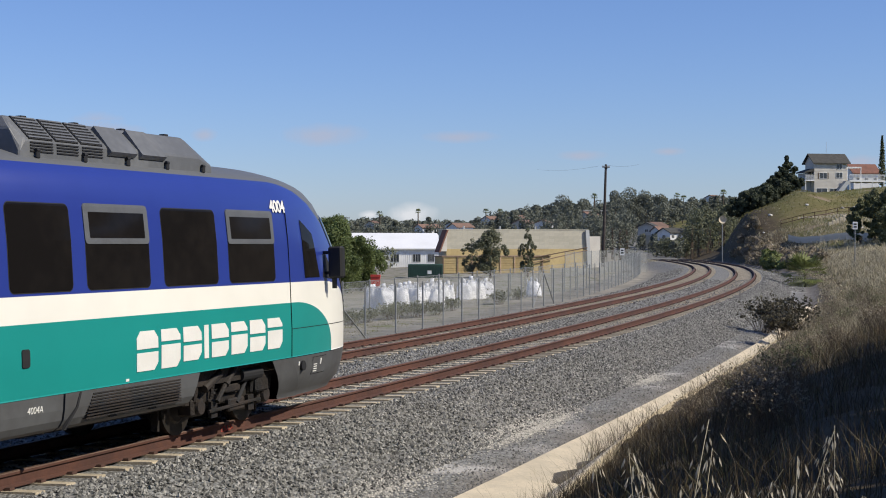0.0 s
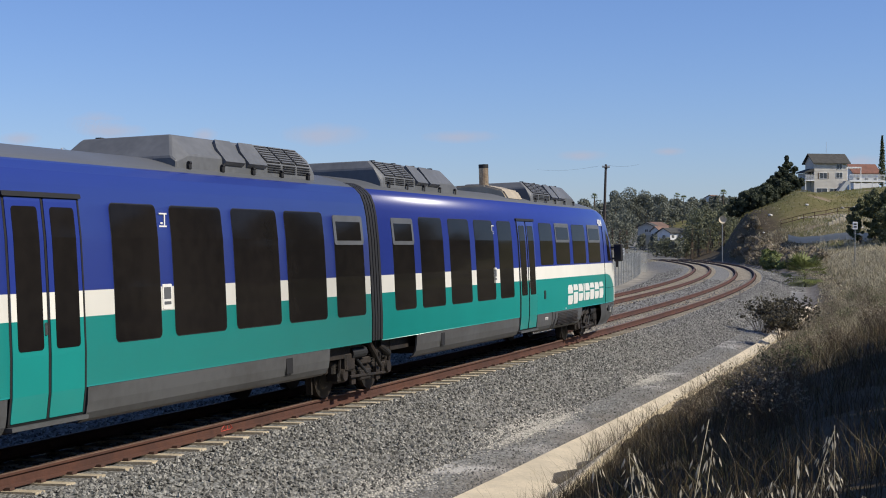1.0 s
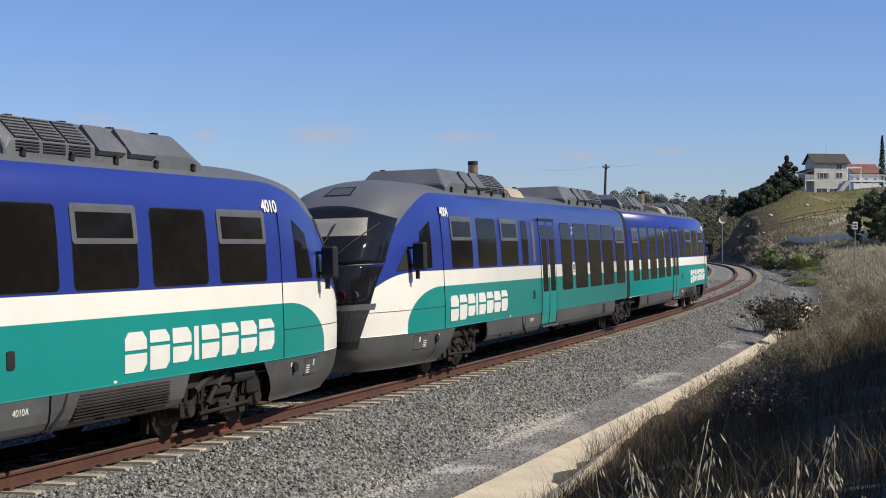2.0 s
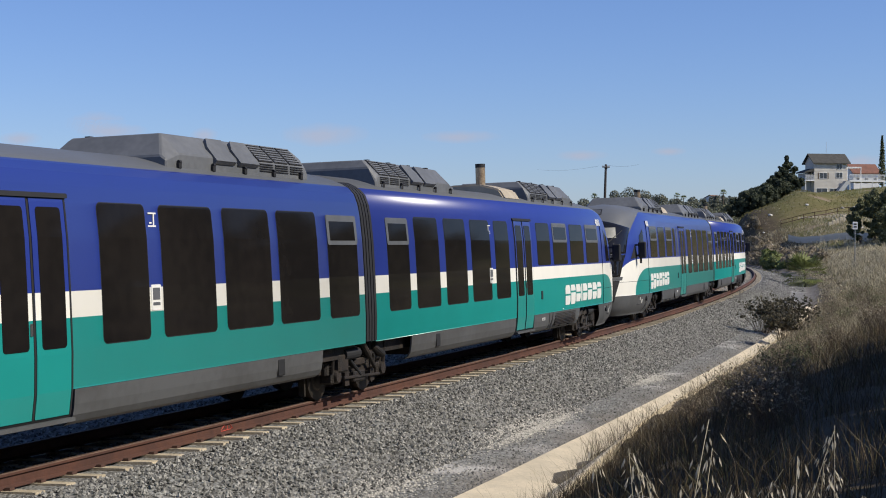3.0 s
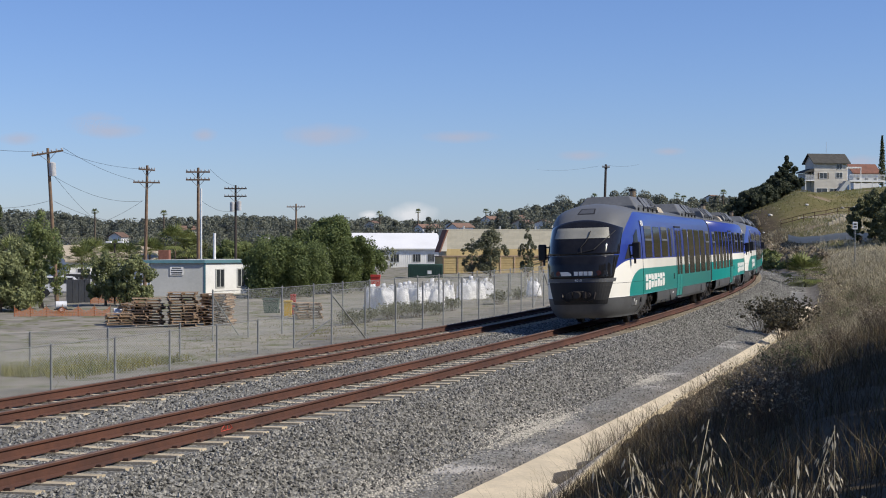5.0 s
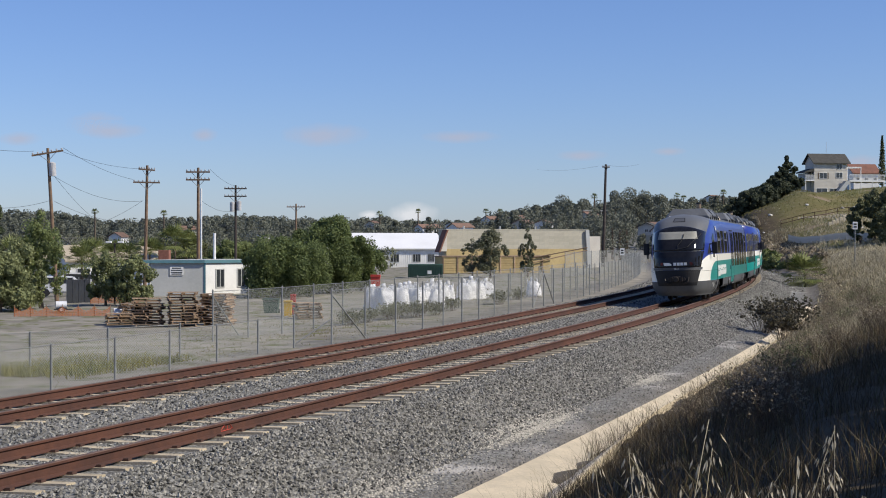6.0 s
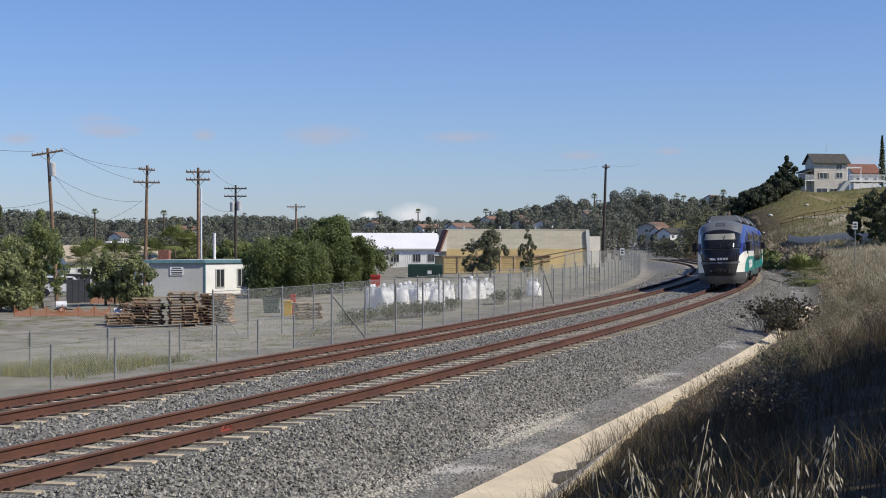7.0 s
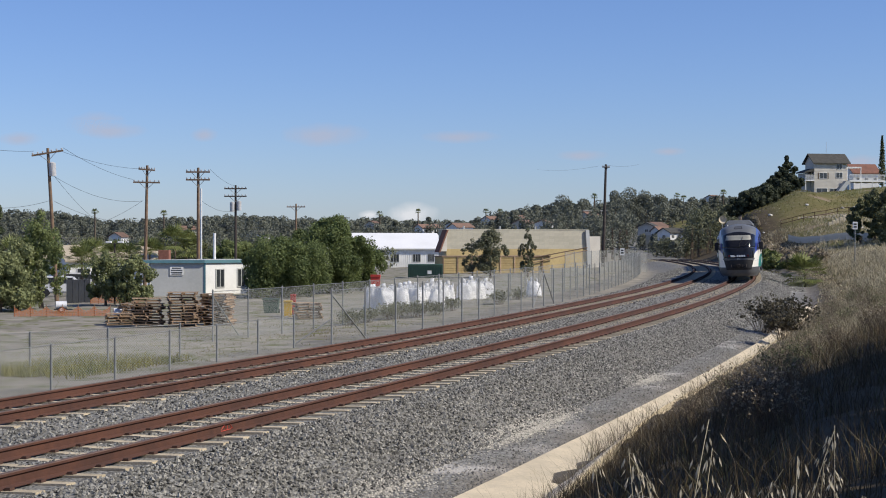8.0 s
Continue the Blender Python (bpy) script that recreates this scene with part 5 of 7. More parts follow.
# ---------------------------------------------------------------- the bank beside the camera
def bank_plants():
    straw, dull = "dry straw-coloured wild grass on the bank", "dull green wild grass on the bank"
    # near rows use the shade-darkened brown grass in place of straw colour
    for k, (s0, s1, l0, l1, n, hh, leaf, lab, wide) in enumerate((
            (-27, -8, 6.2, 11.5, 8000, 0.55, M_THATCH_SHADE, straw, 0.0035),
            (-10, 8, 5.6, 11.5, 7500, 0.55, M_THATCH_SHADE, straw, 0.0035),
            (-45, 8, 11.5, 24, 12000, 0.5, M_THATCH_SHADE, straw, 0.0035),
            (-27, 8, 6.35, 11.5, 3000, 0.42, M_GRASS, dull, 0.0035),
            (-10, 8, 6.1, 8.5, 900, 0.62, M_DRY, straw, 0.0022),
            (4, 45, 5.4, 14, 30000, 0.50, M_DRY, straw, 0.005),
            (8, 45, 5.7, 14, 13000, 0.45, M_GRASS, dull, 0.006),
            (8, 45, 6.2, 14, 9000, 0.40, M_THATCH_SHADE, "old brown wild grass on the bank", 0.006),
            (45, 130, 5.0, 24, 34000, 0.60, M_DRY, straw, 0.014),
            (45, 130, 5.0, 24, 11000, 0.50, M_GRASS, dull, 0.016),
            (130, 205, 6.5, 30, 14000, 0.60, M_DRY, straw, 0.028))):
        x, y = strew(n, s0, s1, l0, l1, 20 + k, 0.8)
        keep = np.hypot(x, y) > 2.6
        x, y = x[keep], y[keep]
        tall_ = hh * np.clip(0.30 + 0.28 * (line_coords(x, y)[1] - 5.4), 0.3, 1.0)
        blades("wild_grass", (x, y), tall_, leaf, 40 + k, lab, width=wide, per=2)
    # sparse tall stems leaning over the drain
    for k, (s0, s1, n, wide, leaf) in enumerate(((-20, 2, 300, 0.0020, M_THATCH_SHADE), (-9, 3, 1200, 0.0025, M_THATCH_SHADE), (-14, 10, 420, 0.0018, M_DRY), (2, 40, 420, 0.004, M_DRY), (2, 40, 380, 0.004, M_THATCH_SHADE))):
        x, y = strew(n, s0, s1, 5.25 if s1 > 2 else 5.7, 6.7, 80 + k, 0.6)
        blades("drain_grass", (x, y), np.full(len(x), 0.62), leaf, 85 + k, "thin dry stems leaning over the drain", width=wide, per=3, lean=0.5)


def twiggy_bush(x, y, height, width, seed, leaf, label, per=26, sprig=0.022, lumps=34, z=None):
    """A loose shrub of many fine bent stems with side twigs and small sprigs."""
    rng, rg = random.Random(seed), np.random.default_rng(seed)
    t = tagged(empty("shrub", pose(x, y, ground_at(x, y) - 0.05 if z is None else z)), label, "shrub")
    bm = bmesh.new()
    cs, rs = [], []
    for k in range(lumps):
        a, o = rng.uniform(0, 6.283), rng.uniform(0.05, 0.5) * width
        tip = Vector((o * math.cos(a), o * math.sin(a), height * rng.uniform(0.4, 1.05)))
        foot = Vector((tip.x * 0.3, tip.y * 0.3, 0))
        mid = foot.lerp(tip, 0.5) + Vector((rng.uniform(-0.05, 0.05), rng.uniform(-0.05, 0.05), 0.12 * height))
        add_rod(bm, foot, mid, 0.008 * height, 0.006 * height, seg=4)
        add_rod(bm, mid, tip, 0.006 * height, 0.002 * height, seg=4)
        for q in range(3):
            p = mid.lerp(tip, rng.uniform(0, 0.8))
            e = p + Vector((rng.uniform(-1, 1), rng.uniform(-1, 1), rng.uniform(0.1, 1.1))) * 0.17 * width
            add_rod(bm, p, e, 0.004 * height, 0.0015 * height, seg=3)
            cs.append(tuple(e))
            r = width * rng.uniform(0.03, 0.075)
            rs.append((r, r, r * 1.2))
    part("stem", bm, M_BARK, t)
    v, f = leaf_cloud(rg, cs, rs, per, sprig, flat=1.3)
    part("foliage", mesh_from("foliage", v, f, leaf), None, t)
    return t


def oat_stalk(x, y, height, lean, turn, seed):
    """A wild oat: thin bent stem with drooping pale husks."""
    rng = random.Random(seed)
    t = tagged(empty("wild_oat", pose(x, y, ground_at(x, y) - 0.03)), "pale dry wild oat stalk with drooping husks", "grass stalk", group="wild oats on the bank")
    d = Vector((math.cos(turn), math.sin(turn), 0))
    fs = [k / 16 for k in range(17)]
    pts = [Vector((0, 0, height * f * (1 - 0.12 * f * f))) + d * lean * f ** 1.6 for f in fs]
    husks, hf = [], []
    for k in range(26):
        f = rng.uniform(0.66, 1.0)
        i = min(15, int(f * 16))
        p = pts[i].lerp(pts[i + 1], rng.random())
        a = rng.uniform(0, 6.283)
        o = Vector((math.cos(a), math.sin(a), rng.uniform(-0.8, 0.2))) * rng.uniform(0.008, 0.034)
        q = p + o
        thin = Vector((-o.y, o.x, 0)).normalized() * 0.0005
        w = Vector((math.cos(a + 1.57), math.sin(a + 1.57), 0)) * 0.0032
        drop = Vector((o.x * 0.5, o.y * 0.5, -rng.uniform(0.018, 0.030)))
        n0 = len(husks)
        husks += [q, q + drop * 0.45 + w, q + drop, q + drop * 0.45 - w, q + drop * 0.45 + Vector((-w.y, w.x, 0)), p - thin, p + thin]
        hf += [(n0, n0 + 1, n0 + 2, n0 + 4), (n0, n0 + 4, n0 + 2, n0 + 3), (n0 + 5, n0 + 6, n0)]
    part("stem", mesh_from("stem", *tube(pts, 0.0010, 4), M_DRY), None, t)
    tagged(part("seed_head", mesh_from("seed_head", husks, hf, M_OAT), None, t), kind="stuff")
    return t


bank_plants()
rng_o = random.Random(11)
for k in range(24):
    d = rng_o.uniform(2.7, 4.4)
    b_ = rng_o.uniform(1090, 1600) if k % 4 else rng_o.uniform(1390, 1500)
    top = rise(rng_o.uniform(752, 850) - 0.06 * (b_ - 1300) * (b_ > 1300), d)
    X_ = bearing(b_, d)
    oat_stalk(X_, d, (top - ground_at(X_, d)) / 0.88, rng_o.uniform(0.12, 0.55), rng_o.uniform(0, 6.28), 100 + k)
rng_s = random.Random(17)
LEAF_LABEL = ((M_LEAF_BRUSH, "brown twiggy shrub hanging over the drain"), (M_LEAF_OLIVE, "olive-green twiggy shrub at the drain's edge"), (M_LEAF_BRUSH, "dry grey-brown weed at the drain's edge"))
for k in range(18):
    s_ = -9 + 52 * (k / 17) ** 0.9 + rng_s.uniform(-0.6, 0.6)
    leaf, lab = LEAF_LABEL[k % 3]
    p = on_line(s_, rng_s.uniform(6.2, 7.2) - 0.4 * (s_ > 20))
    twiggy_bush(p.x, p.y, rng_s.uniform(0.3, 0.55), rng_s.uniform(0.6, 1.0), 300 + k, leaf, lab, per=5, sprig=0.012, lumps=46)
for q, d, h, w, sd in ((1350, 56, 1.1, 1.8, 1), (1400, 55, 1.1, 2.2, 2), (1385, 50, 0.8, 1.6, 3)):
    twiggy_bush(bearing(q, d), d, h, w, sd, M_LEAF_SHRUB, "dark loose leafy shrub beside the drain", per=7, sprig=0.055, lumps=50)
for k in range(26):
    p = on_line(rng_s.uniform(-16, 40), rng_s.uniform(7, 10.5))
    twiggy_bush(p.x, p.y, rng_s.uniform(0.4, 0.8), rng_s.uniform(0.7, 1.3), 350 + k, (M_LEAF_BRUSH, M_LEAF_OLIVE)[k % 2], ("dry brown weed on the bank", "olive-green weed on the bank")[k % 2], per=6, sprig=0.015, lumps=44)
# unseen shade trees added on the bank to the right of the camera and behind it, and a row further along for dark
# reflections
for k, (x, y, h, w) in enumerate(((15.6, 9.0, 11.2, 6.5), (16.6, 14.0, 11.4, 7.0), (18.2, 19.5, 11.4, 7.0), (21.4, 25.0, 11.2, 7.0), (25.5, 32.0, 11.0, 7.5), (8.0, 6.0, 7.2, 5.8), (11.2, 11.2, 7.9, 6.2), (13.4, 17.1, 7.7, 6.2), (7.0, -9.0, 9.0, 7.0), (0.5, -11.0, 9.0, 7.0), (-6.0, -10.0, 8.0, 6.5),
                                  (31, 42, 9, 8), (37, 54, 9, 8), (44, 68, 9, 9), (52, 86, 10, 10), (62, 108, 10, 11))):
    tree(x, y, h, w, 70 + k, M_LEAF_DARK, "dense dark green tree out of view, added to darken bank and reflections", per=210, sprig=0.42, trunk=0.10, lumps=24, fine=1.0)
fan_palm(26.58, 112, 0.9, 2.1, 5, "small bushy fan palm on the bank beside the curve")
rng_b = random.Random(23)
brush_spots = []
for k in range(90):
    p = on_line(rng_b.uniform(128, 215), rng_b.uniform(5.8, 9.0))
    brush_spots.append((p.x, p.y, rng_b.uniform(0.6, 1.7), rng_b.uniform(1.4, 3.0)))
woods("brush", brush_spots, M_LEAF_BRUSH, "dry grey-brown brush on the slope beside the curve", 8, per=110, sprig=0.13, category="brush")
woods("green_brush", [(bearing(p, d), d, h, w) for p, d, h, w in ((1360, 185, 2.2, 3.2), (1376, 180, 1.4, 3.0), (1395, 170, 0.8, 2.4))],
      M_PALM, "green brush on the slope beside the curve", 9, per=160, sprig=0.28, category="brush")


# ---------------------------------------------------------------- fences
def fence_run(pts, height, net, label, rails=False, post_r=0.034):
    """Chain-link fence through the given ground points, posts at each point."""
    fn = tagged(empty("chain_link_fence"), label, "fence")
    p_me = None
    for p in pts:
        if p_me is None:
            bm = rod((0, 0, -0.3), (0, 0, 1), post_r, seg=8)
            add_rod(bm, (0, 0, 1), (0, 0, 1.02), post_r * 1.2, post_r * 0.4, seg=8)
            p_me = bpy.data.meshes.new("post")
            bm.to_mesh(p_me)
            bm.free()
            p_me.materials.append(M_POST)
        o = part("post", p_me, None, fn)
        o.matrix_basis = Matrix.Translation(p) @ Matrix.Diagonal((1, 1, height * 1.02, 1))
    v, f, uv = [], [], []
    run = 0.0
    for i, (a, b) in enumerate(zip(pts, pts[1:])):
        k = len(v)
        d = (Vector(b) - Vector(a)).length
        off = Vector((-0.01, 0.045, 0))
        v += [a + off, b + off, b + off + Vector((0, 0, height)), a + off + Vector((0, 0, height))]
        f.append((k, k + 1, k + 2, k + 3))
        uv += [(run, 0), (run + d, 0), (run + d, height), (run, height)]
        run += d
    me = mesh_from("wire_mesh", v, f, net)
    lay = me.uv_layers.new(name="UVMap")
    lay.data.foreach_set("uv", np.array(uv, np.float32).ravel())
    part("wire_mesh", me, None, fn, "woven galvanised wire")
    part("top_wire", mesh_from("top_wire", *tube([p + Vector((0, 0, height)) for p in pts], 0.012), M_POST), None, fn)
    return fn


def brace(fn, a, b):
    part("brace", rod(a, b, 0.028, seg=6), M_POST, fn)


def grounded(x, y):
    return Vector((x, y, ground_at(x, y)))


def line_pts(s0, s1, lat, step):
    out = []
    for s in np.arange(s0, s1 + 0.01, step):
        p = on_line(s, float(np.interp(s, lat[0], lat[1])))
        out.append(grounded(p.x, p.y))
    return out


low = line_pts(-7, 20.7, ([-7, 21], [-11.7, -12.3]), 3.4)
f1 = fence_run(low, 1.22, M_NET, "low galvanised chain-link fence beside the tracks")
tall = line_pts(21.2, 175, ([21, 30, 60, 175], [-11.2, -10.5, -10.2, -10.4]), 3.05)
f2 = fence_run(tall[:19], 2.05, M_NET_MID, "tall galvanised chain-link fence following the curve")
fence_run([p + Vector((0, 0, 0.001)) for p in tall[19:]], 2.05, M_NET_DENSE, "tall dense galvanised chain-link fence following the curve")
brace(f2, tall[0] + Vector((0, 0, 1.9)), tall[1] + Vector((0, 0, 0.1)))
brace(f1, low[-1] + Vector((0, 0, 0.15)), tall[0] + Vector((0, 0, 1.0)))
brace(f2, tall[11] + Vector((0, 0, 1.9)), tall[12] + Vector((0, 0, 0.1)))
brace(f2, tall[11] + Vector((0, 0, 1.9)), tall[10] + Vector((0, 0, 0.1)))
far_tall = line_pts(178, 330, ([178, 330], [-10.4, -9.0]), 3.05)
fence_run(far_tall, 2.05, M_NET_DENSE, "tall galvanised chain-link fence following the curve")
back_low = [grounded(-14.5 + 1.95 * k, 44.5 + 1.9 * k) for k in range(4)]
fence_run(back_low, 1.22, M_NET, "low galvanised chain-link fence at the yard's edge")
back = [grounded(-9.2 + (11.0 + 9.2) * k / 18, 61.0 + 56 * (k / 18) ** 1.1) for k in range(19)]
f3 = fence_run(back, 2.0, M_NET, "tall galvanised chain-link fence round the yard")
brace(f3, back[0] + Vector((0, 0, 1.8)), back[1] + Vector((-0.4, 0, 0.1)))
yard = [grounded(12.0 + 1.2 * k, 150 + 3.5 * k) for k in range(12)]
fence_run(yard, 2.4, M_NET_DENSE, "tall galvanised chain-link fence beside the building")


# ---------------------------------------------------------------- poles and wires
def utility_pole(x, y, height, arms, label, wood=M_POLE, lean=0.0, box_at=None, turn=0.0, arm_w=2.4, r=0.16):
    z = ground_at(x, y)
    t = tagged(empty("utility_pole", pose(x, y, z - 0.2, 0, lean, turn)), label, "utility pole")
    part("pole", rod((0, 0, 0), (0, 0, height + 0.2), r, r * 0.62, seg=12), wood, t)
    for drop, w, tilt in arms:
        zz = height - drop
        m = pose(0, -r * 0.9, zz, 0, tilt, 0)
        am = part("crossarm", box(-w / 2, -0.05, -0.06, w / 2, 0.05, 0.06, m), wood, t)
        for s in (-1, 1):
            part("arm_brace", rod(m @ Vector((s * w * 0.26, 0, -0.05)), (0, -r * 0.7, zz - 0.55), 0.02, seg=5), M_POST, am)
            for k in (0.46, 0.30, 0.14):
                part("insulator", add_rod(rod(m @ Vector((s * w * k, 0, 0.05)), m @ Vector((s * w * k, 0, 0.2)), 0.05, 0.04, seg=8),
                                          m @ Vector((s * w * k, 0, 0.12)), m @ Vector((s * w * k, 0, 0.15)), 0.075, seg=8), M_GREYBOX, am)
    if box_at:
        for sx, zz in box_at:
            part("transformer", add_rod(rod((sx, -0.15, height - zz - 0.5), (sx, -0.15, height - zz + 0.4), 0.24, seg=14),
                                        (sx, -0.15, height - zz + 0.4), (sx, -0.15, height - zz + 0.48), 0.2, 0.08, seg=14), M_GREYBOX, t)
    return t


def wire(a, b, sag, r=0.02, name="power_line", label="thin black overhead wire between the poles"):
    a, b = Vector(a), Vector(b)
    pts = [a.lerp(b, k / 14) - Vector((0, 0, sag * (1 - (2 * k / 14 - 1) ** 2))) for k in range(15)]
    return tagged(part(name, mesh_from(name, *tube(pts, r), M_WIRE), None), label, "wire", group="overhead wires")


def pole_by_top(px_x, d, top_z, **kw):
    return utility_pole(px_x, d, top_z - ground_at(px_x, d), **kw)


WOODEN = "weathered brown wooden utility pole with crossarms"
pole_by_top(-26.55, 105, 9.13, arms=((0.15, 2.2, -6),), label="leaning brown wooden utility pole with one crossarm", lean=-3.4, box_at=((0.28, 1.25),))
pole_by_top(-23.46, 120, 8.7, arms=((0.15, 1.3, 4), (1.15, 2.1, 0)), label=WOODEN, lean=1.2)
pole_by_top(-18.92, 118, 8.42, arms=((0.15, 1.85, 0), (0.75, 1.85, 0)), label=WOODEN)
pole_by_top(-20.38, 150, 8.29, arms=((0.15, 2.2, 0), (0.9, 2.2, 0)), label=WOODEN, wood=M_POLE_DARK, box_at=((-0.3, 1.9), (0.35, 1.8)))
pole_by_top(-18.29, 190, 7.51, arms=((0.2, 2.3, 0),), label=WOODEN)
pole_by_top(-17.42, 260, 7.32, arms=((0.2, 3.2, 0),), label=WOODEN, wood=M_POLE_DARK)
pole_by_top(21.48, 205, 13.21, arms=((0.2, 1.0, 0),), label="tall dark wooden pole beside the blockwork building", wood=M_POLE_DARK, lean=1.6, r=0.24)
part("conduit", rod((-18.63, 117.6, -1.6), (-18.63, 117.6, 6.79), 0.07), M_WHITE, bpy.data.objects["utility_pole.002"]).matrix_parent_inverse = bpy.data.objects["utility_pole.002"].matrix_basis.inverted()
for a, b, sg in (
        ((-26.12, 105, 9.13), (-24.35, 120, 7.58), 0.5),
        ((-26.43, 105, 8.97), (-23.81, 120, 8.43), 0.5),
        ((-28.15, 105, 8.9), (-25.0, 80, 7.68), 0.2),
        ((-26.78, 105, 7.19), (-23.59, 120, 5.9), 1.1),
        ((-26.67, 105, 7.11), (-32.34, 140, 5.11), 0.3),
        ((-26.9, 105, 5.55), (-24.41, 80, 4.42), 0.4),
        ((-26.78, 105, 5.48), (-23.46, 120, 4.3), 1.0),
        ((-26.67, 105, 3.14), (-23.64, 120, 5.9), 0.8),
        ((-26.67, 105, 3.57), (-24.41, 80, 3.92), 0.4),
        ((-18.7, 118, 5.88), (-20.38, 150, 5.85), 0.8),
        ((-23.46, 120, 4.03), (-18.87, 118, 3.83), 0.3),
        ((-18.87, 118, 4.18), (-17.44, 150, 4.18), 0.3),
        ((-18.0, 118, 8.29), (-20.38, 150, 8.18), 0.4),
        ((20.95, 205, 12.98), (20.28, 330, 18.62), 0.8),
        ((22.01, 205, 13.06), (38.43, 300, 18.16), 0.5)):
    wire(a, b, sg * 0.55, r=0.011)


# ---------------------------------------------------------------- buildings
def wall_box(name, w, d, h, material, parent):
    """Four walls with thickness as one shell, open below."""
    bm = box(-w / 2, -d / 2, -0.6, w / 2, d / 2, h)
    return part(name, bm, material, parent)


def window_on(parent, x, y, z, w, h, turn, glass=M_PANE, frame_m=M_WHITE, bars=1):
    """A framed window standing 4 cm proud of a wall; turn: the wall's outward heading in degrees about z from -y."""
    m = pose(x, y, z, 0, 0, turn)
    bm = bmesh.new()
    t = 0.07
    for a in ((-w / 2 - t, -h / 2 - t, w / 2 + t, -h / 2), (-w / 2 - t, h / 2, w / 2 + t, h / 2 + t), (-w / 2 - t, -h / 2, -w / 2, h / 2), (w / 2, -h / 2, w / 2 + t, h / 2)):
        add_box(bm, a[0], -0.06, a[1], a[2], 0.03, a[3], m)
    for k in range(bars):
        xx = -w / 2 + w * (k + 1) / (bars + 1)
        add_box(bm, xx - 0.025, -0.05, -h / 2, xx + 0.025, 0.03, h / 2, m)
    wd = part("window", bm, frame_m, parent)
    part("pane", box(-w / 2, -0.03, -h / 2, w / 2, 0.02, h / 2, m), glass, wd)
    return wd


def gable_roof(w, d, h, rise, over=0.4, thick=0.18):
    """Roof with its ridge along x."""
    a, b = d / 2 + over, rise * over / (d / 2)
    pts = [(-a, h - b), (0, h + rise), (a, h - b), (a, h - b + thick), (0, h + rise + thick), (-a, h - b + thick)]
    return prism(pts, "x", -w / 2 - over, w / 2 + over)


def gable_end(w, d, h, rise, s):
    return prism([(-d / 2, h), (d / 2, h), (0, h + rise)], "x", s * (w / 2 - 0.2), s * w / 2)


def cottage(x, y, w, d, h, rise, turn, wall, roof, label, z=None, storeys=1, foot=0.0):
    t = tagged(empty("house", pose(x, y, ground_at(x, y) if z is None else z, 0, 0, turn)), label, "house")
    wall_box("wall", w, d, h, wall, t)
    part("roof", gable_roof(w, d, h, rise), roof, t)
    if foot:
        part("plinth", box(-w / 2 - 0.1, -d / 2 - 0.1, -foot, w / 2 + 0.1, d / 2 + 0.1, 0.0), M_BLOCK, t)
    for s in (-1, 1):
        part("gable", gable_end(w, d, h, rise, s), wall, t)
    for st in range(storeys):
        zz = h * (st + 0.55) / storeys
        for k in range(3):
            window_on(t, -w / 2 + w * (k + 0.5) / 3, -d / 2, zz, w * 0.13, min(1.2, h * 0.3), 0)
        for s in (-1, 1):
            window_on(t, s * w / 2, 0, zz, d * 0.16, min(1.2, h * 0.3), 90 * s)
    return t


# grey and white site office
def site_office():
    t = tagged(empty("site_office", pose(-17.47, 110, ground_at(-17.47, 110), 0, 0, 0)), "low grey and white site office with a flat teal-edged roof", "building")
    h = 1.14 - ground_at(-17.47, 110)
    # an angled plan with its corner towards the line
    A, B, C, E = Vector((-3.62, -0.7)), Vector((0.3, 0)), Vector((3.65, 4.6)), Vector((-0.3, 5.2))
    def wall(name, a, b, material):
        n = Vector((b.y - a.y, a.x - b.x)).normalized() * 0.12
        pts = [(a.x, a.y), (b.x, b.y), (b.x - n.x, b.y - n.y), (a.x - n.x, a.y - n.y)]
        return part(name, prism(pts, "z", -0.4, h), material, t)
    wall("grey_wall", A, B, M_GREYWALL)
    wall("white_wall", B, C, M_WHITE)
    wall("rear_wall", C, E, M_GREYWALL)
    wall("side_wall", E, A, M_GREYWALL)
    cs = [A, B, C, E]
    mid = sum(cs, Vector((0, 0))) / 4
    part("roof", prism([tuple(mid + (c - mid) * 1.09) for c in cs], "z", h, h + 0.22), M_TEALTRIM, t, "flat roof with a teal edge")
    part("roof_top", prism([tuple(mid + (c - mid) * 1.07) for c in cs], "z", h + 0.22, h + 0.25), M_GREYWALL, t)
    part("corner_trim", box(B.x - 0.06, B.y - 0.05, 0, B.x + 0.06, B.y + 0.06, h), M_TEALTRIM, t)
    ang = math.degrees(math.atan2(C.y - B.y, C.x - B.x))
    for f in (0.27, 0.66):
        p = B.lerp(C, f)
        window_on(t, p.x, p.y, h * 0.52, 0.75, 1.25, ang, frame_m=M_GREYWALL)
    angl = math.degrees(math.atan2(B.y - A.y, B.x - A.x))
    p = A.lerp(B, 0.5)
    m = pose(p.x, p.y - 0.02, h * 0.76, 0, 0, angl)
    sg = part("sign", box(-0.48, -0.04, -0.32, 0.48, 0.02, 0.32, m), M_WHITE, t, "white sign board")
    bm = bmesh.new()
    for z, w in ((0.2, 0.32), (0.05, 0.40), (-0.1, 0.40), (-0.22, 0.36)):
        add_box(bm, -w, -0.05, z - 0.035, w, -0.04, z + 0.035, m)
    part("sign_lines", bm, M_PANE, sg)


site_office()
tagged(part("vent_pipe", rod((-17.07, 114, 0), (-17.07, 114, 3.32), 0.11), M_WHITE), "white vent pipe behind the site office", "pipe")
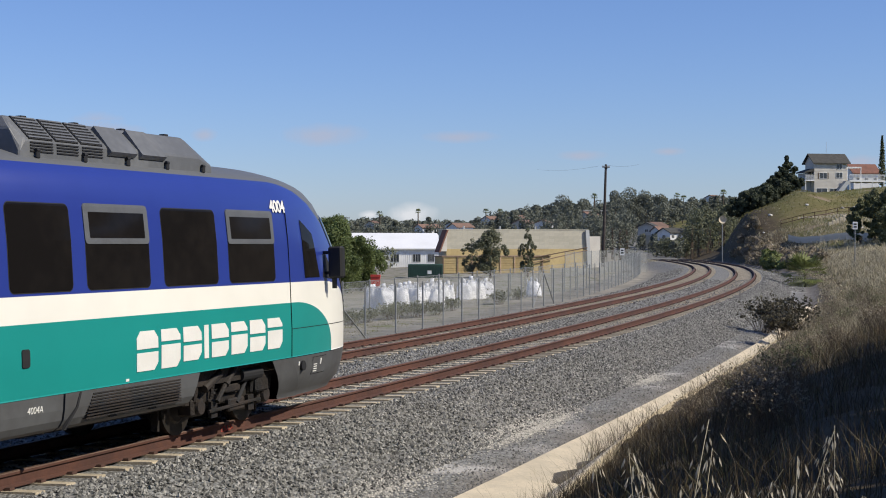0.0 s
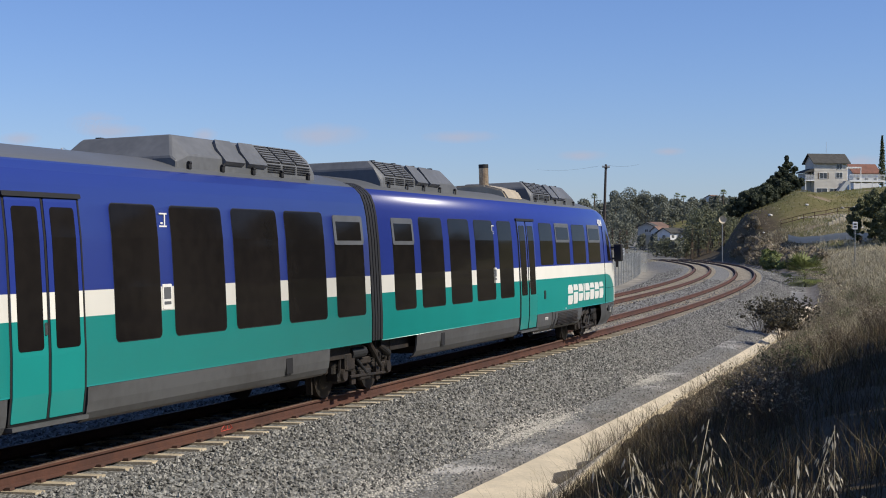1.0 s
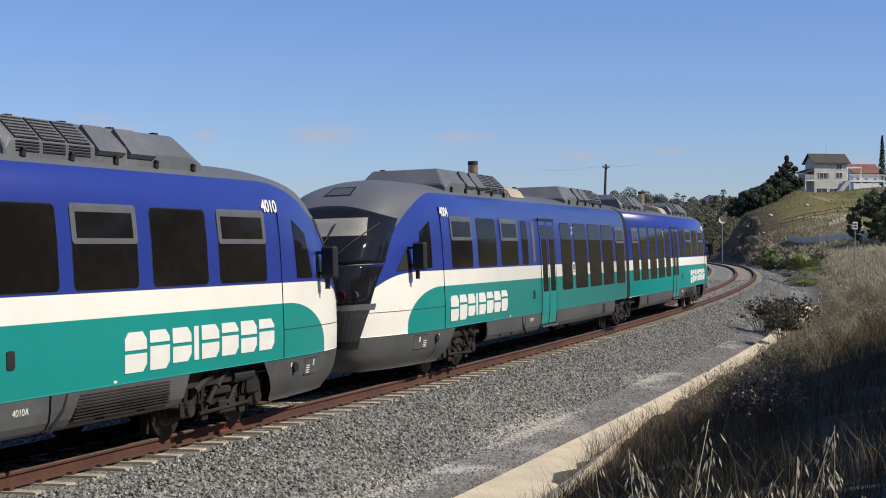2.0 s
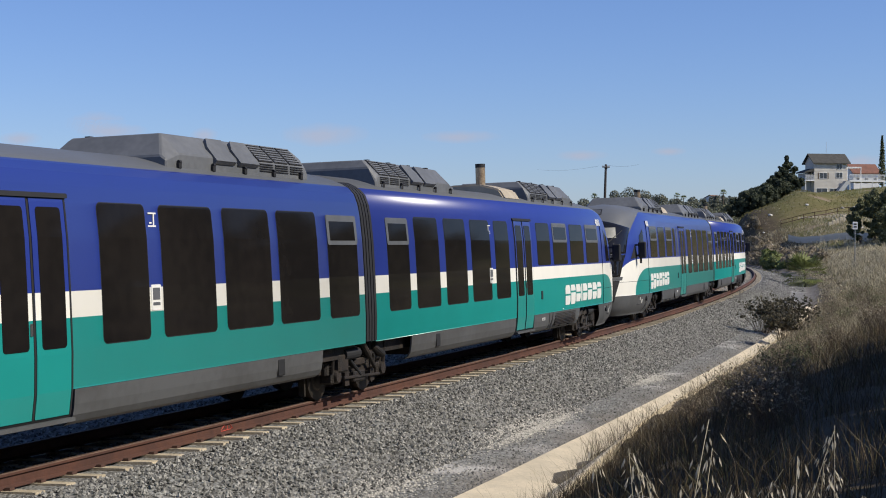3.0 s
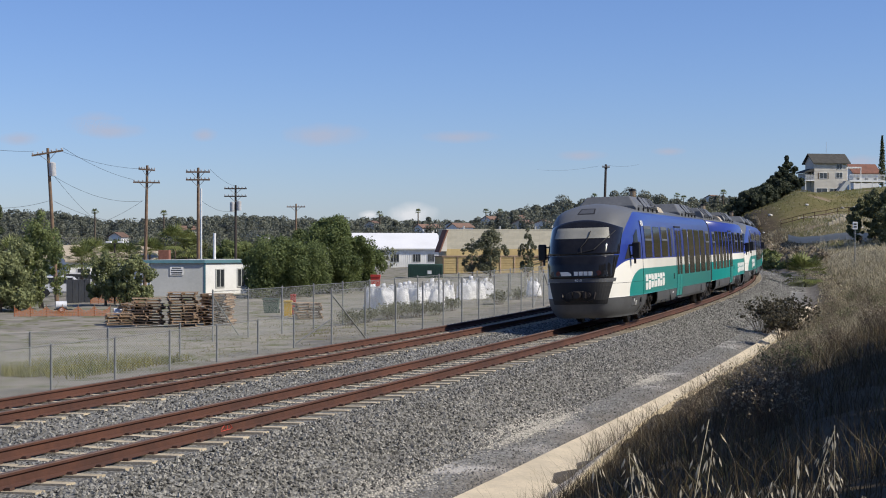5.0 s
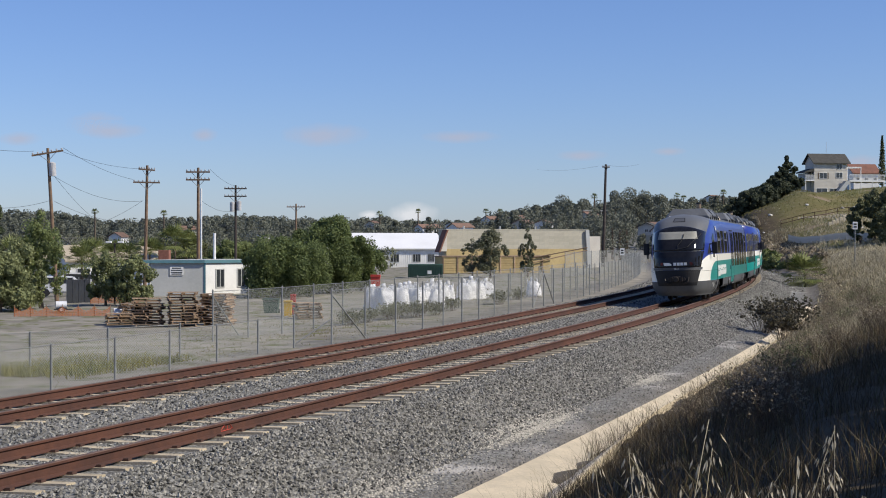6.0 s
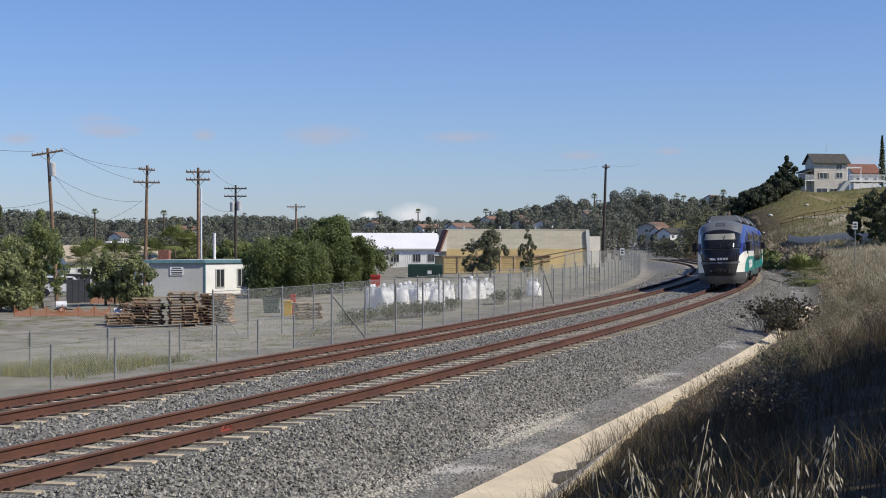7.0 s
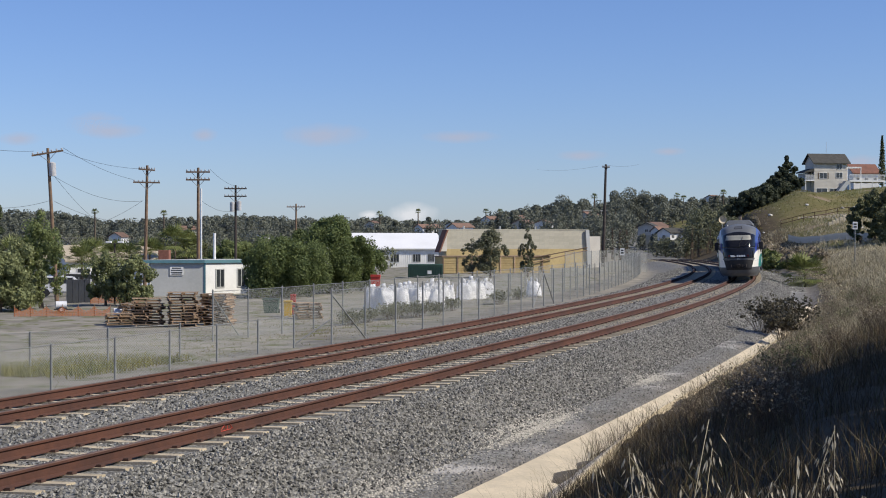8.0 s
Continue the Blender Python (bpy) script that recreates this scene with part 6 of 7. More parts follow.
tagged(part("chimney", box(-23.32, 125, -1.5, -22.45, 125.9, 2.01, bevel=0.02), M_BRICK), "short red brick chimney behind the office", "chimney")


def warehouse():
    x0, x1, d = -18.66, 0.5, 225
    z = ground_at((x0 + x1) / 2, d)
    t = tagged(empty("warehouse", pose((x0 + x1) / 2, d, z, 0, 0, 14)), "long white metal warehouse with a white roof", "building")
    w, h = x1 - x0, rise(441, d) - z
    bm = box(-w / 2, 0, -0.5, w / 2, 12, h)
    part("wall", bm, M_WHITE, t, "white ribbed metal wall")
    bm = bmesh.new()
    for k in range(60):
        xx = -w / 2 + w * (k + 0.5) / 60
        add_box(bm, xx - 0.03, -0.04, 0, xx + 0.03, 0, h)
    part("ribs", bm, M_WHITE, t)
    zr = rise(421, d) - z
    part("roof", prism([(-0.5, h - 0.05), (6, zr + 0.6), (12.5, h - 0.05), (12.5, h + 0.1), (6, zr + 0.75), (-0.5, h + 0.1)], "x", -w / 2 - 0.3, w / 2 + 0.3), M_ROOF_WHITE, t, "low white metal roof")
    for px_, ww in ((-7.08, 1.2), (-3.75, 1.1), (-1.58, 0.9), (-9.33, 0.5)):
        window_on(t, px_ - (x0 + x1) / 2, -0.02, h * 0.52, ww, 1.1, 0, bars=2, frame_m=M_GREYWALL)


warehouse()


def block_building():
    d = 190
    x0, x1 = bearing(790, d), bearing(1036, d)
    z = ground_at((x0 + x1) / 2, d)
    t = tagged(empty("block_building", pose(x0, d, z, 0, 0, 22)), "weathered beige blockwork commercial building with a flat roof", "building")
    w, h = (x1 - x0) * 1.14, rise(407, d) - z
    part("wall", box(0, 0.014, -0.5, w, 2.6, h), M_BLOCK, t)
    part("coping", box(-0.06, -0.04, h, w + 0.06, 2.7, h + 0.10), M_BLOCK, t)
    # courses of large blocks, proud of the joints
    rng = random.Random(3)
    rows = 13
    bh = h / rows
    bl = 1.42
    bm = box(0.012, 0, 0.012, bl - 0.012, 0.06, bh - 0.012)
    me = bpy.data.meshes.new("block")
    bm.to_mesh(me)
    bm.free()
    me.materials.append(M_BLOCK)
    for r in range(rows):
        o = bl / 2 if r % 2 else 0
        for c in range(int((w - o) / bl)):
            b_ = part("block", me, None, t)
            b_.location = (o + c * bl, rng.uniform(-0.006, 0.006), r * bh)
    part("yellow_dado", box(0.0, -0.03, -0.4, w, -0.012, rise(441, d) - z), M_YELLOW_WALL, t, "yellowed lower band of paint")
    # sloping red-tiled canopy at the end and leaning brace
    part("canopy", prism([(-1.15, rise(447, d) - z), (-0.95, rise(447, d) - z), (0.15, rise(407, d) - z), (-0.05, rise(407, d) - z)], "y", -0.4, 1.2), M_ROOF_RED, t, "steep red tiled canopy edge")
    part("canopy_wall", prism([(-0.9, rise(445, d) - z), (0, rise(445, d) - z), (0, rise(409, d) - z)], "y", -0.2, 1.0), M_CREAM, t)
    part("end_wall", box(w, 0.3, -0.5, w + 2.0, 2.5, rise(418, d) - z), M_CREAM, t)
    part("downpipe", prism([(w - 0.15, 0), (w + 0.35, 0), (w + 0.05, h), (w - 0.45, h)], "y", -0.35, -0.1), M_GREYWALL, t)
    for k in range(3):
        part("roof_vent", rod((3 + k * 5.0, 1.6, h), (3 + k * 5.0, 1.6, h + 0.5), 0.12), M_GREYWALL, t)


block_building()


def low_yard_wall():
    d = 165
    x0, x1 = bearing(783, d), bearing(985, d)
    z = ground_at((x0 + x1) / 2, d)
    t = tagged(empty("timber_store", pose(x0, d, z, 0, 0, 16)), "long low ochre boarded store wall in the yard", "shed")
    w, h = x1 - x0, rise(455, d) - z
    part("wall", box(0, 0, -0.5, w, 3, h), M_YELLOW_WALL, t)
    for k in range(7):
        part("board", box(-0.03, -0.06, 0.1 + k * h / 7, w * 0.84, -0.004, 0.04 + (k + 1) * h / 7), M_YELLOW_WALL, t)
    part("top_rail", box(-0.1, -0.12, h, w + 0.1, 3.1, h + 0.12), M_WOOD, t)
    for k in range(8):
        part("upright", box(w * k / 7.6, -0.14, 0, w * k / 7.6 + 0.14, -0.07, h + 0.05), M_WOOD, t)
    part("lean_frame", rod((w * 0.8, -0.2, h * 0.9), (w * 1.35, -0.2, h + 1.0), 0.06), M_WOOD, t)
    part("lean_frame", rod((w * 0.8, -0.2, h * 0.6), (w * 1.35, -0.2, h + 0.7), 0.06), M_WOOD, t)


low_yard_wall()


def container():
    d = 150
    t = tagged(empty("storage_container", pose(bearing(753, d), d, ground_at(bearing(753, d), d))), "dark green storage container in the yard", "container")
    w, h = 62 * d / 2701, rise(468, d) - ground_at(bearing(753, d), d)
    part("body", box(-w / 2, 0, 0, w / 2, 2.4, h, bevel=0.04), M_GREEN_BIN, t)
    for k in range(14):
        x = -w / 2 + w * (k + 0.5) / 14
        part("rib", box(x - 0.06, -0.04, 0.15, x + 0.06, 0.0, h - 0.15), M_GREEN_BIN, t)
    part("label_plate", box(0.2, -0.06, h * 0.3, 0.6, -0.045, h * 0.55), M_WHITE, t)


container()


# the house on the hill
def hill_house():
    d = 300.0
    x = bearing(1462, d)
    z = rise(346, d)
    t = tagged(empty("house", pose(x, d, z, 0, 0, 11)), "cream two-storey house with a dark roof on the hilltop", "house")
    w, dp, h = 6.9, 4.2, rise(288, d) - z
    wall_box("wall", w, dp, h, M_CREAM, t)
    bm = bmesh.new()
    for k in range(24):
        add_box(bm, -w / 2, -dp / 2 - 0.02, k * h / 24, w / 2, -dp / 2, k * h / 24 + 0.03)
    part("siding", bm, M_CREAM, t)
    part("roof", gable_roof(w, dp, h, 1.55, over=0.5), M_ROOF_DARK, t, "dark shingled gable roof")
    for s in (-1, 1):
        part("gable", gable_end(w, dp, h, 1.55, s), M_CREAM, t)
    for xx, zz, ww, hh in ((-1.6, h * 0.58, 1.5, 1.1), (1.75, h * 0.60, 1.3, 1.0), (1.75, h * 0.88, 1.0, 1.2), (-1.9, h * 0.12, 2.2, 1.0), (0.6, h * 0.12, 1.6, 0.9)):
        window_on(t, xx, -dp / 2, zz, ww, hh, 0)
    for yy, zz in ((-1.5, h * 0.6), (1.5, h * 0.6)):
        window_on(t, -w / 2, yy, zz, 1.0, 1.2, -90)
    for xx in (-2.55, -0.65):
        part("shutter", box(xx - 0.16, -dp / 2 - 0.05, h * 0.58 - 0.6, xx + 0.16, -dp / 2 - 0.005, h * 0.58 + 0.6), M_BARK, t)
    # balcony and side porch on the left
    bal = part("balcony", box(-w / 2 - 1.9, -dp / 2, h * 0.42, -w / 2, dp / 2, h * 0.45), M_WHITE, t, "white railed side balcony")
    for k in range(15):
        part("baluster", box(-w / 2 - 1.9 + k * 0.13, -dp / 2, h * 0.45, -w / 2 - 1.86 + k * 0.13, -dp / 2 + 0.04, h * 0.59), M_WHITE, bal)
    part("handrail", box(-w / 2 - 1.95, -dp / 2 - 0.02, h * 0.59, -w / 2, -dp / 2 + 0.06, h * 0.605), M_WHITE, bal)
    for yy in (-dp / 2 + 0.1, dp / 2 - 0.1):
        part("balcony_post", box(-w / 2 - 1.85, yy - 0.08, -0.5, -w / 2 - 1.7, yy + 0.08, h * 0.42), M_WHITE, bal)
    part("porch_roof", prism([(-w / 2 - 2.0, h * 0.66), (-w / 2, h * 0.72), (-w / 2, h * 0.80), (-w / 2 - 2.0, h * 0.70)], "y", -dp / 2, dp / 2), M_ROOF_DARK, t)
    part("porch_wall", box(-w / 2 - 1.5, -dp / 2 + 1.5, 0, -w / 2, dp / 2, h * 0.66), M_GREYWALL, t)
    part("antenna", rod((0, 0, h + 1.9), (0, 0, h + 4.0), 0.03), M_GREYBOX, t)
    # stair and deck at the right
    deck = part("deck", box(w / 2, -dp / 2 - 1.0, h * 0.40, w / 2 + 7.5, dp / 2, h * 0.45), M_WHITE, t, "white railed deck beside the house")
    for k in range(30):
        part("baluster", box(w / 2 + k * 0.25, -dp / 2 - 1.0, h * 0.45, w / 2 + 0.06 + k * 0.25, -dp / 2 - 0.94, h * 0.60), M_WHITE, deck)
    part("handrail", box(w / 2, -dp / 2 - 1.02, h * 0.60, w / 2 + 7.5, -dp / 2 - 0.92, h * 0.62), M_WHITE, deck)
    for k in range(4):
        part("deck_post", box(w / 2 + k * 2.4, -dp / 2 - 0.98, -1.5, w / 2 + 0.15 + k * 2.4, -dp / 2 - 0.83, h * 0.41), M_WHITE, deck)
    part("stair", prism([(0.2, 0), (1.4, 0), (3.6, h * 0.42), (2.6, h * 0.42)], "y", -dp / 2 - 1.4, -dp / 2 - 0.1), M_GREYWALL, t)
    part("pergola", box(w / 2, -dp / 2, h * 0.83, w / 2 + 3.0, dp / 2 - 1, h * 0.86), M_WHITE, t)
    for k in range(2):
        part("pergola_post", box(w / 2 + 2.8 * k + 0.02, -dp / 2, h * 0.45, w / 2 + 0.14 + 2.8 * k, -dp / 2 + 0.12, h * 0.83), M_WHITE, t)


hill_house()
cottage(85.39, 312, 5.4, 5.5, 16.93 - 13.58, 1.7, 8, M_WHITE, M_ROOF_RED, "white house with a red tiled roof on the hill", z=13.58)

# sheds and houses behind the yard
cottage(-33.65, 152, 8.6, 6, 0.91 - ground_at(-33.99, 150), 1.3, 26, M_WHITE, M_TAN, "white building with a tan roof behind the trees")
cottage(-42.89, 160, 8, 6, 0.26 - ground_at(-42.89, 160), 1.0, 24, M_CREAM, M_TAN, "cream building with a tan roof behind the trees")
cottage(-33.54, 165, 5, 5, 0.68 - ground_at(-33.54, 165), 1.1, 28, M_CREAM, M_TAN, "cream building with a tan roof behind the trees")
rng_h = random.Random(21)
M_ROOF_CLAY = mat("faded_clay_roof", (0.21, 0.125, 0.09), (0.15, 0.095, 0.07), rough=0.9, scale=1.5, object_random=0.25)
house_spots = []
for p, q, d, w in ((757, 405, 520, 8), (775, 403, 560, 6), (815, 404, 470, 6), (803, 401, 540, 5), (870, 390, 580, 6), (926, 397, 500, 6), (963, 398, 480, 5), (1042, 383, 520, 5), (1148, 404, 430, 5),
                   (1170, 411, 420, 4), (1190, 414, 400, 6), (455, 418, 430, 5), (120, 434, 300, 4), (985, 372, 600, 5), (1160, 402, 470, 6), (915, 388, 600, 5), (660, 398, 600, 5), (1262, 352, 640, 5), (330, 408, 520, 5), (210, 421, 430, 4)):
    X_, z_ = bearing(p, d), rise(q, d)
    cottage(X_, d, w, min(5, w), 2.3, 1.1, rng_h.uniform(30, 70), rng_h.choice((M_WHITE, M_CREAM, M_WHITE)), M_ROOF_CLAY if rng_h.random() < 0.6 else M_ROOF_DARK,
            "small pale house among trees on the far hillside", z=z_ - 2.0, foot=max(0.5, z_ - 1.5 - ground_at(X_, d)))
    for k in range(4):
        xs, ds = X_ + rng_h.uniform(-0.7, 0.7) * w, d - rng_h.uniform(8, 16)
        top = rise(q + rng_h.uniform(5, 10), ds)
        g = ground_at(xs, ds)
        if top - g > 1.5:
            house_spots.append((xs, ds, top - g, min(6.0, (top - g) * 0.9)))


def terrace_house():
    """Dark modern house with two long decks on the far ridge."""
    d = 540
    x, z = bearing(1056, d), rise(392, d)
    t = tagged(empty("house", pose(x, d, z)), "dark modern house with long decks on the far ridge", "house")
    part("wall", box(-4.5, 0, -6, 4.5, 6, 3.6), M_ROOF_DARK, t)
    for zz, w in ((0.0, 5.6), (2.0, 5.0), (3.6, 4.8)):
        part("deck", box(-w, -1.4, zz, w, 6, zz + 0.28), M_CREAM, t)
    for k in range(7):
        part("deck_post", box(-4.6 + 1.5 * k, -1.3, -5, -4.4 + 1.5 * k, -1.1, 3.6), M_CREAM, t)


terrace_house()


def long_white_building():
    """Long low white building with a dark open bay, behind the yard trees."""
    d = 150
    x0, x1 = bearing(60, d), bearing(262, d)
    zt, zm, zb = rise(461, d), rise(488, d), rise(507, d)
    g = ground_at((x0 + x1) / 2, d)
    t = tagged(empty("workshop", pose(x0, d, 0)), "long low white workshop with dark open bays", "building")
    w = x1 - x0
    part("upper_wall", box(0, 0, zm, w, 6, zt), M_WHITE, t)
    part("parapet", box(-0.1, -0.12, zt, w + 0.1, 6.1, zt + 0.10), M_CREAM, t)
    part("rear_wall", box(0, 2.6, g - 0.5, w, 6, zm), M_GREYWALL, t, "shaded back wall of the open bays")
    for k in range(7):
        part("pier", box(w * k / 6.3, 0.05, g - 0.5, w * k / 6.3 + 0.35, 0.4, zm), M_WHITE, t)
    part("kerb_wall", box(0, 0.02, g - 0.5, w, 0.2, zb), M_WHITE, t)
    for k in range(4):
        window_on(t, w * (0.2 + 0.2 * k), 0, (zt + zm) / 2 + 0.1, 0.7, 0.6, 0)
    part("canopy", box(w * 0.1, -1.6, zm - 0.12, w * 0.8, 0, zm + 0.05), M_WHITE, t)


long_white_building()


# ---------------------------------------------------------------- things in the yard
def plank(name, w, d, h):
    bm = box(-w / 2, -d / 2, 0, w / 2, d / 2, h)
    me = bpy.data.meshes.new(name)
    bm.to_mesh(me)
    bm.free()
    me.materials.append(M_WOOD)
    return me


DECK, STRINGER = plank("board", 1.36, 0.105, 0.018), plank("stringer", 1.36, 0.05, 0.09)


def pallet():
    t = tagged(empty("pallet"), "worn brown wooden pallet in a stack in the yard", "pallet", group="stacked pallets")
    for k in range(7):
        o = part("board", DECK, None, t)
        o.location = (0, -0.54 + k * 0.18, 0.117)
    for k in range(3):
        o = part("stringer", STRINGER, None, t)
        o.matrix_basis = pose(-0.6 + k * 0.6, 0, 0.026, 0, 0, 90) @ Matrix.Diagonal((0.87, 1, 1, 1))
        o = part("board", DECK, None, t)
        o.location = (0, -0.5 + k * 0.5, 0.006)
    return t


rng_p = random.Random(5)
FIRST_PALLET = None
for p, n, d in ((262, 10, 72), (324, 12, 72), (386, 11, 73), (240, 7, 76), (545, 6, 78), (212, 4, 74), (352, 6, 76)):
    X_ = bearing(p, d)
    z = ground_at(X_, d)
    turn = rng_p.uniform(-14, 14)
    for k in range(n):
        m = pose(X_ + rng_p.uniform(-0.09, 0.09), d + rng_p.uniform(-0.07, 0.07), z + 0.012 + k * 0.1355, 0, 0, turn + rng_p.uniform(-9, 9))
        if FIRST_PALLET is None:
            FIRST_PALLET = pallet()
            FIRST_PALLET.matrix_basis = m
        else:
            copy_thing(FIRST_PALLET, m)


def bulk_bag(x, y, seed):
    """A slumped white bulk bag with lifting loops and a tied neck."""
    rng = random.Random(seed)
    t = tagged(empty("bulk_bag", pose(x, y, ground_at(x, y) - 0.03, rng.uniform(-7, 7), rng.uniform(-8, 8), rng.uniform(0, 90))), "slumped white woven bulk bag standing in the yard", "bulk bag", group="white bulk bags")
    bm = bmesh.new()
    bmesh.ops.create_cube(bm, size=1)
    bmesh.ops.subdivide_edges(bm, edges=bm.edges[:], cuts=6, use_grid_fill=True)
    h = rng.uniform(0.95, 1.25)
    for v in bm.verts:
        c = v.co
        f = c.z + 0.5
        bulge = 1.08 - 0.30 * f - 0.30 * max(0, f - 0.75) / 0.25
        r = Vector((c.x, c.y))
        k = 1 - 0.18 * (max(abs(c.x), abs(c.y)) > 0.49) * (min(abs(c.x), abs(c.y)) / 0.5) ** 3
        nn = noise.noise((c.x * 3 + seed, c.y * 3, c.z * 3)) * 0.16 + noise.noise((c.x * 9, c.y * 9 + seed, c.z * 7)) * 0.07
        c.x, c.y = c.x * bulge * k * (1 + nn), c.y * bulge * k * (1 + nn)
        c.z = f * h + nn * 0.5
    part("bag", bm, M_BAG, t, smooth=True)
    bm = rod((0, 0, h - 0.05), (rng.uniform(-0.1, 0.1), 0.02, h + 0.28), 0.16, 0.10, seg=9)
    add_rod(bm, (0, 0, h + 0.1), (0.12, 0.05, h + 0.3), 0.10, 0.03, seg=7)
    part("neck", bm, M_BAG, t, smooth=True)
    for sx in (-1, 1):
        for sy in (-1, 1):
            part("loop", add_rod(rod((sx * 0.34, sy * 0.34, h * 0.9), (sx * 0.22, sy * 0.3, h + 0.16), 0.025, seg=5), (sx * 0.22, sy * 0.3, h + 0.16), (sx * 0.1, sy * 0.36, h * 0.95), 0.025, seg=5), M_BAG, t)


rng_b = random.Random(9)
for k, p in enumerate((660, 668, 684, 693, 708, 716, 726, 738, 748, 757, 772, 782)):
    d = rng_b.uniform(86, 90) + k * 0.35
    bulk_bag(bearing(p, d), d, 30 + k)
for k, p in enumerate((765, 778, 790, 822, 834, 846, 862, 945)):
    d = 97 + 0.8 * k
    bulk_bag(bearing(p, d), d, 60 + k)
for k, (p, d) in enumerate(((650, 74), (690, 76), (705, 77), (745, 78), (770, 80), (730, 79), (800, 84), (885, 92), (620, 72), (915, 98))):
    twiggy_bush(bearing(p, d), d, 0.55 + 0.06 * (k % 4), 1.4 + 0.3 * (k % 3), 500 + k, M_LEAF_PALE, "grey-green low weed growing along the yard fence", per=16, sprig=0.035)


def bin_at(x, y, w, h, material, label):
    t = tagged(empty("bin", pose(x, y, ground_at(x, y))), label, "bin")
    bm = prism([(-w * 0.42, 0), (w * 0.42, 0), (w / 2, h * 0.9), (-w / 2, h * 0.9)], "y", -w * 0.4, w * 0.4)
    part("tub", bm, material, t)
    part("lid", box(-w * 0.54, -w * 0.46, h * 0.9, w * 0.54, w * 0.46, h, bevel=0.02), material, t)
    for s in (-1, 1):
        part("wheel", rod((s * w * 0.4, w * 0.42, 0.1), (s * w * 0.5, w * 0.42, 0.1), 0.1, seg=12), M_RUBBER, t)


bin_at(-8.12, 80, 0.42, 0.85, M_YELLOW, "yellow plastic wheeled bin in the yard")
bin_at(-7.95, 81, 0.28, 1.15, M_RED, "narrow red plastic bin in the yard")
bin_at(-9.45, 84, 0.85, 0.8, M_GREEN_BIN, "dark green bin in the yard")
bin_at(-4.33, 98, 0.6, 1.7, M_RED, "red plastic bin behind the bags")


def parked_car(x, y, turn, label):
    t = tagged(empty("parked_car", pose(x, y, ground_at(x, y), 0, 0, turn)), label, "car")
    side = [(-2.2, 0.35), (2.2, 0.35), (2.25, 0.85), (1.3, 1.0), (0.7, 1.55), (-1.9, 1.6), (-2.2, 1.0)]
    bm = prism(side, "y", -0.88, 0.88)
    bmesh.ops.bevel(bm, geom=bm.edges[:], offset=0.07, segments=2, affect="EDGES")
    part("body", bm, M_CAR, t)
    for s in (-1, 1):
        part("side_window", prism([(-1.75, 1.02), (1.1, 1.02), (0.62, 1.46), (-1.7, 1.48)], "y", s * 0.885, s * 0.895), M_PANE, t)
        for u in (-1.4, 1.4):
            part("wheel", rod((u, s * 0.72, 0.34), (u, s * 0.92, 0.34), 0.34, seg=20), M_RUBBER, t)
    return t


parked_car(-29.31, 118, 12, "white car parked behind a dark screen fence")
parked_car(-32.86, 140, 5, "white car parked beside the far building")


def trailer(x, y, size):
    t = tagged(empty("water_trailer", pose(x, y, ground_at(x, y), 0, 0, 20) @ Matrix.Scale(size, 4)), "small white wheeled vehicle in the yard, simplified to a tank shape", "trailer")
    part("tank", rod((-0.55, 0, 0.8), (0.55, 0, 0.8), 0.4, seg=20), M_CAR, t)
    part("frame", box(-0.7, -0.4, 0.3, 1.1, 0.4, 0.4), M_RUBBER, t)
    for s in (-1, 1):
        w = part("wheel", rod((0, s * 0.42, 0.33), (0, s * 0.60, 0.33), 0.33, seg=20), M_RUBBER, t)
        part("rim", rod((0, s * 0.60, 0.33), (0, s * 0.61, 0.33), 0.18, seg=16), M_CAR, w)


# made-up tank shapes: the first stands for a small jeep, the second for a machine
trailer(-21.52, 86, 0.55)
trailer(-16.07, 76, 0.6)


def orange_net(x0, y0, x1, y1, h):
    n = 6
    pts = [grounded(x0 + (x1 - x0) * k / n, y0 + (y1 - y0) * k / n) for k in range(n + 1)]
    fn = tagged(empty("safety_net"), "sagging orange plastic safety net between stakes", "barrier")
    for p in pts:
        part("stake", rod(p - Vector((0, 0, 0.2)), p + Vector((0, 0, h + 0.1)), 0.025, seg=6), M_POLE, fn)
    v, f, uv = [], [], []
    for i, (a, b) in enumerate(zip(pts, pts[1:])):
        for j in range(4):
            p, q = a.lerp(b, j / 4), a.lerp(b, (j + 1) / 4)
            s0, s1 = (0.25 * math.sin(math.pi * j / 4), 0.25 * math.sin(math.pi * (j + 1) / 4))
            k = len(v)
            v += [p + Vector((0, -0.03, 0.02)), q + Vector((0, -0.03, 0.02)), q + Vector((0, -0.03, h - s1)), p + Vector((0, -0.03, h - s0))]
            f.append((k, k + 1, k + 2, k + 3))
            uv += [(i + j / 4, 0), (i + (j + 1) / 4, 0), (i + (j + 1) / 4, 1), (i + j / 4, 1)]
    me = mesh_from("net", v, f, M_NET_ORANGE)
    lay = me.uv_layers.new(name="UVMap")
    lay.data.foreach_set("uv", np.array(uv, np.float32).ravel())
    part("net", me, None, fn)


orange_net(-23.04, 82, -17.88, 82, 0.55)
orange_net(-22.64, 98, -19.56, 98, 0.8)


def dark_fence():
    x0, x1, d = -24.66, -23.1, 100
    t = tagged(empty("screen_fence"), "dark grey privacy-screened fence in the yard", "fence")
    for k in range(4):
        a = x0 + (x1 - x0) * k / 4
        z = ground_at(a, d)
        part("screen_panel", box(a + 0.02, d, z, a + (x1 - x0) / 4 - 0.02, d + 0.03, z + 1.55), M_SKIRT, t)
        part("post", rod((a, d + 0.05, z), (a, d + 0.05, z + 1.7), 0.03, seg=6), M_POST, t)


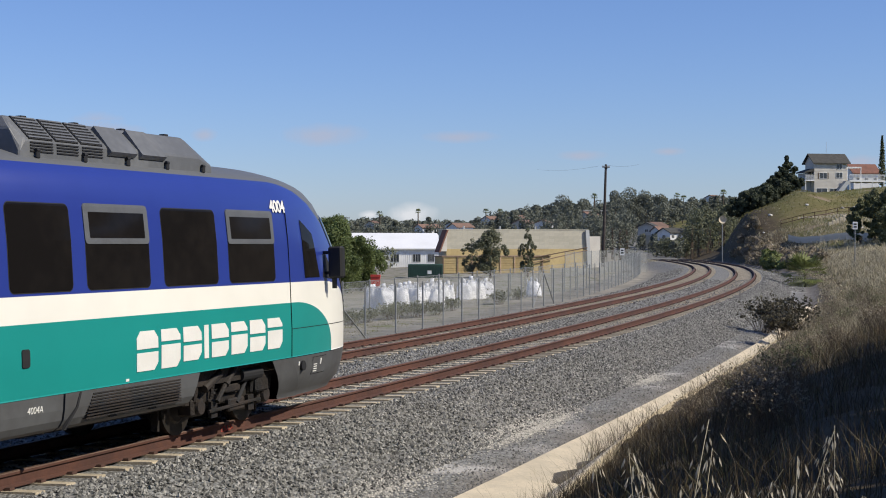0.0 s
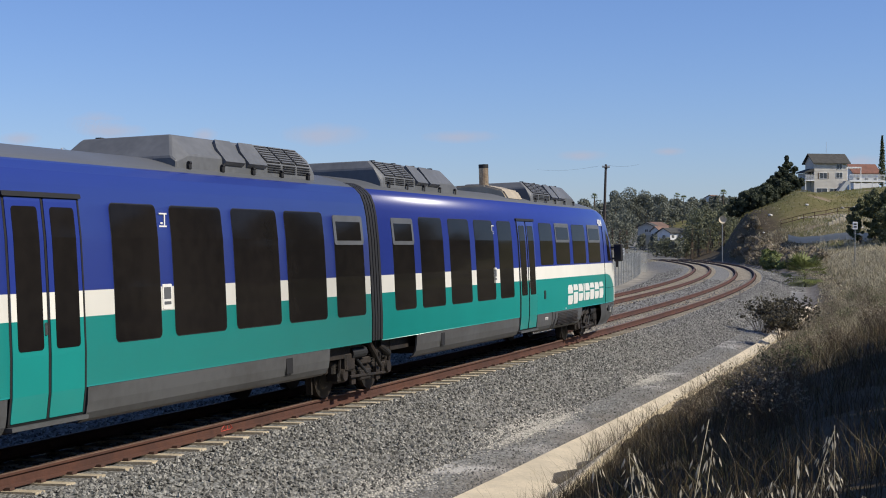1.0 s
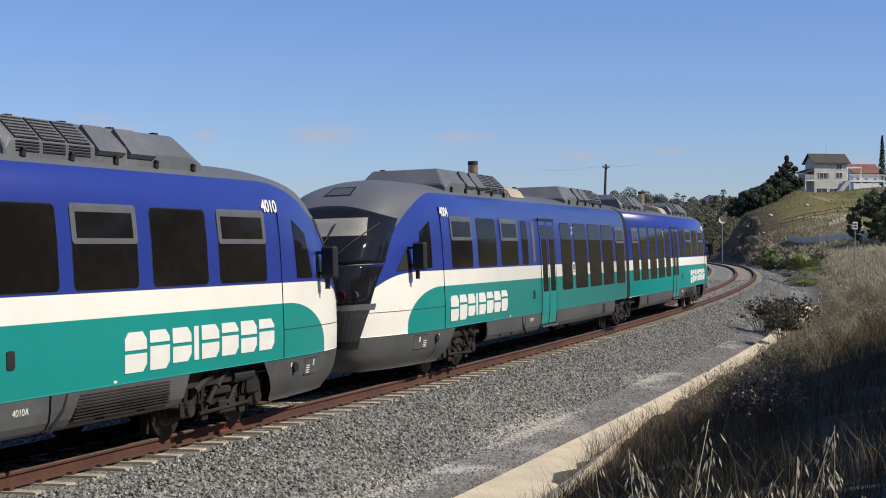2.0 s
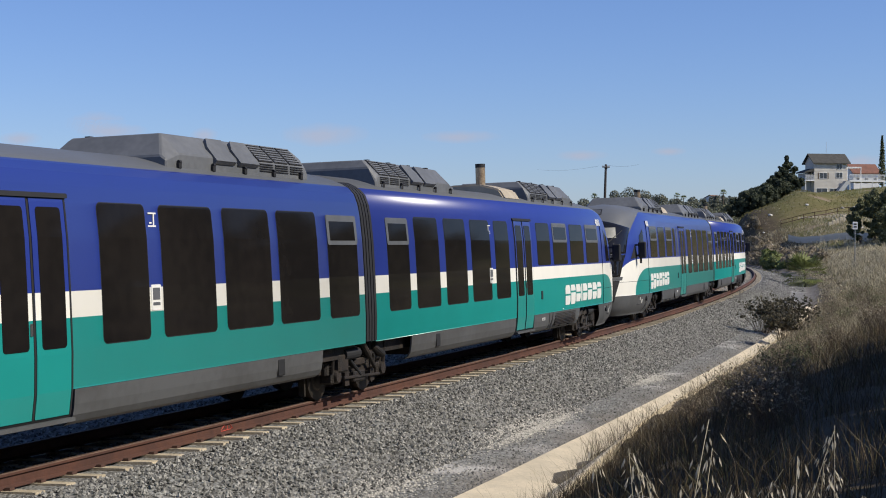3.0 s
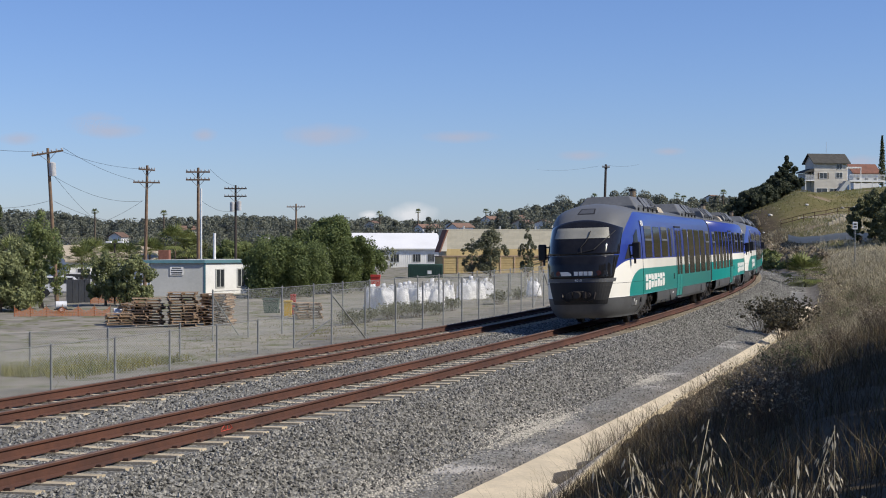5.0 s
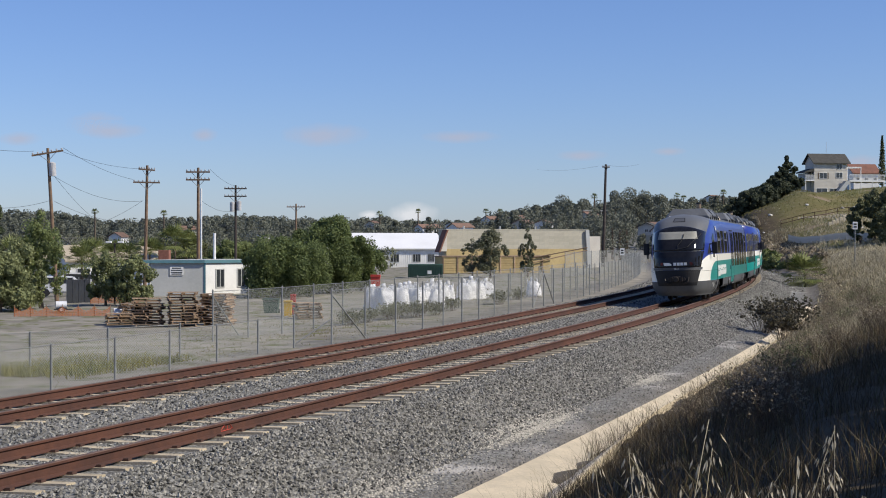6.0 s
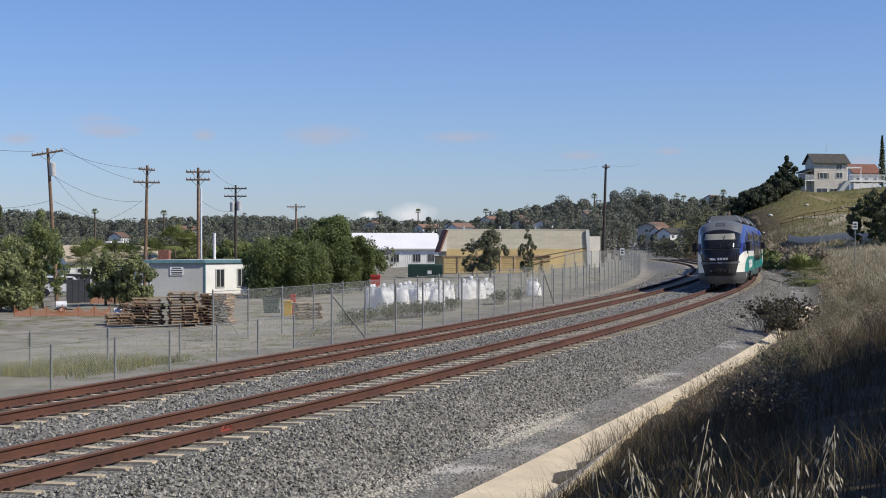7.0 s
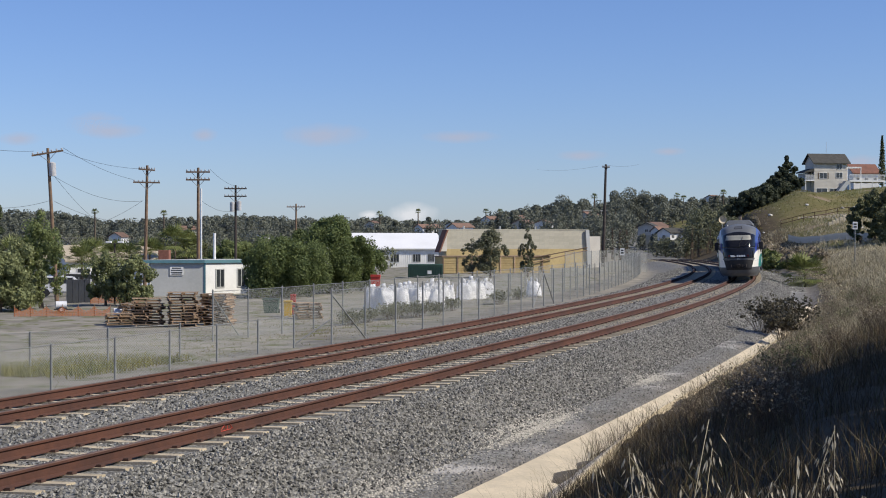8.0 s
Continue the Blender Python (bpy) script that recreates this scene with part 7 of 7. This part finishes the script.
dark_fence()


def street_lamp(x, y, h):
    z = ground_at(x, y)
    t = tagged(empty("street_lamp", pose(x, y, z)), "dark yard lamp post with two white heads", "lamp post")
    part("post", rod((0, 0, 0), (0, 0, h), 0.07, 0.05, seg=10), M_POLE_DARK, t)
    for s in (-1, 1):
        part("arm", rod((0, 0, h - 0.1), (s * 0.35, 0, h), 0.025, seg=6), M_POLE_DARK, t)
        part("head", box(s * 0.2, -0.14, h - 0.02, s * 0.55, 0.14, h + 0.1, bevel=0.02), M_WHITE, t)


street_lamp(-20.65, 96, 2.59 - ground_at(-20.65, 96))


def track_sign(x, y, z, w, h, post, label):
    t = tagged(empty("track_sign", pose(x, y, z)), label, "sign")
    part("post", rod((0, 0, -0.3), (0, 0, post), 0.04, seg=8), M_POST, t)
    pl = part("plate", box(-w / 2, -0.06, post - h, w / 2, -0.04, post, bevel=0.008), M_WHITE, t)
    part("sign_bar", box(-w * 0.3, -0.07, post - h * 0.75, w * 0.3, -0.061, post - h * 0.55), M_PANE, pl)
    part("sign_bar", box(-w * 0.3, -0.07, post - h * 0.4, w * 0.3, -0.061, post - h * 0.2), M_PANE, pl)


track_sign(20.19, 172, ground_at(20.19, 172), 0.5, 0.8, 2.6, "white trackside sign with dark marks on a post")
track_sign(35.09, 130, ground_at(35.09, 130), 0.42, 0.65, 4.4 - ground_at(35.09, 130), "white road sign with dark marks on a post")

# railed path and fence on the hillside
hp = [grounded(51.81 + 1.6 * k, 234 - 0.5 * k) for k in range(8)]


def path_rail():
    t = tagged(empty("handrail"), "rusty brown pipe railing along the hillside path", "railing")
    for p in hp:
        part("post", rod(p - Vector((0, 0, 0.3)), p + Vector((0, 0, 1.1)), 0.05, seg=6), M_RAIL, t)
    for zz in (0.55, 1.08):
        for a, b in zip(hp, hp[1:]):
            part("bar", rod(a + Vector((0, 0, zz)), b + Vector((0, 0, zz)), 0.04, seg=6), M_RAIL, t)


path_rail()
screen = tagged(empty("roadside_fence"), "grey slatted fence along the road above the bank", "fence")
SLAT = box(0.01, 0, -0.5, 0.27, 0.03, 0.95)
SLAT_MESH = bpy.data.meshes.new("slat")
SLAT.to_mesh(SLAT_MESH)
SLAT.free()
SLAT_MESH.materials.append(mat("weathered_grey_slats", (0.55, 0.53, 0.47), (0.42, 0.40, 0.36), rough=0.9, scale=2))
fence_at = [(50.45, 223), (50.55, 205), (52.49, 198), (53.32, 190)]
for (xa, ya), (xb, yb) in zip(fence_at, fence_at[1:]):
    n_slat = max(1, int(math.hypot(xb - xa, yb - ya) / 0.28))
    for k in range(n_slat):
        f = k / n_slat
        o = part("slat", SLAT_MESH, None, screen)
        o.matrix_basis = pose(xa + (xb - xa) * f, ya + (yb - ya) * f, ground_at(xa + (xb - xa) * f, ya + (yb - ya) * f), 0, 0, math.degrees(math.atan2(yb - ya, xb - xa)))


def path_wall():
    """Low pale wall climbing the hillside beside a path, and a stepped block below it."""
    t = tagged(empty("path_wall"), "low pale concrete wall climbing the grassy hillside", "wall")
    a, b = (54.87, 236.0), (60.44, 228.0)
    for k in range(14):
        x0, y0 = a[0] + (b[0] - a[0]) * k / 14, a[1] + (b[1] - a[1]) * k / 14
        z0 = ground_at(x0, y0)
        part("wall_block", box(x0, y0 - 0.12, z0 - 0.6, x0 + (b[0] - a[0]) / 14 - 0.02, y0 + 0.12, z0 + 0.35, bevel=0.03), M_CONCRETE, t)
    for k in range(5):
        x0 = 56.05 + 0.52 * k
        z0 = ground_at(x0, 222)
        part("wall_block", box(x0, 221.8, z0 - 0.6, x0 + 0.5, 222.2, z0 + 0.55 + 0.09 * k, bevel=0.05), M_CONCRETE, t)


path_wall()


def satellite_dish():
    """Round pale dish on a post at the end of the shoulder."""
    x_, y_, z_ = 43.25, 236.0, 6.26
    g = ground_at(x_, y_)
    t = tagged(empty("satellite_dish", pose(x_, y_, g)), "pale grey round dish on a post above the slope", "dish")
    part("post", rod((0, 0.35, -0.4), (0, 0.35, z_ - g), 0.08, seg=8), M_POST, t)
    bm = bmesh.new()
    rings = []
    for r, d in ((0.0, 0.26), (0.22, 0.24), (0.42, 0.16), (0.60, 0.0), (0.61, 0.04), (0.42, 0.21), (0.0, 0.32)):
        rings.append([bm.verts.new((r * math.cos(q * math.pi / 12), d, z_ - g + r * math.sin(q * math.pi / 12))) for q in range(24)])
    for p_, q_ in zip(rings, rings[1:]):
        for k in range(24):
            bm.faces.new((p_[k], p_[(k + 1) % 24], q_[(k + 1) % 24], q_[k]))
    bmesh.ops.remove_doubles(bm, verts=bm.verts, dist=0.001)
    part("dish", bm, M_CONCRETE, t)


satellite_dish()

# ---------------------------------------------------------------- trees
tree(-11.2, 106, 4.1, 6.6, 1, M_LEAF_PEPPER, "broad green pepper tree behind the yard fence", per=330, sprig=0.20, trunk=0.12, lumps=34, weep=0.3, fine=2.2)
tree(-8.25, 112, 5.7, 6.4, 2, M_LEAF_PEPPER, "broad green pepper tree behind the yard fence", per=330, sprig=0.20, trunk=0.12, lumps=34, weep=0.3, fine=2.2)
tree(-6.18, 116, 3.9, 3.4, 3, M_LEAF_PEPPER, "small green pepper tree behind the yard fence", per=260, sprig=0.2, trunk=0.1, weep=0.3)
tree(-13.0, 108, 2.7, 2.4, 4, M_LEAF_PEPPER, "small green pepper tree behind the yard fence", per=200, sprig=0.2, trunk=0.1, weep=0.6)
tree(4.66, 150, 5.0, 3.6, 5, M_LEAF_PALE, "thin young tree before the blockwork wall", per=150, sprig=0.14, trunk=0.14, lumps=24, weep=0.3)
tree(2.91, 151, 4.0, 2.2, 6, M_LEAF_PALE, "thin young tree before the blockwork wall", per=60, sprig=0.13, trunk=0.18, lumps=18)
tree(8.44, 152, 4.9, 1.7, 7, M_LEAF_PALE, "slender young tree before the blockwork wall", per=110, sprig=0.13, trunk=0.12, lumps=22, weep=0.5)
tree(-24.2, 92, 6.0, 2.9, 8, M_LEAF, "tall light green tree beside the yard", per=95, sprig=0.15, trunk=0.12, lumps=26, weep=0.4)
tree(-25.0, 90, 4.3, 3.4, 9, M_LEAF_MID, "dark green bushy tree beside the yard", per=190, sprig=0.17, trunk=0.08, lumps=26, weep=0.3)
tree(-25.48, 88, 3.6, 3.2, 10, M_LEAF_MID, "dark green bushy tree beside the yard", per=190, sprig=0.17, trunk=0.08, lumps=26, weep=0.3)
tree(-19.0, 94, 3.3, 2.4, 11, M_LEAF_MID, "dark green bushy tree beside the yard", per=130, sprig=0.15, trunk=0.12, lumps=24, weep=0.2)
tree(-21.0, 95, 3.5, 2.7, 12, M_LEAF_MID, "dark green bushy tree beside the yard", per=120, sprig=0.15, trunk=0.15, lumps=24, weep=0.2)
tree(-35.45, 120, 8.4, 2.6, 13, M_LEAF_DARK, "tall dark tree at the yard's edge", per=160, sprig=0.2, trunk=0.2)
for p, d, h, c in ((25, 130, 2.6, 2.2), (75, 138, 2.4, 2.0), (165, 135, 2.5, 2.0), (145, 132, 2.2, 1.8), (205, 142, 2.4, 2.0), (230, 140, 2.2, 1.8), (265, 138, 2.4, 2.0), (310, 150, 3.6, 2.2), (330, 155, 3.0, 2.2)):
    X_ = bearing(p, d)
    fan_palm(X_, d, h + 0.6, c, p, "fan palm among the buildings behind the yard")
tree(-22.75, 160, 4.4, 5.0, 14, M_LEAF, "green rounded tree behind the site office", per=260, sprig=0.24, trunk=0.2)
tree(-21.63, 165, 4.2, 4.6, 15, M_LEAF, "green rounded tree behind the site office", per=260, sprig=0.24, trunk=0.2)
tree(-26.33, 162, 4.6, 4.0, 16, M_LEAF_OLIVE, "olive-green tree behind the site office", per=240, sprig=0.24, trunk=0.2)
# dark grove left of the hill house, cypress and garden trees
for k, (p, q, d, w) in enumerate(((1310, 350, 262, 6), (1325, 338, 268, 6.5), (1340, 330, 272, 7), (1355, 322, 276, 7), (1370, 312, 282, 7), (1385, 296, 288, 6.5), (1392, 275, 292, 5.0), (1400, 305, 286, 5.5), (1380, 330, 278, 7), (1350, 345, 268, 7), (1330, 355, 262, 6))):
    X_, top = bearing(p, d), rise(q, d)
    g = ground_at(X_, d)
    tree(X_, d, max(3.5, top - g), w * 0.8, 200 + k, M_LEAF_GROVE, "dense dark green tree on the hilltop", per=240, sprig=0.34, trunk=0.12, lumps=16)


def cypress(x, y, z, h, w, label):
    rg = np.random.default_rng(77)
    t = tagged(empty("cypress", pose(x, y, z)), label, "tree")
    part("trunk", rod((0, 0, -0.5), (0, 0, h * 0.5), 0.15, 0.06), M_BARK, t)
    cs = [(0, 0, h * (0.08 + 0.06 * k)) for k in range(15)]
    rs = [(w / 2 * (1 - (k / 15) ** 1.6), w / 2 * (1 - (k / 15) ** 1.6), h * 0.07) for k in range(15)]
    v, f = leaf_cloud(rg, cs, rs, 90, 0.22, up=1.2)
    part("crown", mesh_from("crown", v, f, M_LEAF_DARK), None, t)


cypress(86.3, 300, 13.83, 24.04 - 13.83, 1.6, "tall narrow dark cypress beside the hill house")
for k, (p, q, d, w) in enumerate(((1548, 332, 190, 4.6), (1522, 350, 186, 3.2), (1572, 330, 185, 5.2), (1590, 352, 180, 5.0))):
    X_, top = bearing(p, d), rise(q, d)
    tree(X_, d, top - ground_at(X_, d), w, 240 + k, M_LEAF_OLIVE, "dull green bushy tree beside the road", per=320, sprig=0.2, trunk=0.08, lumps=18)

# wooded hillsides far behind
rng_w = random.Random(31)
SKYLINE = ((-60, 372), (0, 368), (60, 372), (120, 376), (180, 392), (260, 388), (300, 386), (380, 384), (440, 380), (470, 384), (520, 386), (600, 388), (680, 384), (700, 392), (760, 390), (830, 392), (870, 378), (940, 366), (975, 350),
           (1000, 343), (1030, 348), (1050, 352), (1080, 336), (1100, 330), (1160, 338), (1185, 346), (1200, 348), (1240, 346), (1280, 340), (1300, 348))
SK_X, SK_Y = [a for a, b in SKYLINE], [b for a, b in SKYLINE]


def hillside(name, d0, d1, p0, p1, n, h0, h1, below, leaf, seed, label):
    """Trees whose tops stay a little under the ridge line seen from the railway."""
    rng = random.Random(seed)
    spots = []
    for k in range(n):
        d = rng.uniform(d0, d1)
        p = rng.uniform(p0, p1)
        x = bearing(p, d)
        h = rng.uniform(h0, h1)
        line = float(np.interp(p, SK_X, SK_Y)) + rng.uniform(*below)
        if 1122 < p < 1218 and d < 480:
            line = max(line, rng.uniform(418, 436))
        top = rise(line, d)
        g = ground_at(x, d)
        if top - g > h0 * 0.7:
            spots.append((x, d, min(h1 * 1.3, top - g), h * rng.uniform(0.75, 1.1)))
    if not spots:
        return None
    return woods(name, spots, leaf, label, seed, per=95, sprig=0.00055 * (d0 + d1) / 2)


hillside("far_woods", 650, 900, -60, 1320, 520, 7, 13, (-3, 6), M_LEAF_FAR, 1, "hazy dark green woods on the far ridge")
hillside("far_woods", 480, 650, -60, 1320, 420, 6, 11, (4, 22), M_LEAF_FAR, 2, "dark green woods on the far hillside")
hillside("far_woods", 320, 480, -60, 1240, 220, 4.5, 9, (20, 52), M_LEAF_FAR, 3, "olive-green trees between the far houses")
hillside("far_woods", 220, 320, -60, 720, 90, 3.5, 7, (32, 60), M_LEAF_PALE, 4, "olive-green trees between the far houses")
hillside("far_woods", 330, 430, 1170, 1300, 34, 4, 10, (14, 50), M_LEAF_PALE, 7, "olive-green trees beside the curve")
woods("far_woods", house_spots, M_LEAF_FAR, "dark green trees between the far houses", 12, per=120, sprig=0.22)
ridge = []
for p, q, wide in ((992, 345, 46), (1030, 351, 38), (948, 361, 44), (908, 371, 36), (882, 374, 26), (1085, 335, 38), (1112, 331, 46), (1142, 337, 46), (1168, 344, 38), (1128, 345, 40), (1200, 352, 24), (1224, 354, 28),
                   (1246, 350, 24), (1266, 343, 15), (1281, 341, 15), (972, 368, 36), (1010, 370, 40), (1060, 362, 36), (672, 378, 10), (760, 380, 16), (700, 386, 20), (630, 388, 22), (560, 388, 22), (440, 379, 18), (465, 383, 18), (75, 366, 40), (110, 372, 34)):
    X_, top = bearing(p, 555), rise(q, 555)
    g = ground_at(X_, 555)
    ridge.append((X_, 555, top - g, wide * 555 / 2701 * 1.15))
woods("far_woods", ridge, M_LEAF_FAR, "rounded dark eucalyptus trees on the far ridge", 6, per=420, sprig=0.24)
for p, q, d in ((1052, 345, 520), (1198, 344, 560), (1280, 338, 520), (740, 372, 600), (168, 372, 500), (290, 375, 500), (1210, 348, 560), (672, 376, 520), (860, 372, 560), (885, 372, 570)):
    X_, top = bearing(p, d), rise(q, d)
    fan_palm(X_, d, top - ground_at(X_, d) - 0.6, 1.5, p, "tall thin fan palm on the far ridge")

# tufts and stones on the house hill
M_HILL = leaf_mat("olive_hill_grass", (0.23, 0.205, 0.08), (0.165, 0.155, 0.055), island=0.2)
rg_h = np.random.default_rng(55)
hx, hy = rg_h.uniform(36, 95, 16000), rg_h.uniform(165, 305, 16000)
keep = (hx - 0.175 * hy > 2) & (np.array([noise.noise((a * 0.12, b * 0.12, 9.1)) for a, b in zip(hx, hy)]) > rg_h.uniform(-0.4, 0.3, 16000))
blades("hill_grass", (hx[keep], hy[keep]), np.full(int(keep.sum()), 0.24), M_HILL, 56, "patchy olive and straw-coloured grass on the hill", width=0.03, per=3)
blades("hill_grass", (hx[~keep][:5000], hy[~keep][:5000]), np.full(min(5000, int((~keep).sum())), 0.22), M_DRY, 57, "patchy olive and straw-coloured grass on the hill", width=0.03, per=3)
for k in range(40):
    bx, by = rg_h.uniform(44, 75), rg_h.uniform(185, 250)
    if bx - 0.175 * by > 4:
        bm = bmesh.new()
        bmesh.ops.create_icosphere(bm, subdivisions=2, radius=rg_h.uniform(0.15, 0.4))
        for v in bm.verts:
            v.co *= 1 + 0.35 * noise.noise(v.co * 4 + Vector((k, 0, 0)))
            v.co.z *= 0.65
        ob = part("boulder", bm, M_PALE_STONE)
        ob.location = (bx, by, ground_at(bx, by) + 0.05)
        tagged(ob, "pale boulder lying in the hillside grass", "boulder", group="hillside boulders")

# weeds on the yard's edge
x, y = strew(5000, -5, 45, -22, -12.6, 91, 0.5)
blades("yard_weeds", (x, y), np.full(len(x), 0.15), M_HILL, 92, "low green weeds on the yard's edge", width=0.012, per=2)
x, y = strew(1700, 7, 14, -17.5, -13.4, 93)
blades("yard_weeds", (x, y), np.full(len(x), 0.4), leaf_mat("yellow_mustard_weed", (0.25, 0.22, 0.04), (0.12, 0.14, 0.03)), 94, "yellow-green flowering weeds in the yard", width=0.014, per=3)


# ---------------------------------------------------------------- clouds
def cloud_material(name, colour, strength, cover):
    m = bpy.data.materials.new(name)
    m.use_nodes = True
    n, l = m.node_tree.nodes, m.node_tree.links
    n.remove(n["Principled BSDF"])
    co = n.new("ShaderNodeTexCoord")
    grad = n.new("ShaderNodeTexGradient")
    grad.gradient_type = "SPHERICAL"
    mp = n.new("ShaderNodeMapping")
    mp.inputs["Location"].default_value = (-1, -1, 0)
    mp.inputs["Scale"].default_value = (2, 2, 1)
    l.new(co.outputs["UV"], mp.inputs["Vector"])
    l.new(mp.outputs[0], grad.inputs["Vector"])
    ns = n.new("ShaderNodeTexNoise")
    ns.inputs["Scale"].default_value, ns.inputs["Detail"].default_value = 0.012, 7
    l.new(co.outputs["Object"], ns.inputs["Vector"])
    mul = n.new("ShaderNodeMath")
    mul.operation = "MULTIPLY"
    l.new(grad.outputs["Fac"], mul.inputs[0])
    l.new(ns.outputs["Fac"], mul.inputs[1])
    rg = n.new("ShaderNodeMapRange")
    rg.inputs["From Min"].default_value, rg.inputs["From Max"].default_value = 0.12, 0.42
    rg.inputs["To Max"].default_value = cover
    l.new(mul.outputs[0], rg.inputs["Value"])
    # the sheet glows by emission in place of sunlight on the cloud
    em = n.new("ShaderNodeEmission")
    em.inputs["Color"].default_value, em.inputs["Strength"].default_value = (*colour, 1), strength
    tr = n.new("ShaderNodeBsdfTransparent")
    mx = n.new("ShaderNodeMixShader")
    l.new(rg.outputs[0], mx.inputs[0])
    l.new(tr.outputs[0], mx.inputs[1])
    l.new(em.outputs[0], mx.inputs[2])
    l.new(mx.outputs[0], n["Material Output"].inputs["Surface"])
    return m


M_CLOUD = cloud_material("glowing_thin_cloud", (0.50, 0.52, 0.64), 0.95, 0.65)
M_CLOUD_WHITE = cloud_material("glowing_white_cloud", (0.82, 0.84, 0.88), 0.95, 0.95)
for px0, py0, w, h in ((572, 238, 210, 60), (170, 218, 150, 60), (200, 232, 170, 40), (35, 245, 110, 36), (815, 242, 190, 34), (1030, 275, 130, 28), (1185, 268, 90, 22), (730, 378, 130, 60), (1525, 285, 110, 34), (362, 238, 70, 36), (655, 380, 60, 24)):
    D_ = 4200.0
    cx, cz = bearing(px0, D_), rise(py0, D_)
    W_, H_ = w * D_ / 2701 / 2, h * D_ / 2701 / 2
    me = mesh_from("cloud", [(-W_, 0, -H_), (W_, 0, -H_), (W_, 0, H_), (-W_, 0, H_)], [(0, 1, 2, 3)], M_CLOUD_WHITE if 600 < px0 < 760 else M_CLOUD)
    lay = me.uv_layers.new(name="UVMap")
    lay.data.foreach_set("uv", np.array([(0, 0), (1, 0), (1, 1), (0, 1)], np.float32).ravel())
    ob = new("cloud", me)
    ob.location = (cx, D_, cz)
    tagged(ob, "small thin pinkish white cloud low in the sky", "cloud", kind="structure")


motions()
